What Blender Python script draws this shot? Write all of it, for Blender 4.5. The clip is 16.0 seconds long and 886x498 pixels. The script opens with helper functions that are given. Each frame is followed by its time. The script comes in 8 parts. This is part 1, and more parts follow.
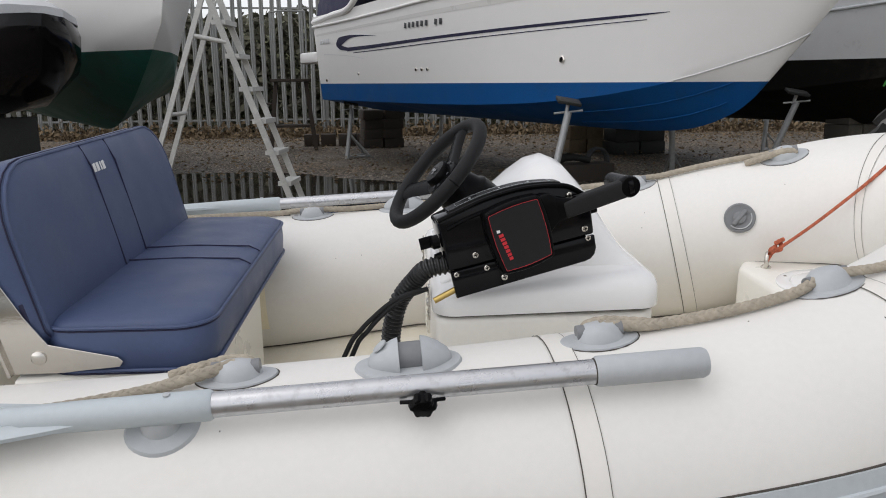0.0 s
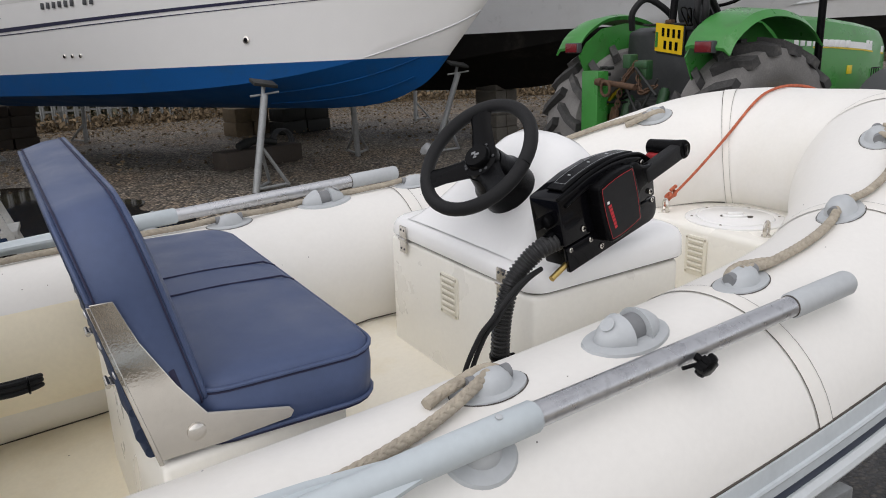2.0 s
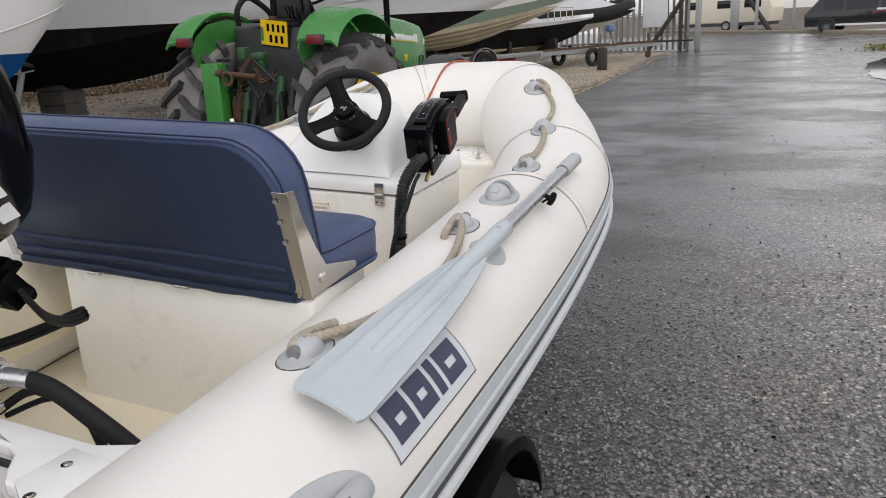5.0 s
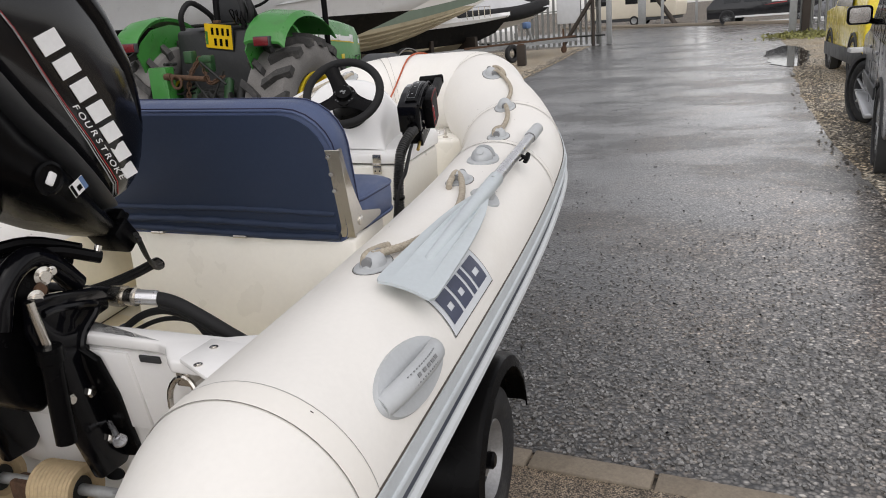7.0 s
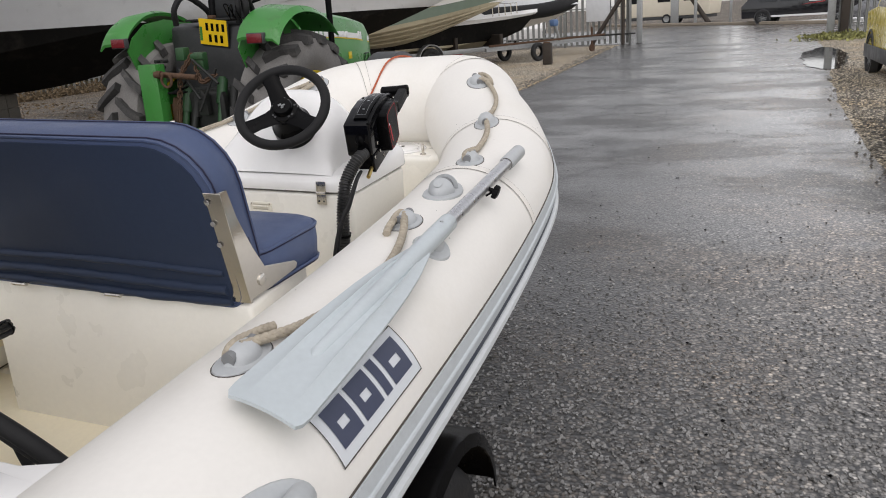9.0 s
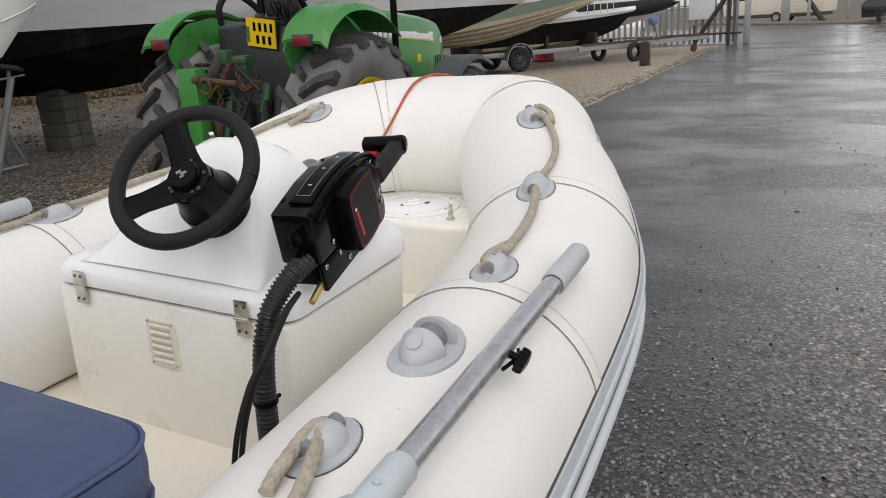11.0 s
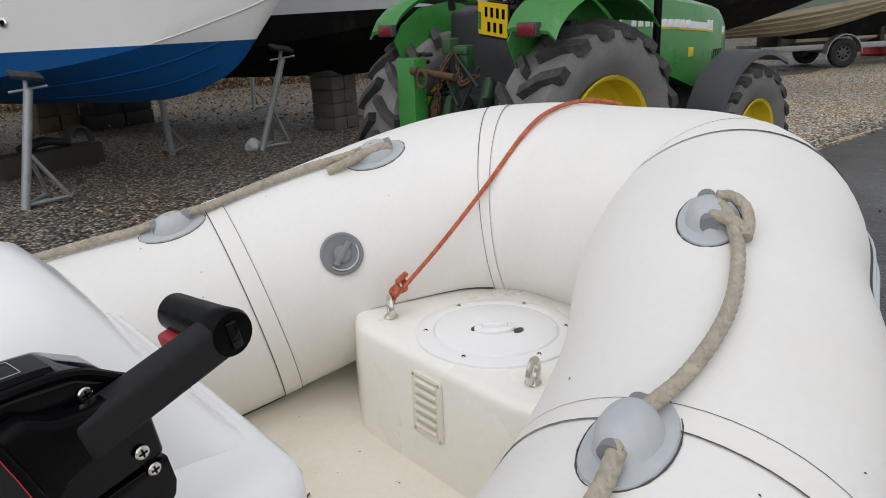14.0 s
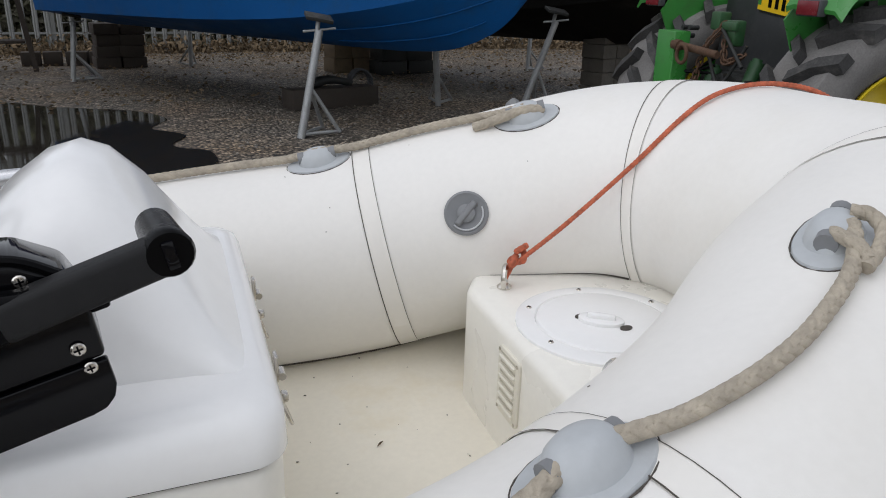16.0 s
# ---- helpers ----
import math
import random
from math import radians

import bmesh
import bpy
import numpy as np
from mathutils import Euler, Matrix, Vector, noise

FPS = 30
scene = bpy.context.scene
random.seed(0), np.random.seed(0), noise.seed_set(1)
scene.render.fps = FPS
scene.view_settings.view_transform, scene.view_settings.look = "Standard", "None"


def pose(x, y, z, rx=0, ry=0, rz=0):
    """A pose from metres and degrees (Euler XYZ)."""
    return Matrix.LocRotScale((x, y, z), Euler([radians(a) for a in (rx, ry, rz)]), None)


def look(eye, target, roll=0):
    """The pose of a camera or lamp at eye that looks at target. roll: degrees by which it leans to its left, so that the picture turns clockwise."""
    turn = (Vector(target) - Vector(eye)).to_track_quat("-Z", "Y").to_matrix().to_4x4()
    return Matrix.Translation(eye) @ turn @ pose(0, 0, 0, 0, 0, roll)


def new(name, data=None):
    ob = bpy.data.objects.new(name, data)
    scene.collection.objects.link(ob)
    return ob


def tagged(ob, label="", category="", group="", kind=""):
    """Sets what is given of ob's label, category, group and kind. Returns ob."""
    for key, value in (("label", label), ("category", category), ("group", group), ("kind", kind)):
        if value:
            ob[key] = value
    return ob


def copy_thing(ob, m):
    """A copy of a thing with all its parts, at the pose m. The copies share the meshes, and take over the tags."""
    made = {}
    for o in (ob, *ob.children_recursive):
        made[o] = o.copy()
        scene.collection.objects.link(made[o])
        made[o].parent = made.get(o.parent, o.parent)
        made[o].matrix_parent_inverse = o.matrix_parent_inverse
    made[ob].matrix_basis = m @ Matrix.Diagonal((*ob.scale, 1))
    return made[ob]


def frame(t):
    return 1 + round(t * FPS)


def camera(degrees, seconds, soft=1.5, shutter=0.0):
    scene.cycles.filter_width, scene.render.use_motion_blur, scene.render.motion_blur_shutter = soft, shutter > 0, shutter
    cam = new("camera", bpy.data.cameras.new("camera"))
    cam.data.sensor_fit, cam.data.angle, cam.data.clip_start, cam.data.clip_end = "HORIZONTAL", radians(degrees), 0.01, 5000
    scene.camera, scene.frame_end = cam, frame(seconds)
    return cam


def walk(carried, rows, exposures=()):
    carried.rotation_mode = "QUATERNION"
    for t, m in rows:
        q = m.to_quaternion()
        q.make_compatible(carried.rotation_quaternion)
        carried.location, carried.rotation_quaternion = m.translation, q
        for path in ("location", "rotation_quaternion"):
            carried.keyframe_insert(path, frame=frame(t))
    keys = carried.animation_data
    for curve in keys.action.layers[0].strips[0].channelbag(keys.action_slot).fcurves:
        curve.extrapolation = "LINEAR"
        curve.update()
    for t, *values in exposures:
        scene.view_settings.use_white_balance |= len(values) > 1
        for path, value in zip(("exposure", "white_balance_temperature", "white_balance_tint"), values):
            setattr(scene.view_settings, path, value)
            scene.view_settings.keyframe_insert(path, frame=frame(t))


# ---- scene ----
cam = camera(61.0, 16.0, soft=1.0)
PATH = [
    (0, (-0.023, -1.67, 1.578), (0.076, 0.28, 1.144), -0.4),
    (0.5, (-0.264, -1.683, 1.601), (0.025, 0.243, 1.144), -1.1),
    (1, (-0.447, -1.614, 1.59), (0.051, 0.264, 1.118), -1.8),
    (1.5, (-0.62, -1.493, 1.601), (0.114, 0.302, 1.112), -2.3),
    (2, (-0.817, -1.404, 1.607), (0.164, 0.263, 1.098), -2.7),
    (2.5, (-1.011, -1.355, 1.621), (0.209, 0.139, 1.091), -2.4),
    (3, (-1.134, -1.344, 1.623), (0.266, -0.024, 1.081), -2.2),
    (3.5, (-1.317, -1.346, 1.628), (0.214, -0.184, 1.075), -2.1),
    (4, (-1.538, -1.293, 1.629), (0.086, -0.267, 1.071), -2.3),
    (4.5, (-1.719, -1.279, 1.636), (-0.031, -0.366, 1.075), -2.7),
    (5, (-1.888, -1.295, 1.619), (-0.152, -0.485, 1.046), -3.2),
    (5.2, (-1.948, -1.289, 1.605), (-0.195, -0.514, 1.033), -3.4),
    (7.3, (-2.381, -1.256, 1.609), (-0.575, -0.63, 1.023), -4.7),
    (7.5, (-2.36, -1.264, 1.611), (-0.556, -0.635, 1.021), -4.6),
    (8, (-2.232, -1.286, 1.61), (-0.435, -0.636, 1.018), -4.6),
    (8.5, (-2.036, -1.32, 1.616), (-0.248, -0.648, 1.024), -4.4),
    (9, (-1.854, -1.305, 1.606), (-0.073, -0.609, 1.019), -4.1),
    (9.2, (-1.761, -1.279, 1.601), (0.017, -0.573, 1.018), -3.9),
    (11.3, (-0.759, -1.066, 1.623), (0.911, -0.123, 1.056), -3.2),
    (11.5, (-0.67, -1.033, 1.622), (0.994, -0.072, 1.07), -2.4),
    (12, (-0.464, -0.982, 1.623), (1.161, 0.044, 1.068), -2.1),
    (12.5, (-0.214, -0.967, 1.633), (1.356, 0.139, 1.076), -2.1),
    (13, (-0.073, -0.93, 1.627), (1.419, 0.277, 1.064), -2.4),
    (13.5, (0.032, -0.88, 1.624), (1.414, 0.45, 1.056), -2.9),
    (14, (0.162, -0.872, 1.614), (1.391, 0.597, 1.039), -3.1),
    (14.5, (0.295, -0.892, 1.595), (1.355, 0.701, 1.012), -2.8),
    (15, (0.347, -0.92, 1.599), (1.22, 0.777, 1.003), -2.0),
    (15.5, (0.382, -0.932, 1.589), (1.107, 0.827, 0.974), -0.6),
    (16, (0.396, -0.939, 1.586), (1.033, 0.845, 0.946), 0.9),
]
# the clip's own exposure and white balance drift a little
TONE = [(0, -0.16, 6450, 12), (1.5, -0.10, 6480, 12.5), (4.5, -0.05, 6530, 13), (7.5, -0.04, 6680, 13), (9, -0.04, 6630, 13), (12.5, -0.12, 6500, 12), (15, -0.25, 6250, 11.5), (16, -0.26, 6220, 11.5)]
walk(cam, [(t, look(eye, target, roll)) for t, eye, target, roll in PATH], TONE)

# ---- world and light: an overcast, wet day ----
world = bpy.data.worlds.new("overcast_sky")
scene.world = world
world.use_nodes = True
wn, wl = world.node_tree.nodes, world.node_tree.links
sky = wn.new("ShaderNodeTexSky")
sky.sky_type = "NISHITA"
sky.sun_disc = False
sky.sun_elevation, sky.sun_rotation = radians(60), radians(242)
sky.dust_density, sky.air_density = 1.0, 1.0
grey = wn.new("ShaderNodeHueSaturation")
grey.inputs["Saturation"].default_value = 0.16
wl.new(sky.outputs["Color"], grey.inputs["Color"])
wl.new(grey.outputs["Color"], wn["Background"].inputs["Color"])
wn["Background"].inputs["Strength"].default_value = 0.20
sun = new("sun", bpy.data.lights.new("sun", "SUN"))
sun.data.energy, sun.data.angle, sun.data.color = 0.90, radians(110), (1.0, 0.975, 0.94)
sun.matrix_world = pose(0, 0, 30, 32, 0, -62)

# ---- materials ----
MATS = {}


def mat(name, col, rough=0.5, metal=0.0, var=0.06, scale=6.0, fine=90.0, bump=0.0, bscale=250.0, spec=0.5, stain=None, stain_amount=0.0, stain_scale=3.0, rvar=0.1, coat=0.0, island=False):
    """A painted, moulded or woven surface: base colour with broad and fine mottling, roughness variation, stains and fine relief."""
    m = bpy.data.materials.new(name)
    m.use_nodes = True
    n, l = m.node_tree.nodes, m.node_tree.links
    b = n["Principled BSDF"]
    b.inputs["Metallic"].default_value = metal
    b.inputs["Specular IOR Level"].default_value = spec
    b.inputs["Coat Weight"].default_value = coat
    tc = n.new("ShaderNodeTexCoord")
    n1, n2 = n.new("ShaderNodeTexNoise"), n.new("ShaderNodeTexNoise")
    n1.inputs["Scale"].default_value, n1.inputs["Detail"].default_value = scale, 5
    n2.inputs["Scale"].default_value, n2.inputs["Detail"].default_value = fine, 3
    for k in (n1, n2):
        l.new(tc.outputs["Object"], k.inputs["Vector"])
    add = n.new("ShaderNodeMath")
    add.operation = "ADD"
    l.new(n1.outputs["Fac"], add.inputs[0])
    l.new(n2.outputs["Fac"], add.inputs[1])
    ramp = n.new("ShaderNodeMapRange")
    ramp.inputs["From Min"].default_value, ramp.inputs["From Max"].default_value = 0.6, 1.4
    ramp.inputs["To Min"].default_value, ramp.inputs["To Max"].default_value = 1 - var, 1 + var
    l.new(add.outputs[0], ramp.inputs["Value"])
    mul = n.new("ShaderNodeVectorMath")
    mul.operation = "SCALE"
    mul.inputs[0].default_value = col
    l.new(ramp.outputs[0], mul.inputs["Scale"])
    out = mul.outputs[0]
    if island:
        info = n.new("ShaderNodeNewGeometry")
        r2 = n.new("ShaderNodeMapRange")
        r2.inputs["To Min"].default_value, r2.inputs["To Max"].default_value = 0.55, 1.45
        l.new(info.outputs["Random Per Island"], r2.inputs["Value"])
        m2 = n.new("ShaderNodeVectorMath")
        m2.operation = "SCALE"
        l.new(out, m2.inputs[0])
        l.new(r2.outputs[0], m2.inputs["Scale"])
        out = m2.outputs[0]
    if stain:
        n3 = n.new("ShaderNodeTexNoise")
        n3.inputs["Scale"].default_value, n3.inputs["Detail"].default_value, n3.inputs["Roughness"].default_value = stain_scale, 8, 0.65
        l.new(tc.outputs["Object"], n3.inputs["Vector"])
        sr = n.new("ShaderNodeMapRange")
        sr.inputs["From Min"].default_value, sr.inputs["From Max"].default_value = 0.52, 0.75
        sr.inputs["To Max"].default_value = stain_amount
        l.new(n3.outputs["Fac"], sr.inputs["Value"])
        mix = n.new("ShaderNodeMix")
        mix.data_type = "RGBA"
        l.new(sr.outputs[0], mix.inputs["Factor"])
        l.new(out, mix.inputs["A"])
        mix.inputs["B"].default_value = (*stain, 1)
        out = mix.outputs["Result"]
    l.new(out, b.inputs["Base Color"])
    rr = n.new("ShaderNodeMapRange")
    rr.inputs["From Min"].default_value, rr.inputs["From Max"].default_value = 0.3, 0.7
    rr.inputs["To Min"].default_value, rr.inputs["To Max"].default_value = max(0.02, rough - rvar), min(1, rough + rvar)
    l.new(n1.outputs["Fac"], rr.inputs["Value"])
    l.new(rr.outputs[0], b.inputs["Roughness"])
    if bump:
        n4 = n.new("ShaderNodeTexNoise")
        n4.inputs["Scale"].default_value, n4.inputs["Detail"].default_value = bscale, 4
        l.new(tc.outputs["Object"], n4.inputs["Vector"])
        bp = n.new("ShaderNodeBump")
        bp.inputs["Strength"].default_value, bp.inputs["Distance"].default_value = bump, 0.01
        l.new(n4.outputs["Fac"], bp.inputs["Height"])
        l.new(bp.outputs[0], b.inputs["Normal"])
    MATS[name] = m
    return m


TUBE = mat("cream_hypalon", (0.80, 0.78, 0.735), 0.5, var=0.025, bump=0.05, bscale=700, stain=(0.62, 0.57, 0.46), stain_amount=0.22, stain_scale=2.2)
GEL = mat("white_gelcoat", (0.88, 0.875, 0.86), 0.14, var=0.015, spec=0.5, stain=(0.76, 0.73, 0.65), stain_amount=0.12, stain_scale=3)
CREAMGEL = mat("cream_gelcoat", (0.90, 0.875, 0.80), 0.32, var=0.03, stain=(0.82, 0.76, 0.62), stain_amount=0.04, stain_scale=2)
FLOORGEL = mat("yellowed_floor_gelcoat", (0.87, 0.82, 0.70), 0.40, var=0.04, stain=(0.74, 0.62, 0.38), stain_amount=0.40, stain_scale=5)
GREYPVC = mat("grey_rubber_fitting", (0.455, 0.475, 0.485), 0.5, var=0.06, bump=0.05)
STRAKE = mat("pale_grey_strake", (0.53, 0.57, 0.59), 0.45, var=0.05, stain=(0.30, 0.32, 0.33), stain_amount=0.4, stain_scale=6)
BEAD = mat("light_strake_bead", (0.60, 0.63, 0.64), 0.42, var=0.05)
NAVYLINE = mat("navy_strake_line", (0.02, 0.03, 0.055), 0.45, var=0.1)
SEAM = mat("dark_seam_line", (0.07, 0.06, 0.05), 0.8, var=0.3, scale=60)
TAPE = mat("cream_seam_tape", (0.80, 0.775, 0.72), 0.52, var=0.02)
VINYL = mat("navy_vinyl", (0.056, 0.081, 0.164), 0.46, var=0.08, scale=10, bump=0.12, bscale=900, spec=0.45)
# the same navy vinyl, darkened to paint in the shade behind the seat
SHADEVINYL = mat("shaded_navy_vinyl", (0.027, 0.039, 0.071), 0.5, var=0.06, bump=0.06, spec=0.2)
STEEL = mat("brushed_stainless", (0.64, 0.61, 0.56), 0.19, 1.0, var=0.05, scale=15, bump=0.03)
ALU = mat("worn_aluminium", (0.56, 0.565, 0.58), 0.30, 0.85, var=0.06, scale=30, stain=(0.22, 0.22, 0.22), stain_amount=0.45, stain_scale=70)
GALV = mat("galvanised_steel", (0.36, 0.37, 0.37), 0.55, 0.6, var=0.18, scale=12, bump=0.1, stain=(0.20, 0.19, 0.17), stain_amount=0.4, stain_scale=9)
BLACK = mat("black_plastic", (0.003, 0.003, 0.0034), 0.26, var=0.1, spec=0.08, bump=0.06, bscale=900)
BLACKGLOSS = mat("gloss_black_paint", (0.003, 0.003, 0.004), 0.10, var=0.05, spec=0.20, coat=0.0)
COWLBLACK = mat("gloss_black_cowl", (0.004, 0.004, 0.005), 0.18, var=0.05, spec=0.42, coat=0.2)
BLACKSOFT = mat("black_rubber_grip", (0.018, 0.018, 0.0185), 0.6, spec=0.15, var=0.1, bump=0.15, bscale=1200)
REDINK = mat("red_line_paint", (0.55, 0.02, 0.03), 0.5)
WHITEINK = mat("white_lettering", (0.78, 0.78, 0.78), 0.5)
ROPE = mat("weathered_rope", (0.40, 0.352, 0.278), 0.9, var=0.25, scale=40, bump=0.3, bscale=500)
REDROPE = mat("orange_red_rope", (0.42, 0.105, 0.05), 0.8, var=0.5, scale=160)
BLADE = mat("pale_grey_oar_blade", (0.50, 0.55, 0.57), 0.42, var=0.05, stain=(0.36, 0.39, 0.40), stain_amount=0.3, stain_scale=8)
BADGE = mat("light_grey_badge", (0.63, 0.66, 0.69), 0.4, var=0.02)
NAVYINK = mat("navy_lettering", (0.045, 0.055, 0.10), 0.45)
TYRE = mat("tyre_rubber", (0.022, 0.022, 0.023), 0.75, spec=0.3, var=0.25, bump=0.25, bscale=120, stain=(0.10, 0.095, 0.085), stain_amount=0.6, stain_scale=9)
TRACTYRE = mat("grey_tractor_tyre", (0.175, 0.168, 0.160), 0.8, spec=0.25, var=0.25, bump=0.25, bscale=90, stain=(0.15, 0.14, 0.125), stain_amount=0.6, stain_scale=5)
LUGS = mat("muddy_tractor_tread", (0.050, 0.049, 0.048), 0.8, spec=0.25, var=0.3, bump=0.3, bscale=60, stain=(0.17, 0.16, 0.145), stain_amount=0.55, stain_scale=9)
JDGREEN = mat("tractor_green_paint", (0.042, 0.215, 0.040), 0.33, var=0.08, stain=(0.05, 0.10, 0.035), stain_amount=0.5, stain_scale=7)
DULLGREEN = mat("greasy_green_paint", (0.022, 0.075, 0.026), 0.5, var=0.2, stain=(0.04, 0.03, 0.018), stain_amount=0.6, stain_scale=14)
JDYELLOW = mat("yellow_wheel_paint", (0.66, 0.50, 0.02), 0.4, var=0.08, stain=(0.25, 0.19, 0.06), stain_amount=0.4, stain_scale=6)
PLATE = mat("yellow_reflective_plate", (0.80, 0.52, 0.01), 0.4, var=0.03)
REDLENS = mat("red_lamp_lens", (0.16, 0.015, 0.02), 0.25)
RIMGREY = mat("dull_wheel_rim_paint", (0.30, 0.30, 0.30), 0.36, 0.6, var=0.2, stain=(0.12, 0.11, 0.10), stain_amount=0.5, stain_scale=12)
ALLOY = mat("silver_alloy_wheel", (0.55, 0.56, 0.57), 0.35, 0.6, var=0.08)
RUST = mat("rusty_iron", (0.095, 0.052, 0.030), 0.85, 0.2, var=0.4, scale=25, bump=0.4, bscale=150)
DARKIRON = mat("dark_greasy_iron", (0.022, 0.023, 0.022), 0.6, 0.3, var=0.3, scale=15, bump=0.3, bscale=80)
BROWNWOOD = mat("brown_timber", (0.15, 0.11, 0.066), 0.8, var=0.3, scale=14, bump=0.3, bscale=90)
DULLALU = mat("dull_paint_spattered_aluminium", (0.46, 0.46, 0.44), 0.5, 0.35, var=0.15, scale=10, bump=0.1, stain=(0.62, 0.62, 0.60), stain_amount=0.5, stain_scale=14)
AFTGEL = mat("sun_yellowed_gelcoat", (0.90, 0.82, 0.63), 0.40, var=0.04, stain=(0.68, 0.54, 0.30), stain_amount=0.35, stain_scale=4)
DARKPLASTIC = mat("scuffed_black_plastic", (0.020, 0.021, 0.022), 0.45, var=0.25, scale=8, stain=(0.06, 0.058, 0.055), stain_amount=0.35, stain_scale=12)
GREYPLASTIC = mat("dark_grey_plastic", (0.05, 0.052, 0.055), 0.55, var=0.15)
HULLWHITE = mat("white_hull_gelcoat", (0.81, 0.80, 0.78), 0.3, var=0.015, stain=(0.74, 0.72, 0.67), stain_amount=0.03, stain_scale=0.7, rvar=0.02)
HULLGREYWHITE = mat("pale_grey_deck_band", (0.68, 0.67, 0.645), 0.35, var=0.03)
BLUEFOUL = mat("blue_antifouling", (0.003, 0.072, 0.24), 0.6, spec=0.2, var=0.12, scale=2, stain=(0.02, 0.06, 0.12), stain_amount=0.5, stain_scale=2.5, bump=0.1, bscale=60)
BLACKFOUL = mat("black_antifouling", (0.006, 0.0056, 0.005), 0.7, spec=0.14, var=0.25, scale=3, stain=(0.04, 0.035, 0.03), stain_amount=0.6, stain_scale=3)
GREENFOUL = mat("green_antifouling", (0.014, 0.105, 0.080), 0.5, var=0.2, scale=2, stain=(0.03, 0.03, 0.02), stain_amount=0.7, stain_scale=1.5)
GREYHULL = mat("grey_hull_paint", (0.67, 0.68, 0.69), 0.35, var=0.04, stain=(0.42, 0.41, 0.38), stain_amount=0.3, stain_scale=1.2)
BEIGEHULL = mat("beige_slimy_hull", (0.42, 0.37, 0.26), 0.5, var=0.2, scale=1.5, stain=(0.16, 0.13, 0.07), stain_amount=0.7, stain_scale=2)
SAGEHULL = mat("sage_green_hull", (0.20, 0.26, 0.21), 0.45, var=0.1)
CANVAS = mat("navy_canvas", (0.018, 0.018, 0.05), 0.8, var=0.15, bump=0.2, bscale=300)
COVER = mat("grey_white_cover", (0.55, 0.56, 0.57), 0.7, var=0.1, bump=0.2, bscale=30)
WOOD = mat("weathered_timber", (0.040, 0.031, 0.024), 0.8, var=0.3, scale=20, bump=0.3, bscale=90)
PALEWOOD = mat("pale_timber", (0.48, 0.37, 0.22), 0.75, var=0.15, scale=30, bump=0.2)
BLOCK = mat("concrete_block", (0.11, 0.10, 0.085), 0.9, var=0.3, scale=9, bump=0.5, bscale=120, stain=(0.10, 0.09, 0.07), stain_amount=0.5)
KERB = mat("concrete_kerb", (0.246, 0.207, 0.158), 0.75, var=0.2, scale=12, bump=0.4, bscale=160, stain=(0.13, 0.105, 0.08), stain_amount=0.6, stain_scale=9)
PALEBOARD = mat("cream_caravan_panel", (0.72, 0.66, 0.54), 0.4, var=0.03, stain=(0.5, 0.45, 0.36), stain_amount=0.3)
VANBLACK = mat("black_van_paint", (0.012, 0.012, 0.014), 0.15, var=0.05, coat=0.5)
DARKGLASS = mat("dark_window_glass", (0.012, 0.014, 0.016), 0.06, var=0.05)
SUVGREY = mat("dark_grey_car_paint", (0.20, 0.203, 0.21), 0.3, 0.5, var=0.05, coat=0.4)
YELLOWCAR = mat("yellow_car_paint", (0.86, 0.68, 0.045), 0.25, var=0.04, coat=0.3)
REDPAINT = mat("red_paint", (0.35, 0.02, 0.025), 0.5, var=0.2)
CONDUIT = mat("black_corrugated_conduit", (0.014, 0.014, 0.014), 0.4, var=0.1)
BRASS = mat("brass_ferrule", (0.55, 0.40, 0.14), 0.35, 1.0)
WATER = mat("puddle_water", (0.022, 0.019, 0.015), 0.05, var=0.1, rvar=0.02, spec=0.6)
BARK = mat("bark", (0.10, 0.085, 0.065), 0.9, var=0.3, bump=0.4)
LEAF = mat("hedge_leaf", (0.110, 0.106, 0.070), 0.7, var=0.25, island=True)
DEADLEAF = mat("dead_leaf_litter", (0.16, 0.115, 0.066), 0.9, var=0.35, island=True)
GRASS = mat("grass_blade", (0.20, 0.20, 0.065), 0.7, var=0.25, island=True)
STONES = mat("loose_stone", (0.16, 0.147, 0.127), 0.85, var=0.2, island=True)
VENTCREAM = mat("cream_vent_plastic", (0.80, 0.765, 0.66), 0.4, var=0.03)
VENTGAP = mat("shaded_vent_slot", (0.56, 0.52, 0.43), 0.8)
VALVEGREY = mat("mid_grey_valve", (0.20, 0.205, 0.21), 0.45, var=0.08)
FENCESTEEL = mat("dull_galvanised_fence", (0.24, 0.245, 0.235), 0.6, 0.45, var=0.2, scale=9, bump=0.1)
CHIPS = mat("wet_stone_chip", (0.175, 0.171, 0.164), 0.30, var=0.6, island=True, coat=0.3)
CHROME = mat("chrome", (0.75, 0.75, 0.76), 0.1, 1.0)
BLUEPAINT = mat("faded_blue_paint", (0.10, 0.17, 0.32), 0.5, var=0.1)


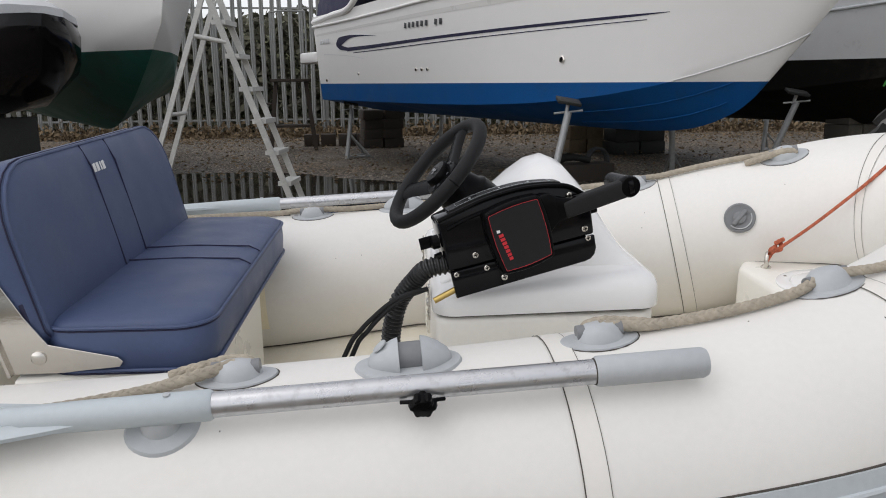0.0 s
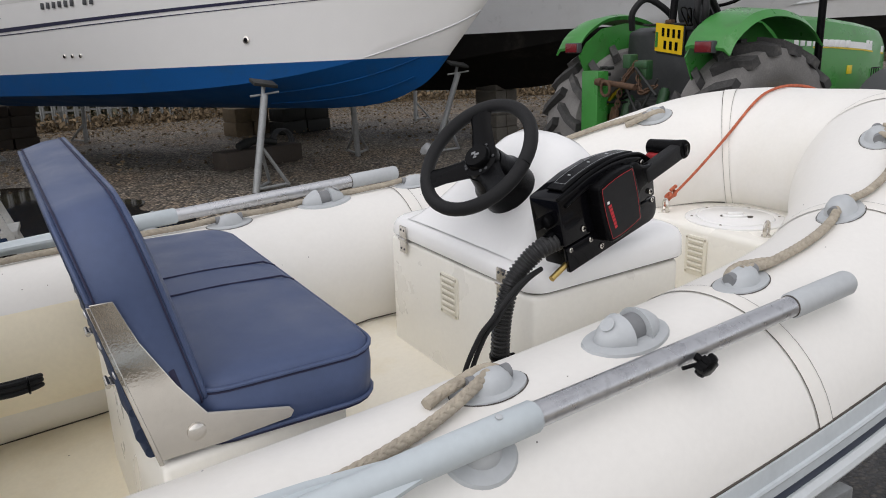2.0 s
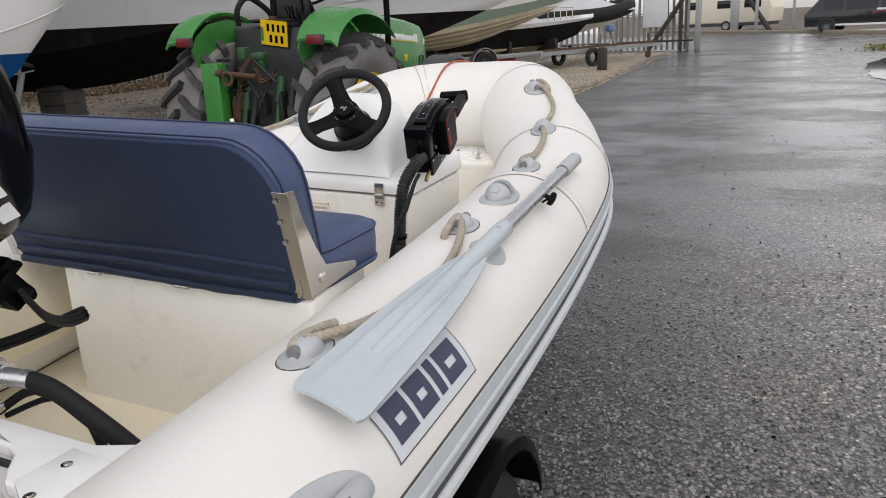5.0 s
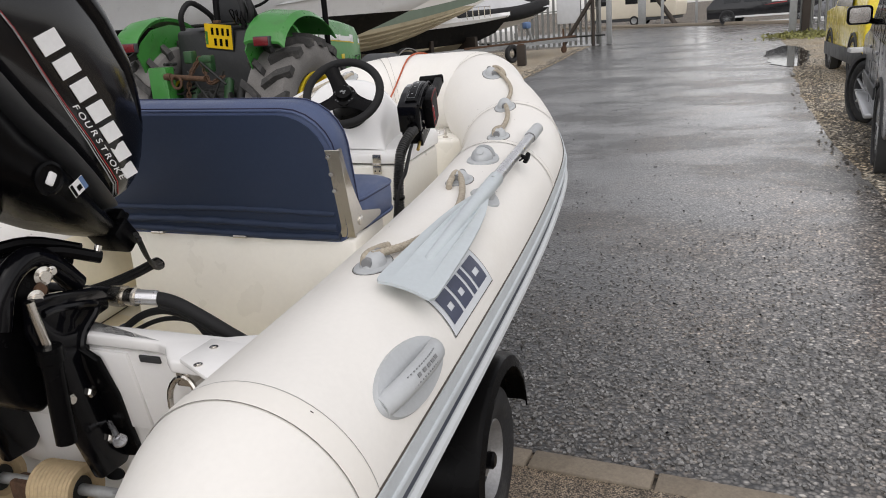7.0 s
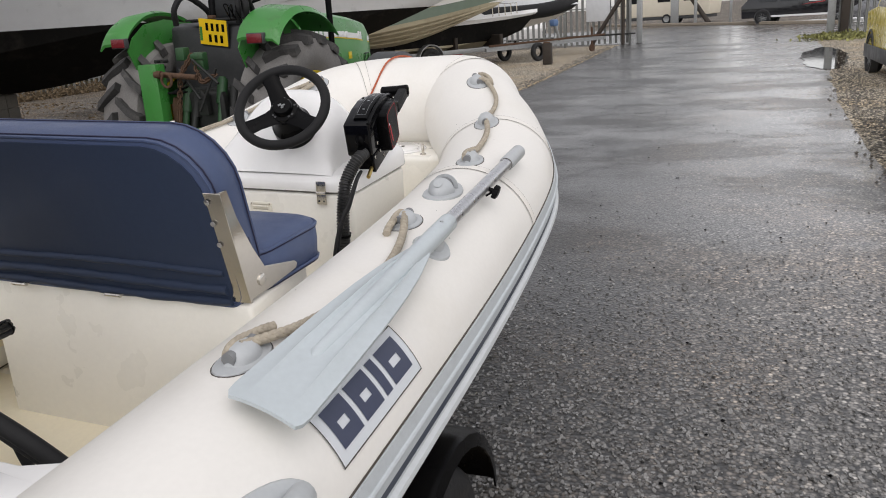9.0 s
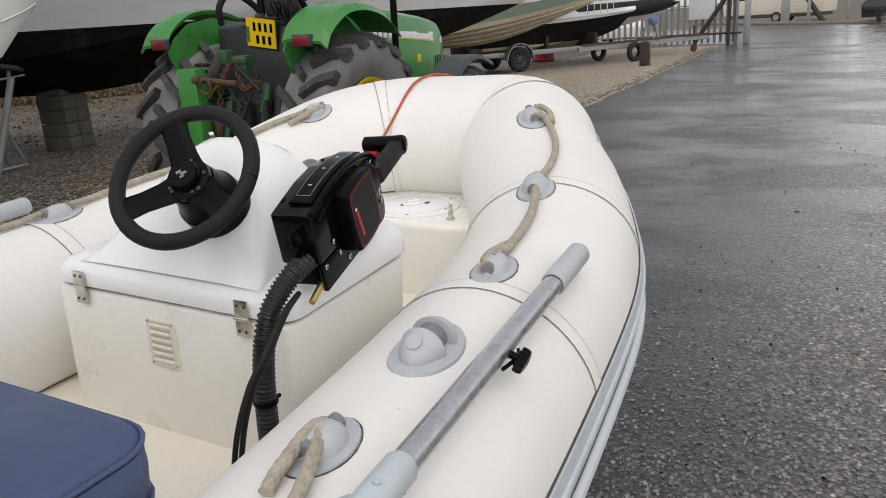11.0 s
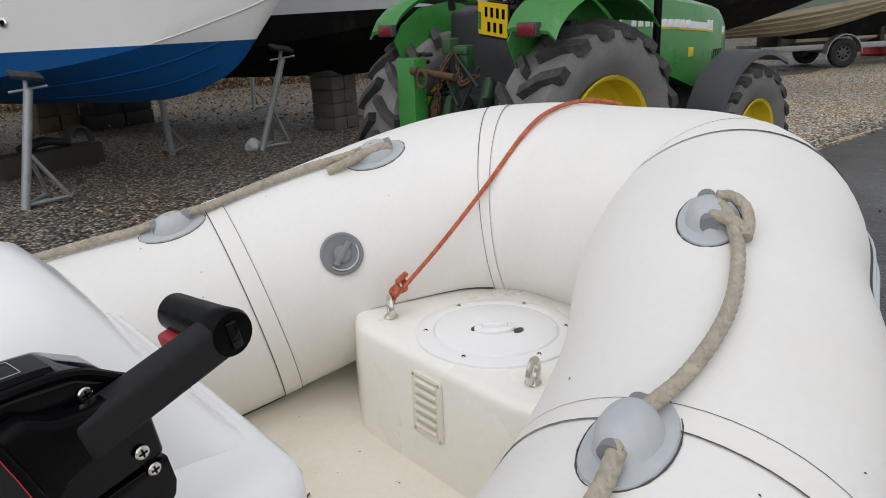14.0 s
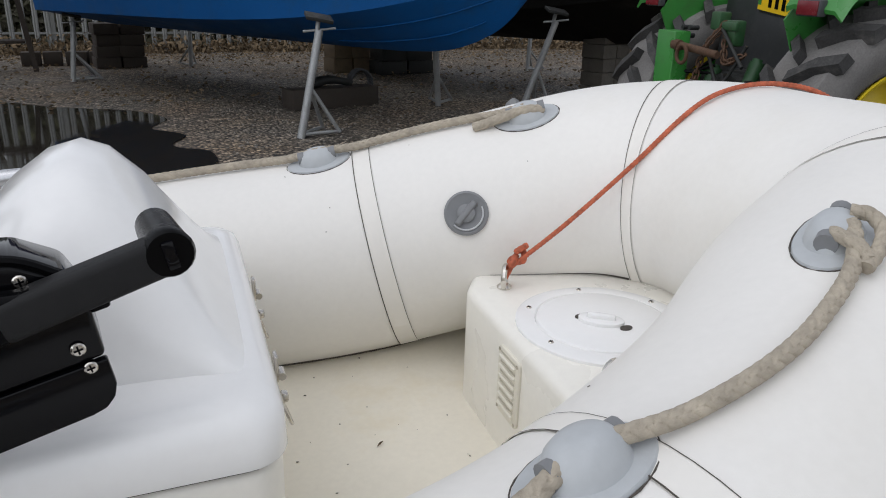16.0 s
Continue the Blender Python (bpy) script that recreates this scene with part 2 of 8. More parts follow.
def ground_mat(name, stops, cell, bump, rough, wet, brown=None, dist=0.012, film=0.0):
    """Aggregate: two sizes of stones by cells with random tone, broad stains, and damp patches that lower the roughness."""
    m = bpy.data.materials.new(name)
    m.use_nodes = True
    n, l = m.node_tree.nodes, m.node_tree.links
    b = n["Principled BSDF"]
    tc = n.new("ShaderNodeTexCoord")
    vo = n.new("ShaderNodeTexVoronoi")
    vo.inputs["Scale"].default_value = 1 / cell
    l.new(tc.outputs["Object"], vo.inputs["Vector"])
    bw = n.new("ShaderNodeSeparateColor")
    l.new(vo.outputs["Color"], bw.inputs[0])
    cr = n.new("ShaderNodeValToRGB")
    cr.color_ramp.interpolation = "LINEAR"
    els = cr.color_ramp.elements
    els[0].position, els[0].color = stops[0][0], (*stops[0][1], 1)
    els[1].position, els[1].color = stops[-1][0], (*stops[-1][1], 1)
    for p, c in stops[1:-1]:
        e = els.new(p)
        e.color = (*c, 1)
    l.new(bw.outputs[0], cr.inputs[0])
    n1 = n.new("ShaderNodeTexNoise")
    n1.inputs["Scale"].default_value, n1.inputs["Detail"].default_value, n1.inputs["Roughness"].default_value = 0.7, 9, 0.68
    n2 = n.new("ShaderNodeTexNoise")
    n2.inputs["Scale"].default_value, n2.inputs["Detail"].default_value = 14, 8
    mp = n.new("ShaderNodeMapping")
    mp.inputs["Scale"].default_value = (1.0, 0.62, 1)
    l.new(tc.outputs["Object"], mp.inputs["Vector"])
    l.new(mp.outputs[0], n1.inputs["Vector"])
    l.new(tc.outputs["Object"], n2.inputs["Vector"])
    tone = n.new("ShaderNodeMapRange")
    tone.inputs["From Min"].default_value, tone.inputs["From Max"].default_value = 0.3, 0.7
    tone.inputs["To Min"].default_value, tone.inputs["To Max"].default_value = 0.58, 1.45
    l.new(n2.outputs["Fac"], tone.inputs["Value"])
    sc = n.new("ShaderNodeVectorMath")
    sc.operation = "SCALE"
    l.new(cr.outputs[0], sc.inputs[0])
    l.new(tone.outputs[0], sc.inputs["Scale"])
    gap = n.new("ShaderNodeMapRange")
    gap.inputs["From Min"].default_value, gap.inputs["From Max"].default_value = 0.30, 0.72
    gap.inputs["To Min"].default_value, gap.inputs["To Max"].default_value = 1.2, 0.13
    l.new(vo.outputs["Distance"], gap.inputs["Value"])
    sc2 = n.new("ShaderNodeVectorMath")
    sc2.operation = "SCALE"
    l.new(sc.outputs[0], sc2.inputs[0])
    l.new(gap.outputs[0], sc2.inputs["Scale"])
    out = sc2.outputs[0]
    damp = n.new("ShaderNodeMapRange")
    damp.inputs["From Min"].default_value, damp.inputs["From Max"].default_value = 0.43, 0.58
    l.new(n1.outputs["Fac"], damp.inputs["Value"])
    if brown:
        mx = n.new("ShaderNodeMix")
        mx.data_type = "RGBA"
        n5 = n.new("ShaderNodeTexNoise")
        n5.inputs["Scale"].default_value, n5.inputs["Detail"].default_value = 0.9, 6
        l.new(tc.outputs["Object"], n5.inputs["Vector"])
        r5 = n.new("ShaderNodeMapRange")
        r5.inputs["From Min"].default_value, r5.inputs["From Max"].default_value, r5.inputs["To Max"].default_value = 0.42, 0.68, 0.75
        l.new(n5.outputs["Fac"], r5.inputs["Value"])
        l.new(r5.outputs[0], mx.inputs["Factor"])
        l.new(out, mx.inputs["A"])
        mul = n.new("ShaderNodeMix")
        mul.data_type, mul.blend_type = "RGBA", "MULTIPLY"
        mul.inputs["Factor"].default_value = 1
        l.new(out, mul.inputs["A"])
        mul.inputs["B"].default_value = (*brown, 1)
        l.new(mul.outputs["Result"], mx.inputs["B"])
        out = mx.outputs["Result"]
    bright_side = None
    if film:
        # sky sheen painted into the base colour: brightened towards the lane's right side
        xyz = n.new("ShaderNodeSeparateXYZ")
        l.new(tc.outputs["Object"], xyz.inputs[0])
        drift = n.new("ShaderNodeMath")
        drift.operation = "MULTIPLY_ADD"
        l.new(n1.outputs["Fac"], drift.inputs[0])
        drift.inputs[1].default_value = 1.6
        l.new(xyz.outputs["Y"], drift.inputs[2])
        bright_side = n.new("ShaderNodeMapRange")
        bright_side.interpolation_type = "SMOOTHSTEP"
        bright_side.inputs["From Min"].default_value, bright_side.inputs["From Max"].default_value = 0.7, -1.4
        l.new(drift.outputs[0], bright_side.inputs["Value"])
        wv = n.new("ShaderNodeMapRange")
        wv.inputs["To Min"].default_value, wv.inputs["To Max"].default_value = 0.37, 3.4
        l.new(bright_side.outputs[0], wv.inputs["Value"])
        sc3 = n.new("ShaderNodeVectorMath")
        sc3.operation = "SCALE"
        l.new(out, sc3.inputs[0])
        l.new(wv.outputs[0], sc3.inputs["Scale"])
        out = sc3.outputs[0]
    l.new(out, b.inputs["Base Color"])
    rr = n.new("ShaderNodeMapRange")
    rr.inputs["To Min"].default_value, rr.inputs["To Max"].default_value = rough, wet
    l.new(damp.outputs[0], rr.inputs["Value"])
    l.new(rr.outputs[0], b.inputs["Roughness"])
    b.inputs["Specular IOR Level"].default_value = 0.5
    hsum = n.new("ShaderNodeMath")
    hsum.operation = "MULTIPLY_ADD"
    l.new(vo.outputs["Distance"], hsum.inputs[0])
    hsum.inputs[1].default_value = -1.0
    l.new(bw.outputs[1], hsum.inputs[2])
    bp = n.new("ShaderNodeBump")
    bp.inputs["Strength"].default_value, bp.inputs["Distance"].default_value = bump, dist
    l.new(hsum.outputs[0], bp.inputs["Height"])
    l.new(bp.outputs[0], b.inputs["Normal"])
    if film:
        # a film of rain water over the stones, thinner where the lane has dried
        cw = n.new("ShaderNodeMapRange")
        cw.inputs["To Min"].default_value, cw.inputs["To Max"].default_value = film * 0.85, film
        l.new(damp.outputs[0], cw.inputs["Value"])
        wc = n.new("ShaderNodeMapRange")
        wc.inputs["To Min"].default_value, wc.inputs["To Max"].default_value = 0.38, 1.0
        l.new(bright_side.outputs[0], wc.inputs["Value"])
        cm = n.new("ShaderNodeMath")
        cm.operation = "MULTIPLY"
        l.new(cw.outputs[0], cm.inputs[0])
        l.new(wc.outputs[0], cm.inputs[1])
        l.new(cm.outputs[0], b.inputs["Coat Weight"])
        cr_ = n.new("ShaderNodeMapRange")
        cr_.inputs["To Min"].default_value, cr_.inputs["To Max"].default_value = 0.34, 0.10
        l.new(damp.outputs[0], cr_.inputs["Value"])
        l.new(cr_.outputs[0], b.inputs["Coat Roughness"])
        b.inputs["Coat IOR"].default_value = 1.55
        bc = n.new("ShaderNodeBump")
        bc.inputs["Strength"].default_value, bc.inputs["Distance"].default_value = bump * 0.13, dist
        l.new(hsum.outputs[0], bc.inputs["Height"])
        l.new(bc.outputs[0], b.inputs["Coat Normal"])
    return m


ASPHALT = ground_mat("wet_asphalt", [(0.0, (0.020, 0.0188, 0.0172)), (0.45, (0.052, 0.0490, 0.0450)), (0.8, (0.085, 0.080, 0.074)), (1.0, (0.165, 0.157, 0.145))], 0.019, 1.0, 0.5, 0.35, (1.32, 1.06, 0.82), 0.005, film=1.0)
GRAVEL = ground_mat("damp_gravel", [(0.0, (0.034, 0.030, 0.024)), (0.5, (0.135, 0.115, 0.089)), (1.0, (0.38, 0.33, 0.265))], 0.032, 0.8, 0.8, 0.55, (1.2, 0.98, 0.74))
FORECOURT = ground_mat("gritty_concrete", [(0.0, (0.19, 0.155, 0.115)), (0.6, (0.27, 0.222, 0.165)), (1.0, (0.37, 0.31, 0.24))], 0.006, 0.5, 0.75, 0.5, (1.1, 0.95, 0.8), 0.004)
# tan verge gravel; on the yard its paleness also paints in open light
TANGRAVEL = ground_mat("tan_open_lit_gravel", [(0.0, (0.16, 0.132, 0.095)), (0.5, (0.50, 0.43, 0.325)), (1.0, (0.80, 0.73, 0.60))], 0.030, 0.8, 0.85, 0.7, (1.1, 0.98, 0.80))


# ---- mesh tools ----
V = Vector


def thing(name, label, category, group="", m=None, kind=""):
    ob = new(name)
    ob.empty_display_size = 0.05
    if m is not None:
        ob.matrix_world = m
    return tagged(ob, label, category, group, kind)


def mesh_of(bm, material, smooth=35.0, name="mesh"):
    bmesh.ops.recalc_face_normals(bm, faces=bm.faces)
    me = bpy.data.meshes.new(name)
    bm.to_mesh(me)
    bm.free()
    for mt in material if isinstance(material, (list, tuple)) else [material]:
        me.materials.append(mt)
    if smooth:
        me.shade_smooth()
        me.set_sharp_from_angle(angle=radians(smooth))
    return me


def part(name, bm, material, parent, label="", smooth=35.0):
    """Links a bmesh as one mesh object under a thing or a part."""
    ob = new(name, mesh_of(bm, material, smooth, name))
    ob.parent = parent
    return tagged(ob, label)


def solo(name, bm, material, label, category, group="", kind="", m=None, smooth=35.0):
    ob = new(name, mesh_of(bm, material, smooth, name))
    if m is not None:
        ob.matrix_world = m
    return tagged(ob, label, category, group, kind)


def join(*bms):
    out = bms[0]
    for b in bms[1:]:
        me = bpy.data.meshes.new("tmp")
        b.to_mesh(me)
        b.free()
        out.from_mesh(me)
        bpy.data.meshes.remove(me)
    return out


def moved(bm, m):
    bm.transform(m)
    return bm


def box(cx, cy, cz, sx, sy, sz, bevel=0.0, seg=2, m=None):
    bm = bmesh.new()
    bmesh.ops.create_cube(bm, size=1)
    bm.transform(Matrix.Diagonal((sx, sy, sz, 1)))
    if bevel:
        bmesh.ops.bevel(bm, geom=bm.edges[:], offset=bevel, segments=seg, affect="EDGES", profile=0.5)
    bm.transform(Matrix.Translation((cx, cy, cz)))
    if m is not None:
        bm.transform(m)
    return bm


def rings(rows, cap=True, closed=True):
    """A skin over rows of points, all of one length."""
    bm = bmesh.new()
    vs = [[bm.verts.new(p) for p in row] for row in rows]
    k = len(rows[0])
    for a, b in zip(vs, vs[1:]):
        for i in range(k if closed else k - 1):
            j = (i + 1) % k
            bm.faces.new((a[i], a[j], b[j], b[i]))
    if cap and closed:
        bm.faces.new(vs[0][::-1])
        bm.faces.new(vs[-1])
    return bm


def frames(points):
    """Tangents and two cross directions along a line of points, carried without twist."""
    pts = [V(p) for p in points]
    out, side = [], None
    for i, p in enumerate(pts):
        t = (pts[min(i + 1, len(pts) - 1)] - pts[max(i - 1, 0)]).normalized()
        if side is None:
            side = t.orthogonal().normalized()
        side = (side - side.dot(t) * t).normalized()
        out.append((p, t, side, t.cross(side)))
    return out


def sweep(points, r, seg=10, cap=True, flat=1.0):
    """A round bar along points; r is one radius or one a point."""
    rr = r if isinstance(r, (list, tuple)) else [r] * len(points)
    rows = [[p + q * (math.cos(a) * s + flat * math.sin(a) * u) for a in (2 * math.pi * k / seg for k in range(seg))] for (p, t, s, u), q in zip(frames(points), rr)]
    return rings(rows, cap)


def rod(a, b, r, r2=None, seg=14):
    return sweep([a, b], [r, r if r2 is None else r2], seg)


def smooth_line(points, n=6):
    """Points on a curve through the given ones."""
    p = [V(q) for q in points]
    p = [2 * p[0] - p[1]] + p + [2 * p[-1] - p[-2]]
    out = []
    for i in range(1, len(p) - 2):
        a, b, c, d = p[i - 1 : i + 3]
        for k in range(n):
            t = k / n
            out.append(0.5 * (2 * b + (c - a) * t + (2 * a - 5 * b + 4 * c - d) * t * t + (3 * b - a - 3 * c + d) * t**3))
    return out + [p[-2]]


def lathe(profile, m=None, seg=24, cap=True):
    """Profile of (radius, height) turned round z."""
    rows = [[V((r * math.cos(2 * math.pi * k / seg), r * math.sin(2 * math.pi * k / seg), h)) for k in range(seg)] for r, h in profile]
    bm = rings(rows, cap)
    return moved(bm, m) if m is not None else bm


def prism(outline, depth, m=None, bevel=0.0, seg=2):
    """A flat outline in x, y, given thickness in z round zero."""
    bm = bmesh.new()
    f = bm.faces.new([bm.verts.new((x, y, -depth / 2)) for x, y in outline])
    r = bmesh.ops.extrude_face_region(bm, geom=[f])
    bmesh.ops.translate(bm, verts=[e for e in r["geom"] if isinstance(e, bmesh.types.BMVert)], vec=(0, 0, depth))
    if bevel:
        bmesh.ops.bevel(bm, geom=bm.edges[:], offset=bevel, segments=seg, affect="EDGES", profile=0.5)
    return moved(bm, m) if m is not None else bm


def rounded(w, h, r, n=5):
    """The outline of a rectangle with round corners."""
    out = []
    for cx, cy, a in ((w / 2 - r, h / 2 - r, 0), (-w / 2 + r, h / 2 - r, 90), (-w / 2 + r, -h / 2 + r, 180), (w / 2 - r, -h / 2 + r, 270)):
        out += [(cx + r * math.cos(radians(a + 90 * k / n)), cy + r * math.sin(radians(a + 90 * k / n))) for k in range(n + 1)]
    return out


def facing(origin, normal, up=(0, 0, 1)):
    """A pose at origin whose z is the normal and whose y is as near up as can be."""
    z = V(normal).normalized()
    x = V(up).cross(z).normalized()
    y = z.cross(x)
    return Matrix.Translation(origin) @ Matrix((x, y, z)).transposed().to_4x4()


def ellipse_ring(cx, cy, rx, ry, n=24):
    return [(cx + rx * math.cos(2 * math.pi * k / n), cy + ry * math.sin(2 * math.pi * k / n)) for k in range(n)]


def screw(m, parent, r=0.006, name="screw"):
    bm = join(lathe([(r, 0), (r, 0.0012), (r * 0.8, 0.0022), (0.0005, 0.0026)], m, 12))
    s = part(name, bm, STEEL, parent)
    part("slot", join(box(0, 0, 0.0024, r * 1.2, r * 0.25, 0.0012, m=m), box(0, 0, 0.0024, r * 0.25, r * 1.2, 0.0012, m=m)), BLACK, s)
    return s


# ---- lie of the land: a flat road, and a gravel yard that rises to its far side ----
def smoothstep(a, b, x):
    t = min(1, max(0, (x - a) / (b - a)))
    return t * t * (3 - 2 * t)


def land(x, y):
    h = 0.22 * smoothstep(2.9, 6.4, y) * (1 - smoothstep(9, 17, x))
    return h - 0.012


# ---- ground, road, kerb ----
xs = sorted({-400, -200, -100, -60, -40, -25, -15, 45, 60, 80, 120, 200, 400} | {i * 1.0 for i in range(-10, 40)})
ys = sorted({-400, -200, -100, -60, -40, -25, -15, -8, 60, 100, 200, 400} | {i * 0.4 for i in range(-10, 30)} | {13.0, 15.0, 18.0, 22.0, 30.0, 40.0})
solo("ground", rings([[V((x, y, land(x, y))) for x in xs] for y in ys], cap=False, closed=False), GRAVEL, "damp brown gravel yard strewn with leaf litter", "ground", kind="structure")


def wobble(k, amp):
    return amp * (noise.noise(V((k * 0.9, 3.1, 0))) + 0.6 * noise.noise(V((k * 3.7, 7.7, 0))))


edge_l = [(0.1 + 0.25 * i, 2.85 + 0.25 * smoothstep(14, 30, 0.25 * i) + wobble(i * 0.25, 0.10)) for i in range(0, 128)]
def verge(x):
    """The lane's right-hand edge, widening towards the gate."""
    return float(np.interp(x, [0, 7, 10.2, 14.4, 18, 24, 32], [-2.60, -2.63, -2.77, -3.07, -3.38, -3.85, -4.2]))


edge_r = [(0.1 + 0.25 * i, verge(0.25 * i) - 0.10 + wobble(i * 0.25 + 50, 0.16)) for i in range(0, 128)]
bm = bmesh.new()
rows = []
for (xl, yl), (xr, yr) in zip(edge_l, edge_r):
    if 0.2 < xl < 0.62:
        continue
    rows.append([bm.verts.new((0.055 + 0.121 * (y + 1.08) if xl < 0.2 else xl, y, 0)) for y in (yl + (yr - yl) * k / 8 for k in range(9))])
for a, b in zip(rows, rows[1:]):
    for i in range(8):
        bm.faces.new((a[i], a[i + 1], b[i + 1], b[i]))
# the public road beyond the gate
far = [bm.verts.new(p) for p in ((31.9, 3.2, 0), (31.9, -3.4, 0), (36, -30, 0), (45, -30, 0), (56, 30, 0), (47, 30, 0))]
bm.faces.new(far)
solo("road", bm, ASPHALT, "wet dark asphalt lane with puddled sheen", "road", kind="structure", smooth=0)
# forecourt on the near side of the kerb
bm = bmesh.new()
bm.faces.new([bm.verts.new(p) for p in ((0.455, 3, 0), (0.02, -0.6, 0), (-0.295, -3.2, 0), (-14, -3.2, 0), (-14, 3, 0))])
solo("forecourt", bm, FORECOURT, "gritty brown concrete apron beside the kerb", "pavement", kind="structure", smooth=0)
kerb = thing("kerb", "line of flush worn concrete kerb stones between lane and apron", "kerb", kind="structure")
kerb_mesh = mesh_of(box(0, 0, 0, 0.112, 0.445, 0.10, 0.008, 2), KERB)
for i in range(11):
    ob = new("kerb_stone", kerb_mesh)
    ob.parent = kerb
    y = 1.36 - 0.455 * i
    ob.matrix_world = pose(0.008 + 0.121 * (y + 1.08), y, -0.045 + 0.003 * (i % 3), 0, 0, -6.9)
# tan chippings: on the far yard, with its open light painted in, and on the other verge
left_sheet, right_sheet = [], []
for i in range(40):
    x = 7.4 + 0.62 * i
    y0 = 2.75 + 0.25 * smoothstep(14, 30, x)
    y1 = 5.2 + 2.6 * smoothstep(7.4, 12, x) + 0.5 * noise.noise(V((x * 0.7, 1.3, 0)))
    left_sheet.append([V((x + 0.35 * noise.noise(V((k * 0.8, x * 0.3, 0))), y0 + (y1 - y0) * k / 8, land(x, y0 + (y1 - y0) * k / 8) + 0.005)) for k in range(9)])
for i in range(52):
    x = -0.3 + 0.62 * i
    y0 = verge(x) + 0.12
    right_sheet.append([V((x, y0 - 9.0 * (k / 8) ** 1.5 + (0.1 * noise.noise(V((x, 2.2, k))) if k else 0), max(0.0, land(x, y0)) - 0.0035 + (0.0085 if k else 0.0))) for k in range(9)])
solo("gravel_patch", rings(left_sheet, cap=False, closed=False), TANGRAVEL, "tan stone chippings over the yard with open light painted in", "ground", kind="structure")
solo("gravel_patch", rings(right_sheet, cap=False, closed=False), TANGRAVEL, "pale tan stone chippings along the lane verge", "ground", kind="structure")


# ---- the inflatable boat ----
# it lies along x, bow forward, and leans two degrees to its near side on the trailer
BOAT = Matrix.Translation((0, 0, 1.15)) @ pose(0, 0, 0, 2.0) @ Matrix.Translation((0, 0, -1.15))
boat = thing("inflatable_boat", "cream rigid inflatable boat with grey fittings on a road trailer", "boat", m=BOAT)
RT = 0.21
HALF = [(-1.78, 0.605, 0.893), (-1.42, 0.605, 0.905), (-0.95, 0.605, 0.925), (-0.3, 0.605, 0.952), (0.25, 0.592, 0.99), (0.66, 0.524, 1.05), (0.99, 0.428, 1.142), (1.205, 0.340, 1.205), (1.325, 0.175, 1.232), (1.342, 0.0, 1.235)]
NEARHALF = HALF[:3] + [(-0.3, 0.601, 0.958), (0.25, 0.581, 0.996), (0.66, 0.546, 1.049), (0.983, 0.427, 1.130), (1.162, 0.309, 1.192), (1.326, 0.227, 1.242), (1.342, 0.0, 1.235)]
LINE = [V((x, -y, z)) for x, y, z in NEARHALF] + [V((x, y, z)) for x, y, z in HALF[-2::-1]]
SPINE = smooth_line(LINE, 24)
for _ in range(60):
    SPINE = [SPINE[0]] + [(a + 2 * b + c) / 4 for a, b, c in zip(SPINE, SPINE[1:], SPINE[2:])] + [SPINE[-1]]
NS = len(SPINE) - 1


def tube_radius(x):
    return RT - 0.095 * smoothstep(-1.47, -1.82, x)


def spine(s):
    """Centre, outward and upward directions and radius of the tube at s, from 0 (near stern) to 1 (far stern)."""
    f = min(max(s, 0), 1) * NS
    i = min(int(f), NS - 1)
    c = SPINE[i].lerp(SPINE[i + 1], f - i)
    t0 = SPINE[min(i + 1, NS)] - SPINE[max(i - 1, 0)]
    t1 = SPINE[min(i + 2, NS)] - SPINE[i]
    t = t0.normalized().lerp(t1.normalized(), f - i).normalized()
    o = t.cross(V((0, 0, 1))).normalized()
    return c, o, o.cross(t), t, tube_radius(c.x)


def on_tube(s, a, off=0.0):
    c, o, u, t, r = spine(s)
    return c + (r + off) * (math.cos(radians(a)) * o + math.sin(radians(a)) * u)


def tube_pose(s, a, off=0.0):
    """On the tube's skin: z outward, x along the tube."""
    c, o, u, t, r = spine(s)
    z = math.cos(radians(a)) * o + math.sin(radians(a)) * u
    return Matrix.Translation(on_tube(s, a, off)) @ Matrix((t, z.cross(t), z)).transposed().to_4x4()


def s_at(x, far=False):
    lo, hi = 0.0, 0.5
    for _ in range(40):
        mid = (lo + hi) / 2
        if spine(mid)[0].x < x:
            lo = mid
        else:
            hi = mid
    return 1 - lo if far else lo


SEAMS = [s_at(-1.485), s_at(0.225), s_at(0.755), s_at(1.302) + 0.005, s_at(1.270, True), s_at(0.784, True), s_at(0.225, True), s_at(-1.51, True)]
bounds = [0.0] + SEAMS + [1.0]
for i, (a, b) in enumerate(zip(bounds, bounds[1:])):
    n = max(3, round((b - a) * 230))
    rows = []
    for k in range(n + 1):
        s = a + (b - a) * k / n
        rows.append([on_tube(s, 7.5 * j) for j in range(48)])
    bm = rings(rows, cap=False)
    if i in (0, len(bounds) - 2):
        end = rows[0] if i == 0 else rows[-1]
        c = sum(end, V()) / 48
        out = V((-0.03, 0, 0))
        bm = join(bm, rings([end, [c + (p - c) * 0.75 + out for p in end], [c + (p - c) * 0.1 + out * 1.4 for p in end]], cap=True))
        bmesh.ops.remove_doubles(bm, verts=bm.verts[:], dist=0.0005)
    part("tube_section", bm, TUBE, boat, smooth=60)


def band(s0, s1, a0, a1, off, n=60, k=3):
    """A thin strip lying on the tube between two places and two angles, with rounded-down edges."""
    rows = []
    for i in range(n + 1):
        s = s0 + (s1 - s0) * i / n
        row = [on_tube(s, a0, -0.002)] + [on_tube(s, a0 + (a1 - a0) * j / k, off) for j in range(k + 1)] + [on_tube(s, a1, -0.002)]
        rows.append(row)
    return rings(rows, cap=False, closed=False)




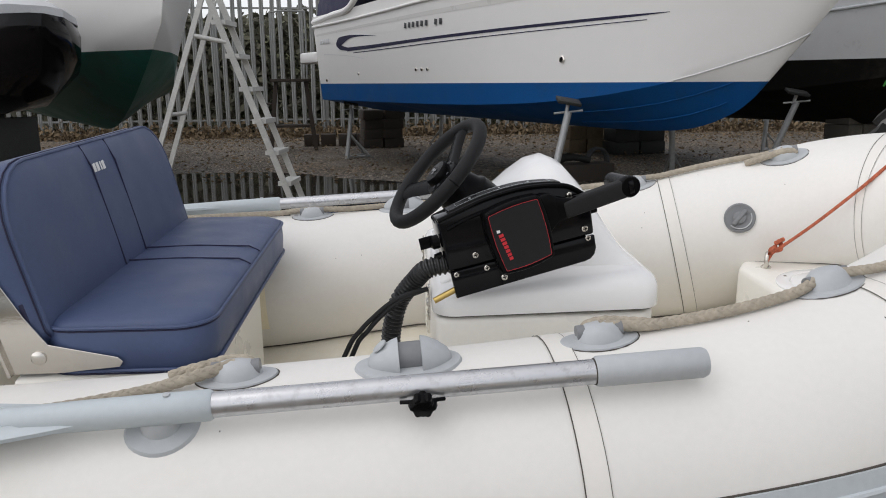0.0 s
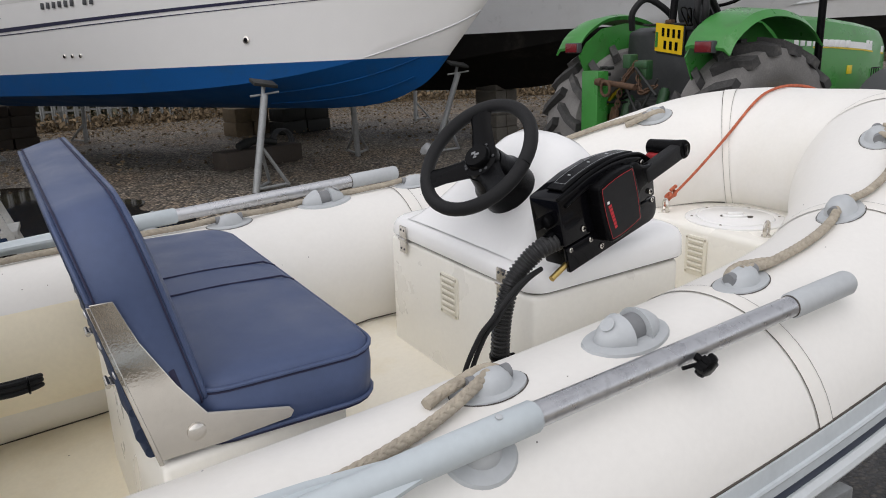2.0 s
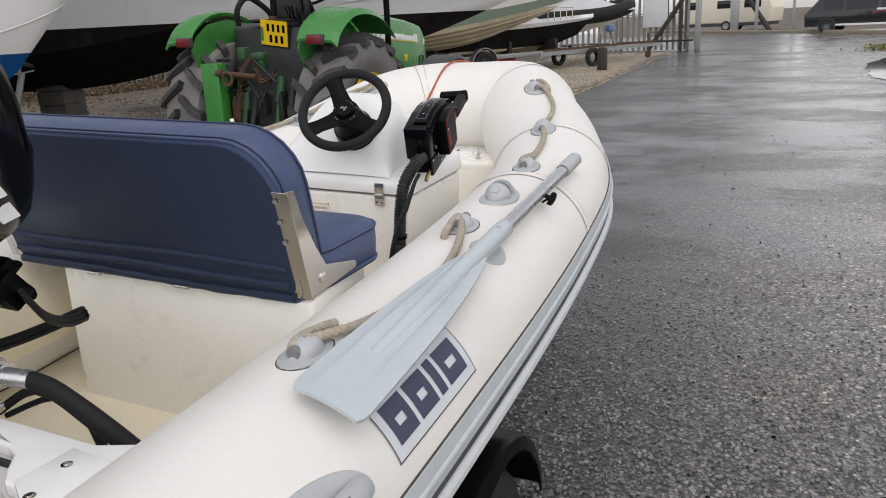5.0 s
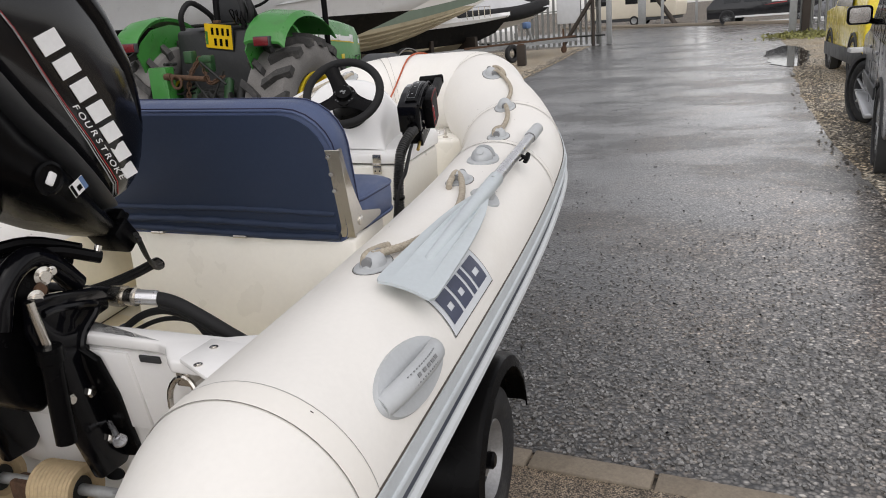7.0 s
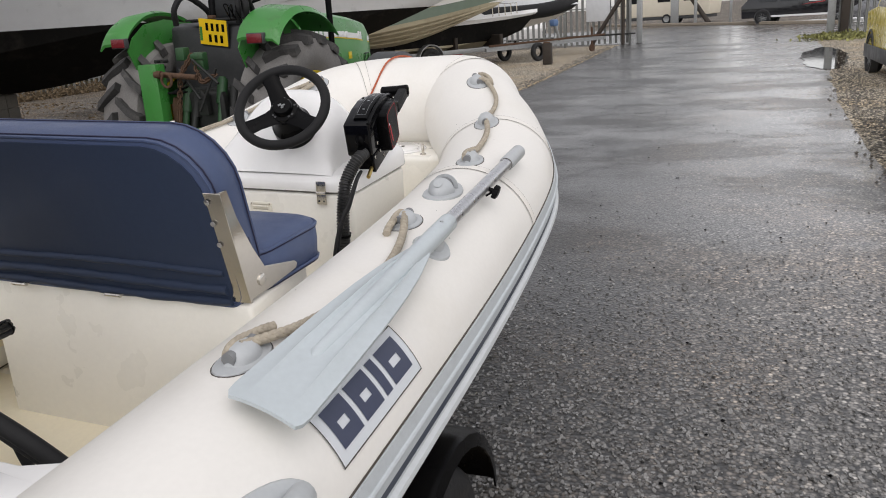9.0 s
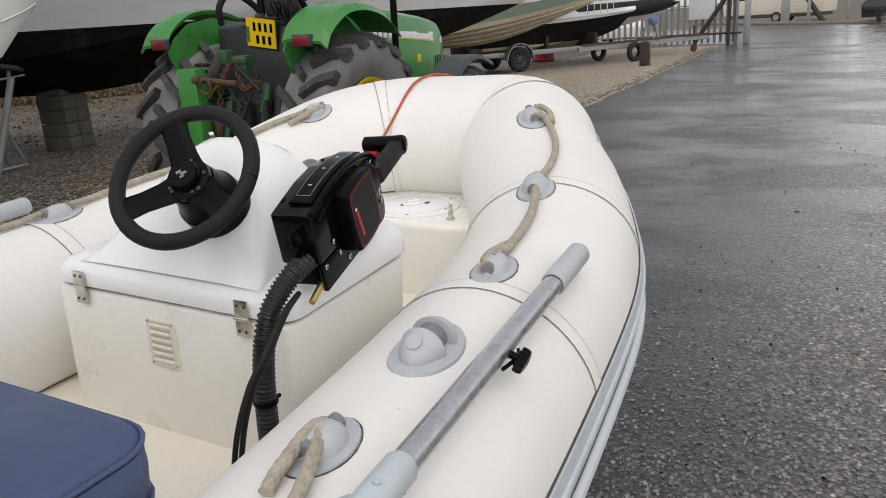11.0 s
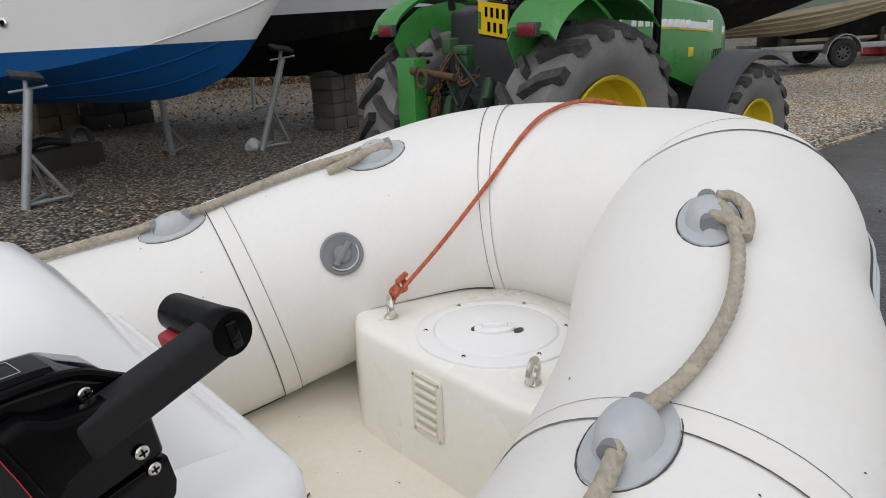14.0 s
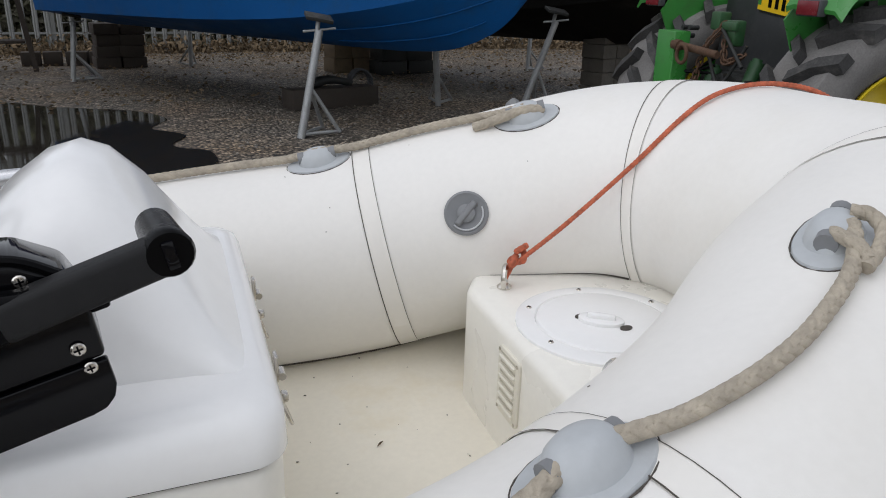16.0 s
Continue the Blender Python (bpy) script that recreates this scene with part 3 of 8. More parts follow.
def ds(s, metres):
    """The step in s that goes that far along the tube at s."""
    a, b = spine(max(0, s - 0.004))[0], spine(min(1, s + 0.004))[0]
    return metres * (min(1, s + 0.004) - max(0, s - 0.004)) / (b - a).length


for i, s in enumerate(SEAMS):
    stern = i in (0, len(SEAMS) - 1)
    w = 0.026 if stern else 0.018
    w *= -1 if s > 0.5 else 1
    e0, e1 = s - ds(s, w), s + ds(s, w)
    tape = part("seam_tape", band(e0, e1, -150, 210, 0.0012, 2, 60), TAPE, boat, smooth=60)
    part("seam_line", band(e0 - ds(s, 0.0006 if stern else 0.0009), e0 + ds(s, 0.0006 if stern else 0.0009), -150, 210, 0.0020, 1, 60), SEAM, tape)
    part("seam_line", band(e1 - ds(s, 0.0005), e1 + ds(s, 0.0005), -150, 210, 0.0018, 1, 60), SEAM, tape)

# rubbing strake: grey band, navy groove and pale bead
part("strake_band", band(0.012, 0.988, 12, -3, 0.007, 200, 4), STRAKE, boat, "pale grey rubber strake", smooth=50)
part("strake_edge_line", band(0.012, 0.988, 12.6, 12.0, 0.003, 200, 1), SEAM, boat)
part("strake_groove", band(0.012, 0.988, -3, -9, 0.005, 200, 1), NAVYLINE, boat, "navy strake stripe")
part("strake_bead", sweep([on_tube(0.012 + 0.976 * i / 200, -14, 0.004) for i in range(201)], 0.017, 10), BEAD, boat, "pale rounded strake bead")
part("strake_bead", sweep([on_tube(0.012 + 0.976 * i / 200, 3.5, 0.006) for i in range(201)], 0.006, 8), STRAKE, boat)

# rigid hull, floor, transom
FLOOR = [(-1.30, 0.69), (-0.72, 0.755), (-0.35, 0.80), (0.0, 0.862), (0.6, 0.868), (1.22, 0.90)]


def floor_z(x):
    return float(np.interp(x, [p[0] for p in FLOOR], [p[1] for p in FLOOR]))


def half_in(x):
    return 0.60 if x < 0.3 else max(0.16, 0.60 - 0.42 * smoothstep(0.45, 1.6, x))


rows = []
for i in range(26):
    x = -1.17 + 2.43 * i / 25
    w = half_in(x)
    rows.append([V((x, w * k / 6, floor_z(x) + 0.02 * abs(k / 6) ** 4)) for k in range(-6, 7)])
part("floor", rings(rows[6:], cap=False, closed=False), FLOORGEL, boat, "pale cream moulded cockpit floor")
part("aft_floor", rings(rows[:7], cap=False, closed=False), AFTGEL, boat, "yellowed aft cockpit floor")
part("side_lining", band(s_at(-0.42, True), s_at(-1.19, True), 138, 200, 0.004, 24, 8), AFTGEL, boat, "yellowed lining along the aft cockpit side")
rows = []
for i in range(24):
    x = -1.165 + 2.41 * i / 23
    w = half_in(x) * 0.97
    up = 0.42 * smoothstep(0.1, 1.3, x) ** 1.5
    rows.append([V((x, w * k / 6, floor_z(x) - 0.03 - (0.17 - up * 0.3) * (1 - abs(k / 6)) ** 1.1)) for k in range(-6, 7)])
part("hull_bottom", rings(rows, cap=False, closed=False), GEL, boat, "white V-shaped rigid hull")
# transom with a cap, corner knees and towing eyes
KNEE = [(-1.318, -0.358), (-1.224, -0.366), (-1.235, -0.475), (-1.385, -0.475)]
KBOLTS = ((-1.335, -0.412), (-1.262, -0.396))
tr = [(-0.47, -0.30), (-0.20, -0.36), (0.20, -0.36), (0.47, -0.30), (0.47, 0.022), (-0.47, 0.022)]
TRANSOM = facing((-1.21, 0, 1.0), (-0.982, 0, -0.187))
part("transom", prism([(-y, z) for y, z in tr][::-1], 0.05, TRANSOM, 0.006), GEL, boat, "white moulded transom board")
cap_ = [(-1.195, 0.05), (-1.248, 0.06), (-1.250, 0.255), (-1.262, 0.283), (-1.295, 0.310), (-1.318, 0.335), (-1.322, 0.46), (-1.16, 0.46), (-1.195, 0.38)]
cap_ = cap_ + [(x, -y) for x, y in reversed(cap_)]
part("transom_cap", prism(cap_, 0.026, Matrix.Translation((0, 0, 1.038)), 0.006, 3), GEL, boat, "white moulded transom cap widening to the corners")
for sy in (-1, 1):
    kp = KNEE if sy < 0 else [(x, -y) for x, y in KNEE][::-1]
    g = part("transom_knee", prism(kp, 0.010, Matrix.Translation((0, 0, 1.054)), 0.003), GEL, boat, "white corner knee plate")
    for dx, dy in KBOLTS:
        part("bolt", lathe([(0.0085, 0), (0.0085, 0.0015), (0.005, 0.002), (0.0045, 0.0035), (0.001, 0.0035)], pose(dx, -sy * dy, 1.059), 12), STEEL, g, "stainless bolt")
    ring = [V((-1.262 - 0.014 + 0.008 * math.sin(radians(a)), sy * 0.318 + 0.032 * math.cos(radians(a)), 0.945 + 0.045 * math.sin(radians(a)))) for a in range(0, 361, 20)]
    part("towing_eye", join(sweep(ring, 0.0065, 8, cap=False), box(-1.25, sy * 0.318, 0.985, 0.040, 0.03, 0.03, 0.003)), STEEL, boat, "stainless towing eye")
part("transom_pad", box(0.0, -0.082, 0.028, 0.335, 0.20, 0.010, 0.003, m=TRANSOM), GEL, boat)
part("maker_plate", box(0.221, 0.010, 0.028, 0.050, 0.016, 0.006, 0.002, m=TRANSOM), GREYPLASTIC, boat, "small dark plate on the transom")

# bow locker: a raised step with a round hatch
LTOP = 1.094
out = [(0.847, -0.20), (0.847, 0.20), (0.93, 0.34), (1.10, 0.34), (1.22, 0.2), (1.22, -0.2), (1.10, -0.34), (0.93, -0.34)]
part("bow_locker", prism(out, 0.30, Matrix.Translation((0, 0, LTOP - 0.15)), 0.018, 3), CREAMGEL, boat, "cream moulded bow locker step")
hatch = part("locker_hatch", lathe([(0.140, 0), (0.140, 0.004), (0.134, 0.007), (0.110, 0.007), (0.108, 0.004), (0.106, 0.008), (0.101, 0.010), (0.001, 0.011)], Matrix.Translation((1.005, 0.002, LTOP)), 48), GEL, boat, "white round inspection hatch")
for a in range(20, 360, 60):
    screw(Matrix.Translation((1.005 + 0.122 * math.cos(radians(a)), 0.002 + 0.122 * math.sin(radians(a)), LTOP + 0.0065)), hatch, 0.0045)
part("turn_handle", join(prism(ellipse_ring(0, 0, 0.036, 0.022), 0.007, pose(0.995, -0.005, LTOP + 0.013, 0, 0, -35), 0.002), box(0, 0, 0, 0.045, 0.012, 0.012, 0.004, m=pose(0.995, -0.005, LTOP + 0.018, 0, 0, -35))), GEL, hatch, "white twist handle")
for hx, hy in ((0.973, 0.019), (1.02, -0.038)):
    part("finger_hole", prism(ellipse_ring(0, 0, 0.011, 0.007, 14), 0.002, pose(hx, hy, LTOP + 0.0115, 0, 0, 10)), SEAM, hatch)


def eye_bolt(x, y, z, turn):
    m = pose(x, y, z, 0, 0, turn)
    ring = [m @ V((0.017 * math.cos(radians(a)), 0, 0.020 + 0.019 * math.sin(radians(a)))) for a in range(0, 361, 24)]
    return join(sweep(ring, 0.0055, 8, cap=False), lathe([(0.013, 0), (0.013, 0.003), (0.009, 0.007), (0.001, 0.007)], m, 16))


part("eye_bolt", eye_bolt(0.912, 0.182, LTOP, 60), STEEL, boat, "stainless eye bolt")
part("eye_bolt", eye_bolt(0.914, -0.169, LTOP, 20), STEEL, boat, "stainless eye bolt")


def vent_panel(m, parent, w=0.075, h=0.105):
    v = part("louvre_vent", prism(rounded(w, h, 0.008), 0.006, m, 0.002), VENTCREAM, parent, "cream louvred plastic vent")
    for k in range(6):
        part("louvre", moved(box(0, 0, 0, w * 0.72, 0.008, 0.006, 0.0015, 1), m @ pose(0, -h * 0.36 + k * h * 0.145, 0.004, 30, 0, 0)), VENTCREAM, v)
        part("louvre_gap", box(0, -h * 0.36 + (k + 0.45) * h * 0.145, 0.0032, w * 0.70, 0.0035, 0.001, m=m), VENTGAP, v)
    for sx in (-1, 1):
        for sy in (-1, 1):
            part("screw", lathe([(0.0032, 0), (0.0032, 0.001), (0.0005, 0.0016)], m @ pose(sx * w * 0.42, sy * h * 0.44, 0.003), 8), STEEL, v)


vent_panel(facing((0.8445, -0.0, 1.011), (-1, 0, 0)), boat, 0.075, 0.115)

# valve on the inner side of the far tube
m = tube_pose(s_at(0.943, True), 157, 0.0)
valve = part("inflation_valve", lathe([(0.040, -0.002), (0.040, 0.004), (0.036, 0.006), (0.033, 0.0045), (0.001, 0.0045)], m, 32), VALVEGREY, boat, "round grey inflation valve with a capped twist lever")
part("valve_cap", join(box(0, 0, 0.010, 0.052, 0.012, 0.012, 0.004, 3, m=m @ pose(0, 0, 0, 0, 0, 38)), lathe([(0.016, 0.004), (0.016, 0.011), (0.012, 0.013), (0.001, 0.013)], m, 20)), VALVEGREY, valve)
part("valve_tether", sweep([m @ V((0.030 * math.cos(radians(a)), 0.030 * math.sin(radians(a)), 0.007)) for a in range(30, 200, 10)], 0.0016, 6), COVER, valve)


def rope_fitting(s, a=90, turn=0, size=1.0):
    """A grey oval pad with a hollow boss that the grab line passes through."""
    m = tube_pose(s, a, 0.0) @ pose(0, 0, 0, 0, 0, turn) @ Matrix.Diagonal((size, size, 1, 1))
    rows = []
    for rx, ry, h in ((0.062, 0.040, -0.010), (0.062, 0.040, -0.001), (0.060, 0.038, 0.0035), (0.038, 0.029, 0.005), (0.035, 0.027, 0.014), (0.031, 0.0235, 0.024), (0.022, 0.017, 0.0325), (0.009, 0.007, 0.0355)):
        row = []
        for k in range(28):
            c, s_ = math.cos(2 * math.pi * k / 28), math.sin(2 * math.pi * k / 28)
            x, y = rx * c, ry * s_
            row.append(m @ V((x, y, h * (0.92 if size > 1 else 0.78) - (y * y) / (2 * RT))))
        rows.append(row)
    pad = part("rope_fitting", rings(rows), GREYPVC, boat, "pale grey rubber rope eyelet pad")
    edge = [(0.0624 * math.cos(2 * math.pi * k / 36), 0.0404 * math.sin(2 * math.pi * k / 36)) for k in range(37)]
    part("glue_line", sweep([m @ V((x, y, 0.0002 - y * y / (2 * RT))) for x, y in edge], [0.0005 + 0.0007 * abs(math.sin(1.3 * k)) for k in range(37)], 5, cap=False), SEAM, pad)
    for e in (1, -1):
        part("eyelet", lathe([(0.0118, -0.006), (0.0118, 0.006), (0.001, 0.006)], m @ pose(0.0295 * e, 0, 0.014, 0, 90 * e, 0), 14), VALVEGREY, pad, "shaded rope hole")
    return m @ V((0, 0, 0.014))


NEARFIT = [(-0.945, 91), (-0.266, 91), (0.293, 90), (0.712, 97.8), (1.092, 98)]
FARFIT = [(-0.955, 92), (-0.292, 92), (0.28, 92), (0.70, 101), (1.064, 110)]
FITS = {}
for far in (False, True):
    FITS[far] = [rope_fitting(s_at(x, far), a, 0, 1.08 if 0.5 < x < 1.0 and not far else 1.0) for x, a in (FARFIT if far else NEARFIT)]


def braided(points, r, seg=26):
    """A plaited rope: four columns of slanting strands that form chevrons."""
    pts = smooth_line(points, 13)
    d, rows = 0.0, []
    fr = frames(pts)
    for i, (p, t, s, u) in enumerate(fr):
        d += (pts[i] - pts[i - 1]).length if i else 0
        row = []
        for k in range(seg):
            a = 2 * math.pi * k / seg
            col, loc = int(a / (math.pi / 2)) % 4, (a % (math.pi / 2)) / (math.pi / 2)
            ph = d / (1.7 * r) + (0.5 if col % 2 else 0.0) + 0.85 * (loc if col % 2 == 0 else 1 - loc)
            bulge = 0.78 + 0.23 * abs(math.sin(math.pi * ph)) ** 0.5 + 0.06 * math.sin(math.pi * loc)
            row.append(p + r * bulge * (math.cos(a) * s + math.sin(a) * u))
        rows.append(row)
    return rings(rows)


def fine(points, step):
    out = [V(points[0])]
    for a, b in zip(points, points[1:]):
        k = max(1, round((V(b) - V(a)).length / step))
        out += [V(a).lerp(V(b), j / k) for j in range(1, k + 1)]
    return out


def lie(far, i, j, sag, lift=0.011, n=8, bow=1.0, end=0.0):
    """Points of a slack rope between two fittings, lying on the tube."""
    (x0, a0), (x1, a1) = (FARFIT if far else NEARFIT)[i], (FARFIT if far else NEARFIT)[j]
    s0, s1 = s_at(x0, far), s_at(x1, far)
    pts = []
    for k in range(n + 1):
        f = k / n
        s = s0 + (s1 - s0) * f
        a = a0 + (a1 - a0) * f - sag * math.sin(math.pi * f) ** bow - end * smoothstep(0.55, 1.0, f)
        h = max(lift, 0.014 * (1 - 4 * min(f, 1 - f)) + lift * 0.6)
        pts.append(on_tube(s, a, h))
    return pts


for far, i, j, sag, bow, end in ((False, 0, 1, 19, 0.9, 0), (False, 2, 3, 3, 1, 0), (False, 3, 4, 11, 1, 4), (True, 0, 1, 10, 1, 0), (True, 1, 2, 10, 1, 0), (True, 2, 3, 6, 1, 0), (True, 3, 4, 6, 1, 0)):
    pts = fine(smooth_line(lie(far, i, j, sag, bow=bow, end=end, n=12), 5), 0.03)
    part("grab_line", braided(pts, 0.0080 if far else 0.0088 if i < 3 else 0.0081), ROPE, boat, "weathered beige braided grab line", smooth=0)
for far, i in ((False, 0), (False, 1), (False, 2), (True, 4)):
    x, a = (FARFIT if far else NEARFIT)[i]
    m = tube_pose(s_at(x, far), a, 0.0)
    e = 1 if i in (0, 2) else -1
    e = -e if far else e
    knot = [m @ V(p) for p in ((-e * 0.030, 0.006, 0.010), (-e * 0.012, 0.012, 0.020), (e * 0.016, 0.012, 0.022), (e * 0.045, 0.011, 0.017), (e * 0.075, 0.009, 0.012), (e * 0.100, 0.004, 0.007))]
    part("rope_knot", braided(knot, 0.0088), ROPE, boat, "beige rope hitch", smooth=0)

m = tube_pose(s_at(NEARFIT[4][0]), NEARFIT[4][1], 0.0)
for pts in (((-0.014, 0.0, 0.016), (-0.028, -0.010, 0.022), (-0.036, -0.028, 0.018), (-0.050, -0.042, 0.010)), ((0.014, -0.012, 0.026), (0.016, -0.030, 0.022), (0.000, -0.044, 0.015), (-0.030, -0.046, 0.011), (-0.060, -0.040, 0.008))):
    part("rope_knot", braided([m @ V(p) for p in pts], 0.0075), ROPE, boat, "beige rope hitch", smooth=0)

# small dark specks and scuffs on the tubes
rng = random.Random(31)
for k in range(30):
    far = rng.random() < 0.45
    s = s_at(rng.uniform(-1.3, 1.25), far)
    m = tube_pose(s, rng.uniform(100, 165) if far else rng.uniform(40, 135), 0.0004) @ pose(0, 0, 0, 0, 0, rng.uniform(0, 180))
    part("dirt_speck", prism(ellipse_ring(0, 0, rng.uniform(0.0008, 0.0020), rng.uniform(0.0006, 0.0010), 8), 0.0006, m), SEAM, boat)
for i, a in ((0, 58), (2, 70), (3, 84), (5, 130), (4, 140), (4, 118), (1, 82)):
    m = tube_pose(SEAMS[i] + ds(SEAMS[i], 0.016), a, 0.0006)
    part("seam_fleck", prism(ellipse_ring(0, 0, 0.0014, 0.0034, 8), 0.0006, m), SEAM, boat)

# orange painter from the far eye bolt over the bow
bolt = V((0.912, 0.182, LTOP + 0.03))
sp = s_at(1.27, True)
sp = 0.5 + (sp - 0.5) * 0.70
over = [on_tube(sp - 0.009 * k, a, 0.006) for k, a in ((1, 126), (2, 106), (3, 86), (4, 66), (5, 40))]
pts = smooth_line([bolt, bolt.lerp(over[0], 0.33) + V((0, 0, -0.010)), bolt.lerp(over[0], 0.68) + V((-0.002, 0, -0.010))] + over, 8)
painter = thing("painter_rope", "thin orange-red rope tied to an eye bolt over the bow", "rope", m=BOAT)
part("rope", braided(fine(pts, 0.012), 0.0043, 8), REDROPE, painter, smooth=0)
kn = [bolt + V(p) for p in ((0.0, 0, -0.012), (0.012, 0.004, 0.006), (0.006, -0.012, 0.018), (0.022, 0.006, 0.024), (0.014, 0.014, 0.012), (0.030, -0.006, 0.020), (0.036, 0.008, 0.034), (0.020, 0.0, 0.036), (0.040, 0.0, 0.046))]
part("knot", braided(kn, 0.0056, 8), REDROPE, painter, smooth=0)

# badge on the near side: a pale plate with navy block shapes
BHI, BLO = 50.0, 23.5
m0 = s_at(-1.006)
badge = part("badge_plate", band(m0, s_at(-0.696), BHI, BLO, 0.0022, 16, 8), BADGE, boat, "pale badge plate with bold navy block shapes")
part("badge_border", join(band(m0, s_at(-0.696), BHI + 0.6, BHI, 0.0026, 16, 1), band(m0, s_at(-0.696), BLO, BLO - 0.6, 0.0026, 16, 1), band(m0, m0 + ds(m0, 0.002), BHI, BLO, 0.0026, 1, 8), band(s_at(-0.698), s_at(-0.696), BHI, BLO, 0.0026, 1, 8)), SEAM, badge)


def stroke(x0, x1, a0, a1, slant=0.0):
    rows = []
    for i in range(5):
        a = a0 + (a1 - a0) * i / 4
        k = slant * i / 4
        rows.append([on_tube(s_at(x0 + k), a, 0.0032), on_tube(s_at(x1 + k), a, 0.0032)])
    return rings(rows, cap=False, closed=False)


xb = -0.985
for w in (0.066, 0.066, 0.024, 0.074):
    t = 0.020
    if w < 0.03:
        bm = stroke(xb, xb + w, 28.5, 46.5)
    else:
        bm = join(stroke(xb, xb + w, 28.5, 35.0), stroke(xb, xb + w, 39.0, 46.5), stroke(xb, xb + t, 35.0, 39.0), stroke(xb + w - t, xb + w, 35.0, 39.0))
    part("badge_block", bm, NAVYINK, badge, "navy block shape", smooth=0)
    xb += w + 0.0125

# moulded grab handle patch near the stern
m = tube_pose(s_at(-1.222), 33, 0.003) @ pose(0, 0, 0, 0, 0, -4) @ Matrix.Diagonal((1.2, 0.9, 1, 1))
rows = []
for f, h in ((1.0, -0.012), (1.0, 0.0), (0.97, 0.005), (0.86, 0.006)):
    rows.append([m @ V((0.115 * f * math.cos(2 * math.pi * k / 36), 0.062 * f * math.sin(2 * math.pi * k / 36), h - (0.062 * math.sin(2 * math.pi * k / 36)) ** 2 / (2 * RT))) for k in range(36)])
grip = part("grab_handle_patch", rings(rows), GREYPVC, boat, "oval grey moulded grab handle")
hp = [m @ V((x, y, z)) for x, y, z in ((-0.105, 0.0, -0.004), (-0.07, 0.0, 0.014), (0.0, 0.0, 0.022), (0.07, 0.0, 0.014), (0.105, 0.0, -0.004))]
part("grip_bar", sweep(smooth_line(hp, 6), 0.021, 14, flat=0.75), GREYPVC, grip)
for k in range(5):
    part("print_bar", box(-0.03 + 0.016 * k, 0.0, 0.0400 - 0.0008 * (k - 2) ** 2, 0.010, 0.008, 0.001, m=m), VALVEGREY, grip)
part("grip_dots", join(*[box(-0.052 + 0.0085 * i, 0.0075 * j, 0.0398 - 0.00018 * (i - 6) ** 2 - 0.0016 * abs(j), 0.0030, 0.0030, 0.0012, m=m) for i in range(13) for j in (-1.6, 1.6)]), VALVEGREY, grip, "rows of raised grip dots")

# dirty sealant line where tube and floor meet
for far in (False, True):
    row = []
    for i in range(60):
        s = s_at(-1.14 + 1.99 * i / 59, far)
        c, o, u, t, r = spine(s)
        q = max(-0.98, min(0.98, (floor_z(c.x - 0.0) + 0.012 - c.z) / r))
        row.append(on_tube(s, 180 - math.degrees(math.asin(q)), 0.001))
    part("sealant_line", sweep(row, 0.0019, 6), SEAM, boat)

row = []
for i in range(40):
    s = s_at(1.25, True) + (s_at(0.955, True) - s_at(1.25, True)) * i / 39
    c, o, u, t, r = spine(s)
    row.append(on_tube(s, 180 - math.degrees(math.asin(max(-0.98, min(0.98, (LTOP + 0.001 - c.z) / r)))), 0.0008))
part("sealant_line", sweep(row, [0.0016 * (1 - i / 39) + 0.0003 for i in range(40)], 6), SEAM, boat)

# specks of grit and a scrap of leaf on the cockpit floor
rng = random.Random(12)
grit = bmesh.new()
for _ in range(46):
    x, y = rng.uniform(0.50, 0.82) if rng.random() < 0.5 else rng.uniform(-1.05, -0.1), rng.uniform(-0.36, 0.40)
    r = rng.uniform(0.0008, 0.0024)
    c = V((x, y, floor_z(x) + 0.02 * abs(y / half_in(x)) ** 4 + r * 0.5))
    ring_ = [grit.verts.new(c + V((r * rng.uniform(0.6, 1.5) * math.cos(a), r * rng.uniform(0.6, 1.5) * math.sin(a), 0))) for a in (0.0, 1.6, 3.1, 4.7)]
    top_ = grit.verts.new(c + V((0, 0, r * 0.7)))
    for a, b in zip(ring_, ring_[1:] + ring_[:1]):
        grit.faces.new((a, b, top_))
solo("floor_grit", grit, BARK, "brown grit and crumbs scattered on the cockpit floor", "grit", kind="stuff", m=BOAT, smooth=0)
scrap = thing("leaf_scrap", "small curled brown leaf scrap on the cockpit floor", "leaf", m=BOAT @ pose(0.665, 0.10, floor_z(0.665) + 0.004, 0, 0, 40))
part("blade", rings([[V((x, -w, z)), V((x, 0, z - 0.002)), V((x, w, z))] for x, w, z in ((-0.007, 0.0006, 0.0), (-0.002, 0.0022, 0.001), (0.003, 0.002, 0.0015), (0.008, 0.0005, 0.001))], cap=False, closed=False), DEADLEAF, scrap)


# ---- steering console ----
console = thing("steering_console", "white moulded steering console with hinged lid on the cockpit floor", "console", m=BOAT)
base = [(0.03, -0.30), (0.03, 0.30), (0.445, 0.285), (0.47, 0.25), (0.47, -0.25), (0.445, -0.285)]
part("base", prism(base, 0.30, Matrix.Translation((0, 0, 0.997)), 0.014, 3), CREAMGEL, console, "cream moulded console base")


def lid_row(grow, z0, z1):
    return [V((x + (grow if x > 0.2 else -grow), y * (1 + grow * 3), z0 + (z1 - z0) * (x - 0.03) / 0.44)) for x, y in rounded_outline]


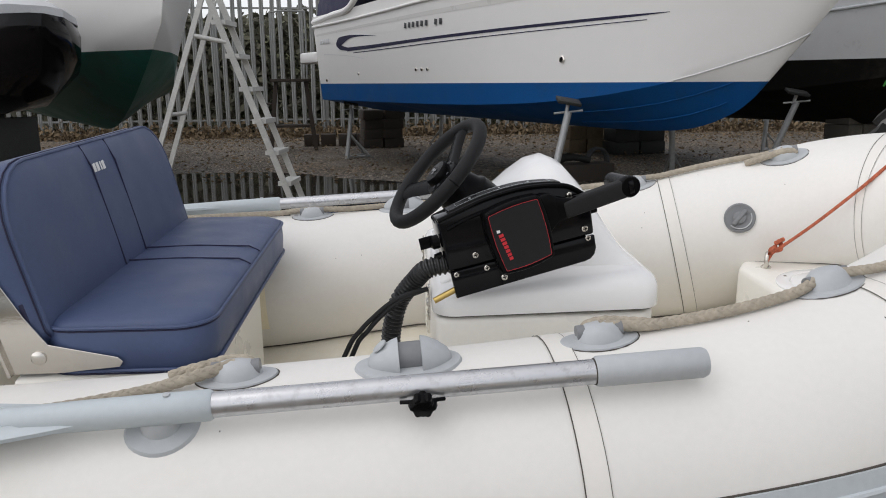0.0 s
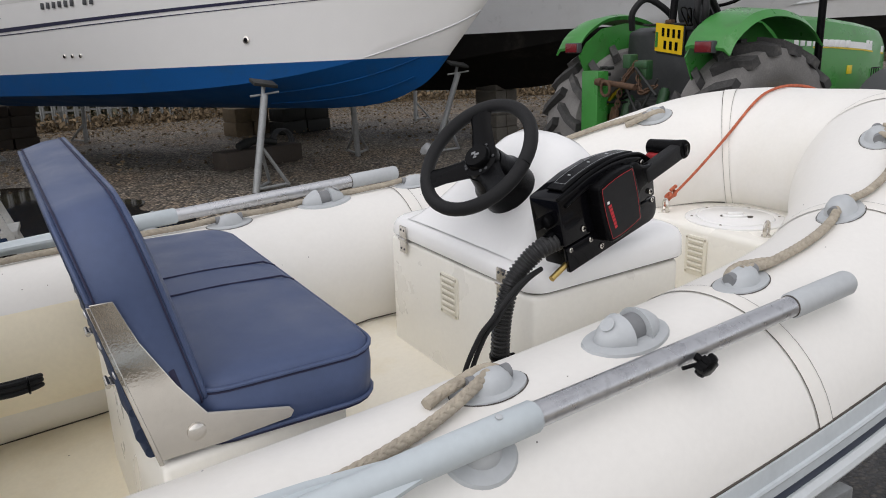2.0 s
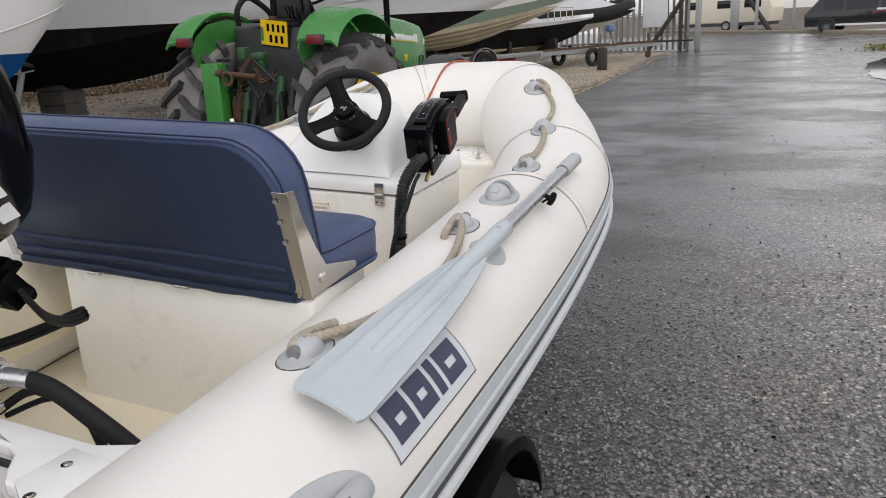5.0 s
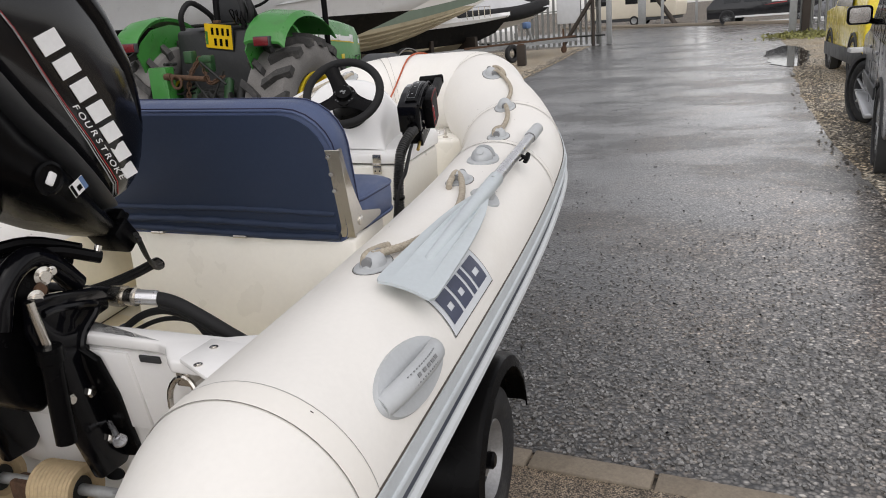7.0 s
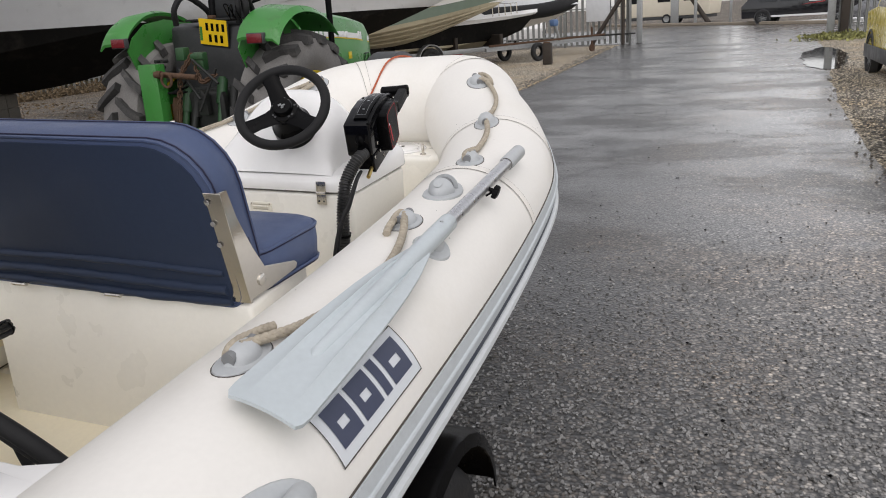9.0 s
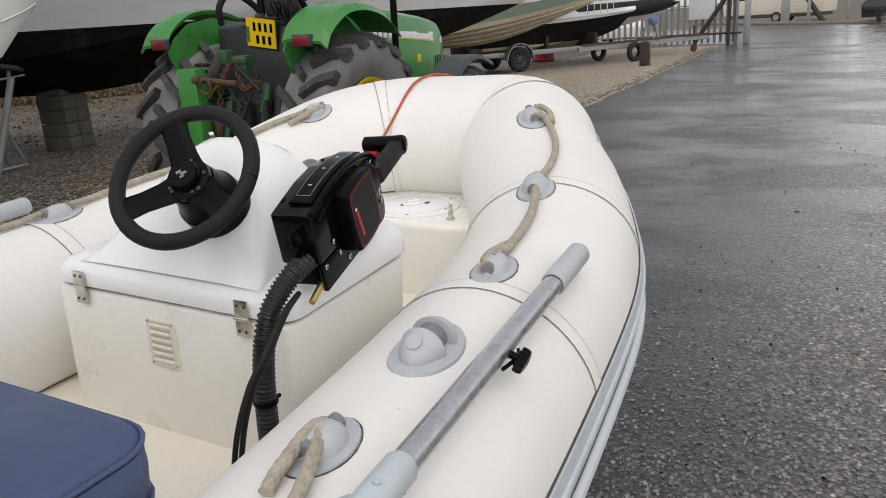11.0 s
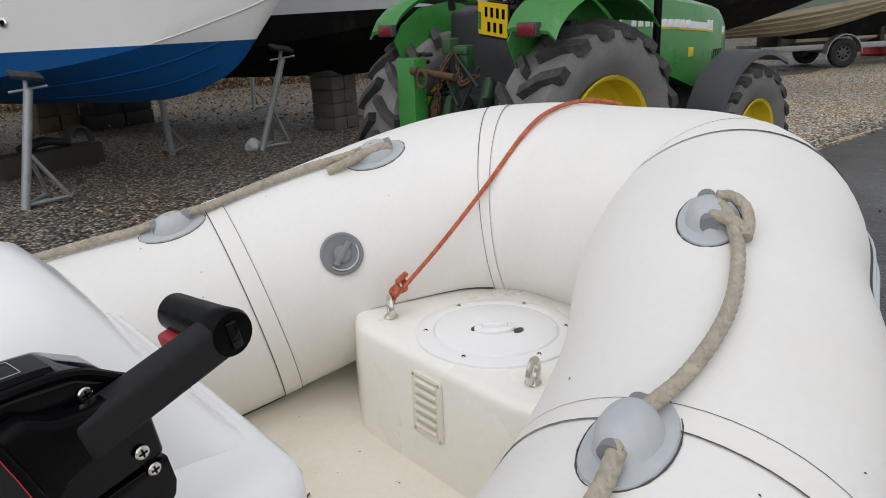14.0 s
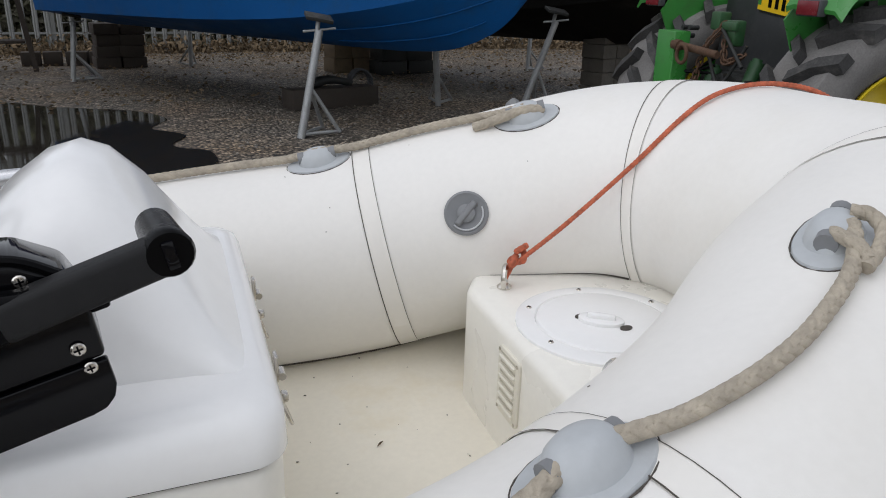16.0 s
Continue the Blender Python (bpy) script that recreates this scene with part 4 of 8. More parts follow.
rounded_outline = []
for cx, cy, a in ((0.43, 0.25, 0), (0.07, 0.262, 90), (0.07, -0.262, 180), (0.43, -0.25, 270)):
    rounded_outline += [(cx + 0.042 * math.cos(radians(a + 15 * k)), cy + 0.042 * math.sin(radians(a + 15 * k))) for k in range(7)]
lid = part("lid", rings([lid_row(0.001, 1.152, 1.156), lid_row(0.002, 1.155, 1.159), lid_row(0.000, 1.176, 1.198), lid_row(-0.006, 1.188, 1.212), lid_row(-0.016, 1.195, 1.220), lid_row(-0.032, 1.198, 1.225)]), GEL, console, "glossy white console lid")
part("lid_gap", rings([lid_row(-0.0015, 1.1495, 1.1535), lid_row(-0.0015, 1.153, 1.157)]), SEAM, console)
rows = []
for x, zt, w in ((0.045, 1.200, 0.235), (0.07, 1.225, 0.225), (0.10, 1.262, 0.215), (0.15, 1.318, 0.205), (0.21, 1.378, 0.20), (0.25, 1.408, 0.198), (0.285, 1.418, 0.197), (0.315, 1.406, 0.198), (0.35, 1.368, 0.202), (0.39, 1.305, 0.210), (0.42, 1.255, 0.218), (0.445, 1.222, 0.225)):
    zl = 1.192 + 0.026 * (x - 0.03) / 0.44
    row = []
    for k in range(25):
        c, s_ = math.cos(math.pi * k / 24), math.sin(math.pi * k / 24)
        ww = w * (1 - 0.22 * s_ * (zt - zl) / 0.22)
        row.append(V((x, ww * math.copysign(abs(c) ** 0.55, c), zl + (zt - zl) * abs(s_) ** 0.72)))
    rows.append(row)
part("dash_hood", rings(rows, cap=False, closed=False), GEL, console, "white raised dash hood", smooth=60)
for y in (0.216, -0.205):
    h = part("hinge", join(box(0.0225, y, 1.150 + 0.018, 0.004, 0.031, 0.032, 0.001), box(0.0225, y, 1.150 - 0.018, 0.004, 0.031, 0.032, 0.001), rod((0.0205, y - 0.0155, 1.150), (0.0205, y + 0.0155, 1.150), 0.0042)), STEEL, console, "stainless butt hinge")
    for dz in (-0.024, 0.024):
        for dy in (-0.008, 0.008):
            part("screw", lathe([(0.003, 0), (0.003, 0.0008), (0.0004, 0.0012)], facing((0.0203, y + dy, 1.150 + dz), (-1, 0, 0)), 8), GREYPLASTIC, h)
vent_panel(facing((0.0285, 0.010, 1.061), (-1, 0, 0)), console, 0.075, 0.10)
for y in (0.12, -0.12):
    lt = part("toggle_latch", join(box(0.480, y, 1.170, 0.005, 0.020, 0.034, 0.002), rod((0.486, y - 0.009, 1.160), (0.486, y + 0.009, 1.160), 0.005), box(0.481, y, 1.108, 0.005, 0.018, 0.040, 0.002), box(0.488, y, 1.128, 0.010, 0.014, 0.012, 0.003)), STEEL, console, "stainless over-centre catch")
    part("catch_loop", sweep([V((0.490 - 0.006 * math.sin(radians(a)), y + 0.007 * math.cos(radians(a)), 1.106 + 0.018 * math.sin(radians(a)))) for a in range(0, 361, 24)], 0.0022, 8, cap=False), STEEL, lt)

# ---- steering wheel ----
wheel_pose = Matrix.Translation((0.045, -0.088, 1.395)) @ facing((0, 0, 0), (-0.735, -0.15, 0.661))
wheel = new("steering_wheel")
wheel.parent = console
wheel.matrix_local = wheel_pose
tagged(wheel, "black three-spoke steering wheel")
part("rim", sweep([V((0.1290 * math.cos(radians(a)), 0.1290 * math.sin(radians(a)), 0)) for a in range(0, 360, 8)] + [V((0.1290, 0, 0))], 0.0145, 14, cap=False), BLACKSOFT, wheel, "soft black wheel rim", smooth=70)
for a in (118, 218, 328):
    m = pose(0, 0, 0, 0, 0, a)
    sp_rows = []
    for x, w, z in ((0.026, 0.032, -0.020), (0.05, 0.027, -0.017), (0.085, 0.024, -0.008), (0.118, 0.027, 0.0)):
        sp_rows.append([m @ V((x, w * c, z + 0.006 * d)) for c, d in ((-1, 0), (-0.6, 1), (0.6, 1), (1, 0), (0.6, -1), (-0.6, -1))])
    sp_ = part("spoke", rings(sp_rows), BLACK, wheel)
    part("rivet", lathe([(0.004, 0), (0.004, 0.001), (0.001, 0.002)], m @ pose(0.034, 0, -0.011), 10), GREYPLASTIC, wheel)
part("hub", lathe([(0.040, -0.03), (0.042, -0.020), (0.041, -0.012), (0.030, -0.009), (0.029, 0.002), (0.026, 0.006), (0.001, 0.008)], None, 32), BLACK, wheel, "round black hub cap")
for a in range(20, 380, 72):
    part("hub_screw", lathe([(0.0035, 0), (0.0035, 0.001), (0.0005, 0.0015)], pose(0.0345 * math.cos(radians(a)), 0.0345 * math.sin(radians(a)), -0.009), 8), GREYPLASTIC, wheel)
part("hub_emblem", join(box(-0.004, 0.004, 0.0082, 0.010, 0.006, 0.001, m=pose(0, 0, 0, 0, 0, 30)), box(0.004, -0.002, 0.0082, 0.012, 0.005, 0.001, m=pose(0, 0, 0, 0, 0, 30)), box(0, -0.008, 0.0082, 0.008, 0.004, 0.001, m=pose(0, 0, 0, 0, 0, 30))), VALVEGREY, wheel, "small grey emblem shape")
part("column", lathe([(0.043, -0.028), (0.047, -0.05), (0.052, -0.075), (0.060, -0.085), (0.063, -0.135), (0.060, -0.170)], None, 32), BLACK, wheel, "flared black column housing")

# ---- remote control box with throttle lever ----
LL, LR, UL = V((0.068, -0.364, 1.208)), V((0.333, -0.322, 1.268)), V((0.032, -0.366, 1.351))
cu = (LR - LL).normalized()
cz = cu.cross(UL - LL).normalized()
cvv = cz.cross(cu)
CTRL = Matrix.Translation(LL) @ Matrix((cu, cvv, cz)).transposed().to_4x4()
ctrl = thing("throttle_control", "black outboard remote control box with throttle lever on the console side", "control box", m=BOAT @ CTRL)
plate = [(0.0, 0.0), (0.250, 0.0), (0.262, 0.002), (0.271, 0.009), (0.276, 0.020), (0.277, 0.045), (0.0, 0.050)]
part("lower_plate", prism(plate, 0.010, pose(0, 0, -0.005), 0.002), BLACKGLOSS, ctrl, "gloss black lower cover")
TOPLINE = [(0.272, 0.122), (0.243, 0.146), (0.20, 0.158), (0.15, 0.164), (0.09, 0.162), (0.04, 0.154), (-0.002, 0.146)]
body = [(-0.002, 0.052), (0.277, 0.047), (0.280, 0.090)] + TOPLINE
part("body", prism(body, 0.075, pose(0, 0, -0.038), 0.005, 3), BLACKGLOSS, ctrl, "black moulded control body")
part("back_box", prism([(0.01, 0.004), (0.26, 0.004), (0.268, 0.06), (0.01, 0.06)], 0.06, pose(0, 0, -0.042), 0.004), BLACK, ctrl)
crest = smooth_line([V((u, v, 0)) for u, v in TOPLINE], 5)
part("top_rim", sweep([p + V((0, 0.001, -0.002)) for p in crest], 0.0045, 8), BLACK, ctrl)
ridge = smooth_line([V((0.225, 0.130, 0.002)), V((0.17, 0.146, 0.002)), V((0.11, 0.146, 0.002)), V((0.05, 0.139, 0.002)), V((0.012, 0.130, 0.002))], 5)
part("face_ridge", sweep(ridge, 0.0035, 6), BLACK, ctrl)
strip = crest[6:28]
part("top_panel", rings([[p + V((0, 0.003, -0.010)), p + V((0, 0.0065, -0.014)), p + V((0, 0.0065, -0.048)), p + V((0, 0.003, -0.052))] for p in strip]), BLACK, ctrl, "raised printed top strip")
lines_ = strip[2:-2]
loop_ = [p + V((0, 0.0072, -0.018)) for p in lines_] + [p + V((0, 0.0072, -0.044)) for p in reversed(lines_)]
part("printed_line", sweep(loop_ + loop_[:1], 0.0003, 5, cap=False), GREYPVC, ctrl, "thin pale printed outline")
for k in (4, 9, 14):
    p = lines_[k]
    part("print_bar", box(p.x, p.y + 0.0072, -0.031, 0.003, 0.001, 0.006, m=None), GREYPVC, ctrl)


def bowed(corners, bulge, r, n=4):
    """A four-sided outline with slightly bowed sides and small rounded corners."""
    out = []
    c = [V((x, y, 0)) for x, y in corners]
    mid = sum(c, V()) / len(c)
    for i, p in enumerate(c):
        a, b = c[i - 1], c[(i + 1) % len(c)]
        p0, p1 = p + (a - p).normalized() * r, p + (b - p).normalized() * r
        for k in range(n + 1):
            f = k / n
            out.append(p0 * (1 - f) ** 2 + p * 2 * f * (1 - f) + p1 * f * f)
        q0, q1 = p1, b + (p - b).normalized() * r
        for f in (0.25, 0.5, 0.75):
            q = q0.lerp(q1, f)
            out.append(q + (q - mid).normalized() * bulge * 4 * f * (1 - f))
    return [(p.x, p.y) for p in out]


COVER4 = [(0.074, 0.146), (0.087, 0.026), (0.189, 0.035), (0.181, 0.154)]
ring_c = bowed(COVER4, 0.004, 0.012)
cover = part("pivot_cover", prism(ring_c, 0.034, pose(0, 0, 0.014), 0.005, 3), BLACK, ctrl, "black square pivot cover with a red border line")
inner = bowed([(0.081, 0.139), (0.094, 0.034), (0.181, 0.042), (0.174, 0.147)], 0.003, 0.003)
part("border_line", sweep([V((x, y, 0.0314)) for x, y in inner + inner[:1]], 0.0004, 5, cap=False), REDINK, cover, "thin red border line")
part("face", prism(inner, 0.001, pose(0, 0, 0.0310)), BLACKSOFT, cover)
for k in range(7):
    part("brand_bar", moved(box(0, 0, 0, 0.0054, 0.0088 - 0.0003 * k, 0.0008), pose(0.0970 + 0.0016 * k, 0.1000 - 0.0074 * k, 0.0320, 0, 0, -80)), REDINK, cover)
part("emblem", box(0.0935, 0.1085, 0.0320, 0.006, 0.005, 0.0008), WHITEINK, cover)
lever = [(0.170, 0.062), (0.188, 0.078), (0.205, 0.092), (0.235, 0.098), (0.300, 0.102), (0.345, 0.106), (0.345, 0.136), (0.300, 0.131), (0.240, 0.129), (0.214, 0.137), (0.198, 0.150), (0.170, 0.148)]
arm = part("throttle_lever", prism(lever, 0.022, pose(0, 0, 0.016), 0.005, 3), BLACK, ctrl, "black throttle lever with cross grip")
part("arm_sleeve", moved(box(0, 0, 0, 0.135, 0.032, 0.028, 0.006, 3), pose(0.288, 0.116, 0.016, 0, 0, 4)), BLACKSOFT, arm)
part("cross_grip", lathe([(0.010, -0.062), (0.016, -0.058), (0.0170, -0.03), (0.0185, 0.005), (0.0200, 0.022), (0.018, 0.026), (0.001, 0.027)], pose(0.349, 0.122, 0.004), 22), BLACK, arm, "rounded cross grip")
part("trim_switch", box(0.349, 0.122, 0.0305, 0.010, 0.024, 0.006, 0.002, m=None), BLACKGLOSS, arm, "gloss trim rocker")
part("release_catch", box(0.333, 0.108, -0.036, 0.018, 0.014, 0.030, 0.004), REDPAINT, arm, "red neutral release catch")
part("lever_catch", join(box(0.286, 0.092, -0.020, 0.018, 0.020, 0.024, 0.004), box(0.292, 0.104, -0.020, 0.010, 0.012, 0.014, 0.003)), BLACK, ctrl)
for u, v, r in ((0.009, 0.044, 0.005), (0.051, 0.070, 0.006), (0.066, 0.041, 0.0055), (0.094, 0.015, 0.006), (0.263, 0.043, 0.0055), (0.260, 0.062, 0.006), (0.243, 0.131, 0.0055)):
    screw(pose(u, v, 0.001), ctrl, r)
part("key_switch", join(lathe([(0.013, 0), (0.013, 0.012), (0.008, 0.016), (0.001, 0.017)], facing((-0.004, 0.105, -0.03), (-1, 0, 0)), 16), lathe([(0.010, 0), (0.008, 0.014), (0.001, 0.015)], facing((-0.004, 0.075, -0.03), (-1, 0, 0)), 14)), BLACK, ctrl)
part("key", join(box(-0.026, 0.108, -0.03, 0.026, 0.022, 0.003, 0.001)), BLACK, ctrl, "black ignition key tab")
part("fluted_ferrule", rod(V((0.004, 0.014, -0.012)), V((-0.040, 0.004, -0.012)), 0.0058), BRASS, ctrl, "brass cable ferrule")

# hoses and cables from the control down to the floor
hose = [V(p) for p in ((0.060, -0.338, 1.268), (0.016, -0.338, 1.258), (-0.006, -0.326, 1.234), (-0.028, -0.318, 1.205), (-0.042, -0.316, 1.177), (-0.053, -0.313, 1.125), (-0.056, -0.310, 1.06), (-0.055, -0.308, 0.97), (-0.050, -0.306, 0.86))]
pts = fine(smooth_line(hose, 10), 0.0020)
corr = thing("control_hose", "black corrugated hose from the control box to the floor", "hose", m=BOAT)
part("conduit", sweep(pts, [0.0170 + 0.0016 * (1 if (i // 2) % 2 else -1) for i in range(len(pts))], 14), CONDUIT, corr, smooth=0)
part("cable_tie", lathe([(0.0212, -0.003), (0.0212, 0.003)], pose(-0.056, -0.310, 1.052), 18), BLACK, corr)
part("tie_head", box(-0.034, -0.318, 1.052, 0.010, 0.006, 0.006, 0.001), BLACK, corr)
cable = thing("control_cable", "thin black control cables beside the hose", "cable", m=BOAT)
for k in (0, 1):
    run = ((0.016, -0.342, 1.221), (-0.022, -0.349, 1.213 - 0.004 * k), (-0.054 + 0.003 * k, -0.354, 1.198 - 0.006 * k), (-0.085 + 0.006 * k, -0.356, 1.172 - 0.006 * k), (-0.106 + 0.009 * k, -0.355, 1.15 - 0.006 * k), (-0.130 + 0.013 * k, -0.346, 1.115), (-0.160 + 0.016 * k, -0.335, 1.03), (-0.180 + 0.018 * k, -0.32, 0.86))
    part("sheath", sweep(smooth_line([V(p) for p in run], 8), 0.0046, 8), BLACKSOFT, cable)

# ---- helm seat ----
seat = thing("helm_seat", "navy vinyl helm seat with steel brackets on a cream box", "seat", m=BOAT)
part("seat_box", prism([(-0.695, -0.44), (-0.695, 0.278), (-0.41, 0.27), (-0.41, -0.40)], 0.36, Matrix.Translation((0, 0, 0.925)), 0.012, 3), CREAMGEL, seat, "cream moulded seat box")


def pad(rows_of, name, material, label=""):
    return part(name, rings(rows_of), material, seat, label, smooth=70)


def cushion_rows(w, d, h, r, cx, cz, crown=0.008):
    rows = []
    for grow, z in ((-0.012, 0), (0, 0.010), (0.002, h * 0.5), (0, h - 0.014), (-0.006, h - 0.005), (-0.016, h), (-0.05, h + crown * 0.6), (-0.12, h + crown)):
        rows.append([V((cx + x * (1 + 2 * grow / d), y * (1 + 2 * grow / w), cz + z)) for x, y in rounded(d, w, r)])
    return rows


cushion = pad(cushion_rows(0.856, 0.295, 0.098, 0.062, -0.507, 1.105), "cushion", VINYL, "navy vinyl seat cushion")
for z, g in ((1.190, 0.0), (1.113, 0.0)):
    part("piping", sweep([V((-0.507 + x, y, z)) for x, y in rounded(0.298, 0.859, 0.063)] + [V((-0.507 + 0.149, 0.3665, z))], 0.0034, 7, cap=False), VINYL, cushion)
    # dark line painting the shadow beside the cushion piping
    part("piping_shadow", sweep([V((-0.507 + x, y, z - 0.0055)) for x, y in rounded(0.2965, 0.8575, 0.0625)] + [V((-0.507 + 0.14825, 0.36625, z - 0.0055))], 0.0016, 6, cap=False), CANVAS, cushion)
for y in (-0.055, 0.055):
    part("stitch_seam", sweep([V((-0.640, y, 1.2085)), V((-0.50, y, 1.212)), V((-0.385, y, 1.2085)), V((-0.361, y, 1.196))], 0.0020, 6), CANVAS, cushion)
BACKM = Matrix.Translation((-0.688, 0, 1.276)) @ pose(0, 0, 0, 90, 0, 90) @ pose(0, 0, 0, -13, 0, 0)
bo = []
for cx, cy, r, a in ((0.31, 0.065, 0.118, 0), (-0.31, 0.065, 0.118, 90), (-0.388, -0.137, 0.040, 180), (0.388, -0.137, 0.040, 270)):
    bo += [(cx + r * math.cos(radians(a + 15 * k)), cy + r * math.sin(radians(a + 15 * k))) for k in range(7)]


def back_ring(grow, z):
    """One section of the backrest; the front half of the pad stops short of the seat."""
    lift = 0.052 * smoothstep(-0.022, 0.020, z)
    return [BACKM @ V((x * (1 + grow / 0.43), y * (1 + grow / 0.185) + lift * (1 + grow / 0.185) * smoothstep(-0.04, -0.17, y), z)) for x, y in bo]


back = pad([back_ring(-0.03, -0.047), back_ring(-0.008, -0.046), back_ring(0, -0.038), back_ring(0.003, 0), back_ring(0, 0.034), back_ring(-0.006, 0.042), back_ring(-0.02, 0.047), back_ring(-0.06, 0.052), back_ring(-0.15, 0.054)], "backrest", VINYL, "navy vinyl backrest with rounded top corners")
# added sheet and folds in the darker vinyl paint shade on the rear
part("rear_panel", prism([(x * 0.955, y * 0.93) for x, y in bo], 0.004, BACKM @ pose(0, 0, -0.0475), 0.0015), SHADEVINYL, back, "navy vinyl rear face with its shade painted in")
for z in (0.040, -0.044):
    rr = back_ring(-0.003, z)
    part("piping", sweep(rr + rr[:1], 0.0036, 7, cap=False), VINYL, back)
    # the backrest piping's shadow, likewise drawn as a thin dark line
    rr = back_ring(0.0006, z - math.copysign(0.0062, z))
    part("piping_shadow", sweep(rr + rr[:1], 0.0016, 6, cap=False), CANVAS, back)
for x in (-0.078, 0.050):
    part("stitch_seam", sweep([BACKM @ V((x, y, 0.0535)) for y in (-0.10, -0.05, 0.05, 0.13)] + [BACKM @ V((x, 0.178, 0.042))], 0.0020, 6), CANVAS, back)
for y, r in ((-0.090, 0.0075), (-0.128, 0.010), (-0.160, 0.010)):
    part("back_crease", sweep([BACKM @ V((x, y + 0.003 * math.sin(x * 9 + y * 40), -0.049)) for x in [-0.40 + 0.04 * k for k in range(21)]], [r * (1 + 0.16 * math.sin(k * 2.1 + y * 90)) for k in range(21)], 12), SHADEVINYL, back)
for k in range(4):
    part("brand_bar", moved(box(0, 0, 0, 0.012 if k != 2 else 0.005, 0.018, 0.001), BACKM @ pose(-0.070 + 0.0165 * k - (0.003 if k > 2 else 0), 0.127, 0.0555, 0, 0, 4)), WHITEINK, back)
for sx in (-1, 1):
    part("zip", box(0, 0, 0, 0.006, 0.062, 0.010, 0.002, m=BACKM @ pose(sx * 0.4275, -0.075, 0.012)), CANVAS, back, "short dark zip in the backrest end")
plate_l = [(-0.750, 1.345), (-0.722, 1.345), (-0.700, 1.285), (-0.662, 1.215), (-0.628, 1.165), (-0.515, 1.140), (-0.507, 1.132), (-0.513, 1.122), (-0.61, 1.114), (-0.694, 1.112)]
for sy in (-1, 1):
    b = part("bracket", prism(plate_l, 0.004, Matrix.Translation((0, sy * 0.434, 0)) @ pose(0, 0, 0, 90, 0, 0), 0.001, 1), STEEL, seat, "brushed stainless side bracket")
    part("flange", prism([(-0.754, 1.345), (-0.749, 1.345), (-0.692, 1.110), (-0.698, 1.110)], 0.052, Matrix.Translation((0, sy * 0.418, 0)) @ pose(0, 0, 0, 90, 0, 0), 0.0008, 1), STEEL, b)
    for x, z in ((-0.7525, 1.327), (-0.7425, 1.283), (-0.7315, 1.239)):
        part("screw", lathe([(0.0055, 0), (0.0055, 0.0012), (0.001, 0.0025)], facing((x, sy * 0.412, z), (-0.973, 0, -0.232)), 10), ALU, b)
    part("pivot_bolt", lathe([(0.013, 0), (0.0125, 0.003), (0.008, 0.006), (0.001, 0.0065)], facing((-0.645, sy * 0.436, 1.142), (0, sy, 0)), 18), STEEL, b, "domed pivot bolt")
for y in (-0.117, 0.145):
    part("box_hinge", join(box(-0.706, y, 1.104, 0.022, 0.036, 0.003, 0.001), rod((-0.719, y - 0.02, 1.104), (-0.719, y + 0.02, 1.104), 0.0042)), STEEL, seat, "small stainless lid hinge")

# ---- oars along both tubes ----
OA, OB = V((0.402, -0.700, 1.220)), V((-1.05, -0.722, 1.136))


def oar_at(x):
    return OA.lerp(OB, (x - OA.x) / (OB.x - OA.x))


def make_oar():
    oar = thing("oar", "aluminium oar with pale grey blade clipped along the tube", "oar", "oars on the boat", m=BOAT)
    part("shaft", rod(oar_at(0.28), oar_at(-0.40), 0.0175, seg=24), ALU, oar, "worn aluminium shaft")
    part("handle_grip", sweep([oar_at(x) for x in (0.235, 0.239, 0.385, 0.391, 0.392)], [0.0195, 0.0215, 0.0215, 0.019, 0.010], 24), GREYPVC, oar, "grey plastic handle sleeve")
    part("sleeve_edge", sweep([oar_at(x) for x in (0.2335, 0.2350)], [0.0186, 0.0186], 24), SEAM, oar)
    part("collar", sweep([oar_at(x) for x in (-0.285, -0.29, -0.36, -0.45, -0.60, -0.80, -0.93, -0.95)], [0.0185, 0.0215, 0.0215, 0.021, 0.019, 0.015, 0.012, 0.004], 20), BLADE, oar, "pale grey blade socket and spine")
    ax = (OB - OA).normalized()
    w = V((0, -0.972, -0.235))
    w = (w - w.dot(ax) * ax).normalized()
    nrm = ax.cross(w) * (1 if ax.cross(w).z > 0 else -1)
    prof = [(-0.43, 0.014), (-0.50, 0.028), (-0.58, 0.041), (-0.68, 0.051), (-0.80, 0.058), (-0.93, 0.062), (-1.060, 0.0645), (-1.078, 0.0625), (-1.088, 0.056)]
    top, bot = [], []
    for x, h in prof:
        c = oar_at(x)
        us = [-1, -0.93, -0.62, -0.52, -0.42, -0.2, 0, 0.2, 0.42, 0.52, 0.62, 0.93, 1]
        row_t, row_b = [], []
        for q in us:
            rib = 0.006 if abs(abs(q) - 0.52) < 0.02 and -1.03 < x < -0.53 else 0.0
            skew = -0.006 * q if x < -0.9 else 0
            p = c + w * (h * q) - ax * skew + nrm * (0.004 - 0.006 * q * q)
            row_t.append(p + nrm * (0.003 + rib))
            row_b.append(p - nrm * 0.003)
        top.append(row_t + row_b[::-1])
    part("blade", rings(top), BLADE, oar, "pale grey ribbed plastic blade", smooth=45)
    part("drain_rivet", lathe([(0.005, 0), (0.005, 0.002), (0.001, 0.003)], facing(oar_at(-0.345) + V((0, -0.004, 0.0212)), (0, -0.2, 1)), 12), GREYPVC, oar)
    return oar


near_oar = make_oar()
copy_thing(near_oar, BOAT @ Matrix.Translation((-0.13, 0, 0)) @ Matrix.Diagonal((1, -1, 1, 1)))


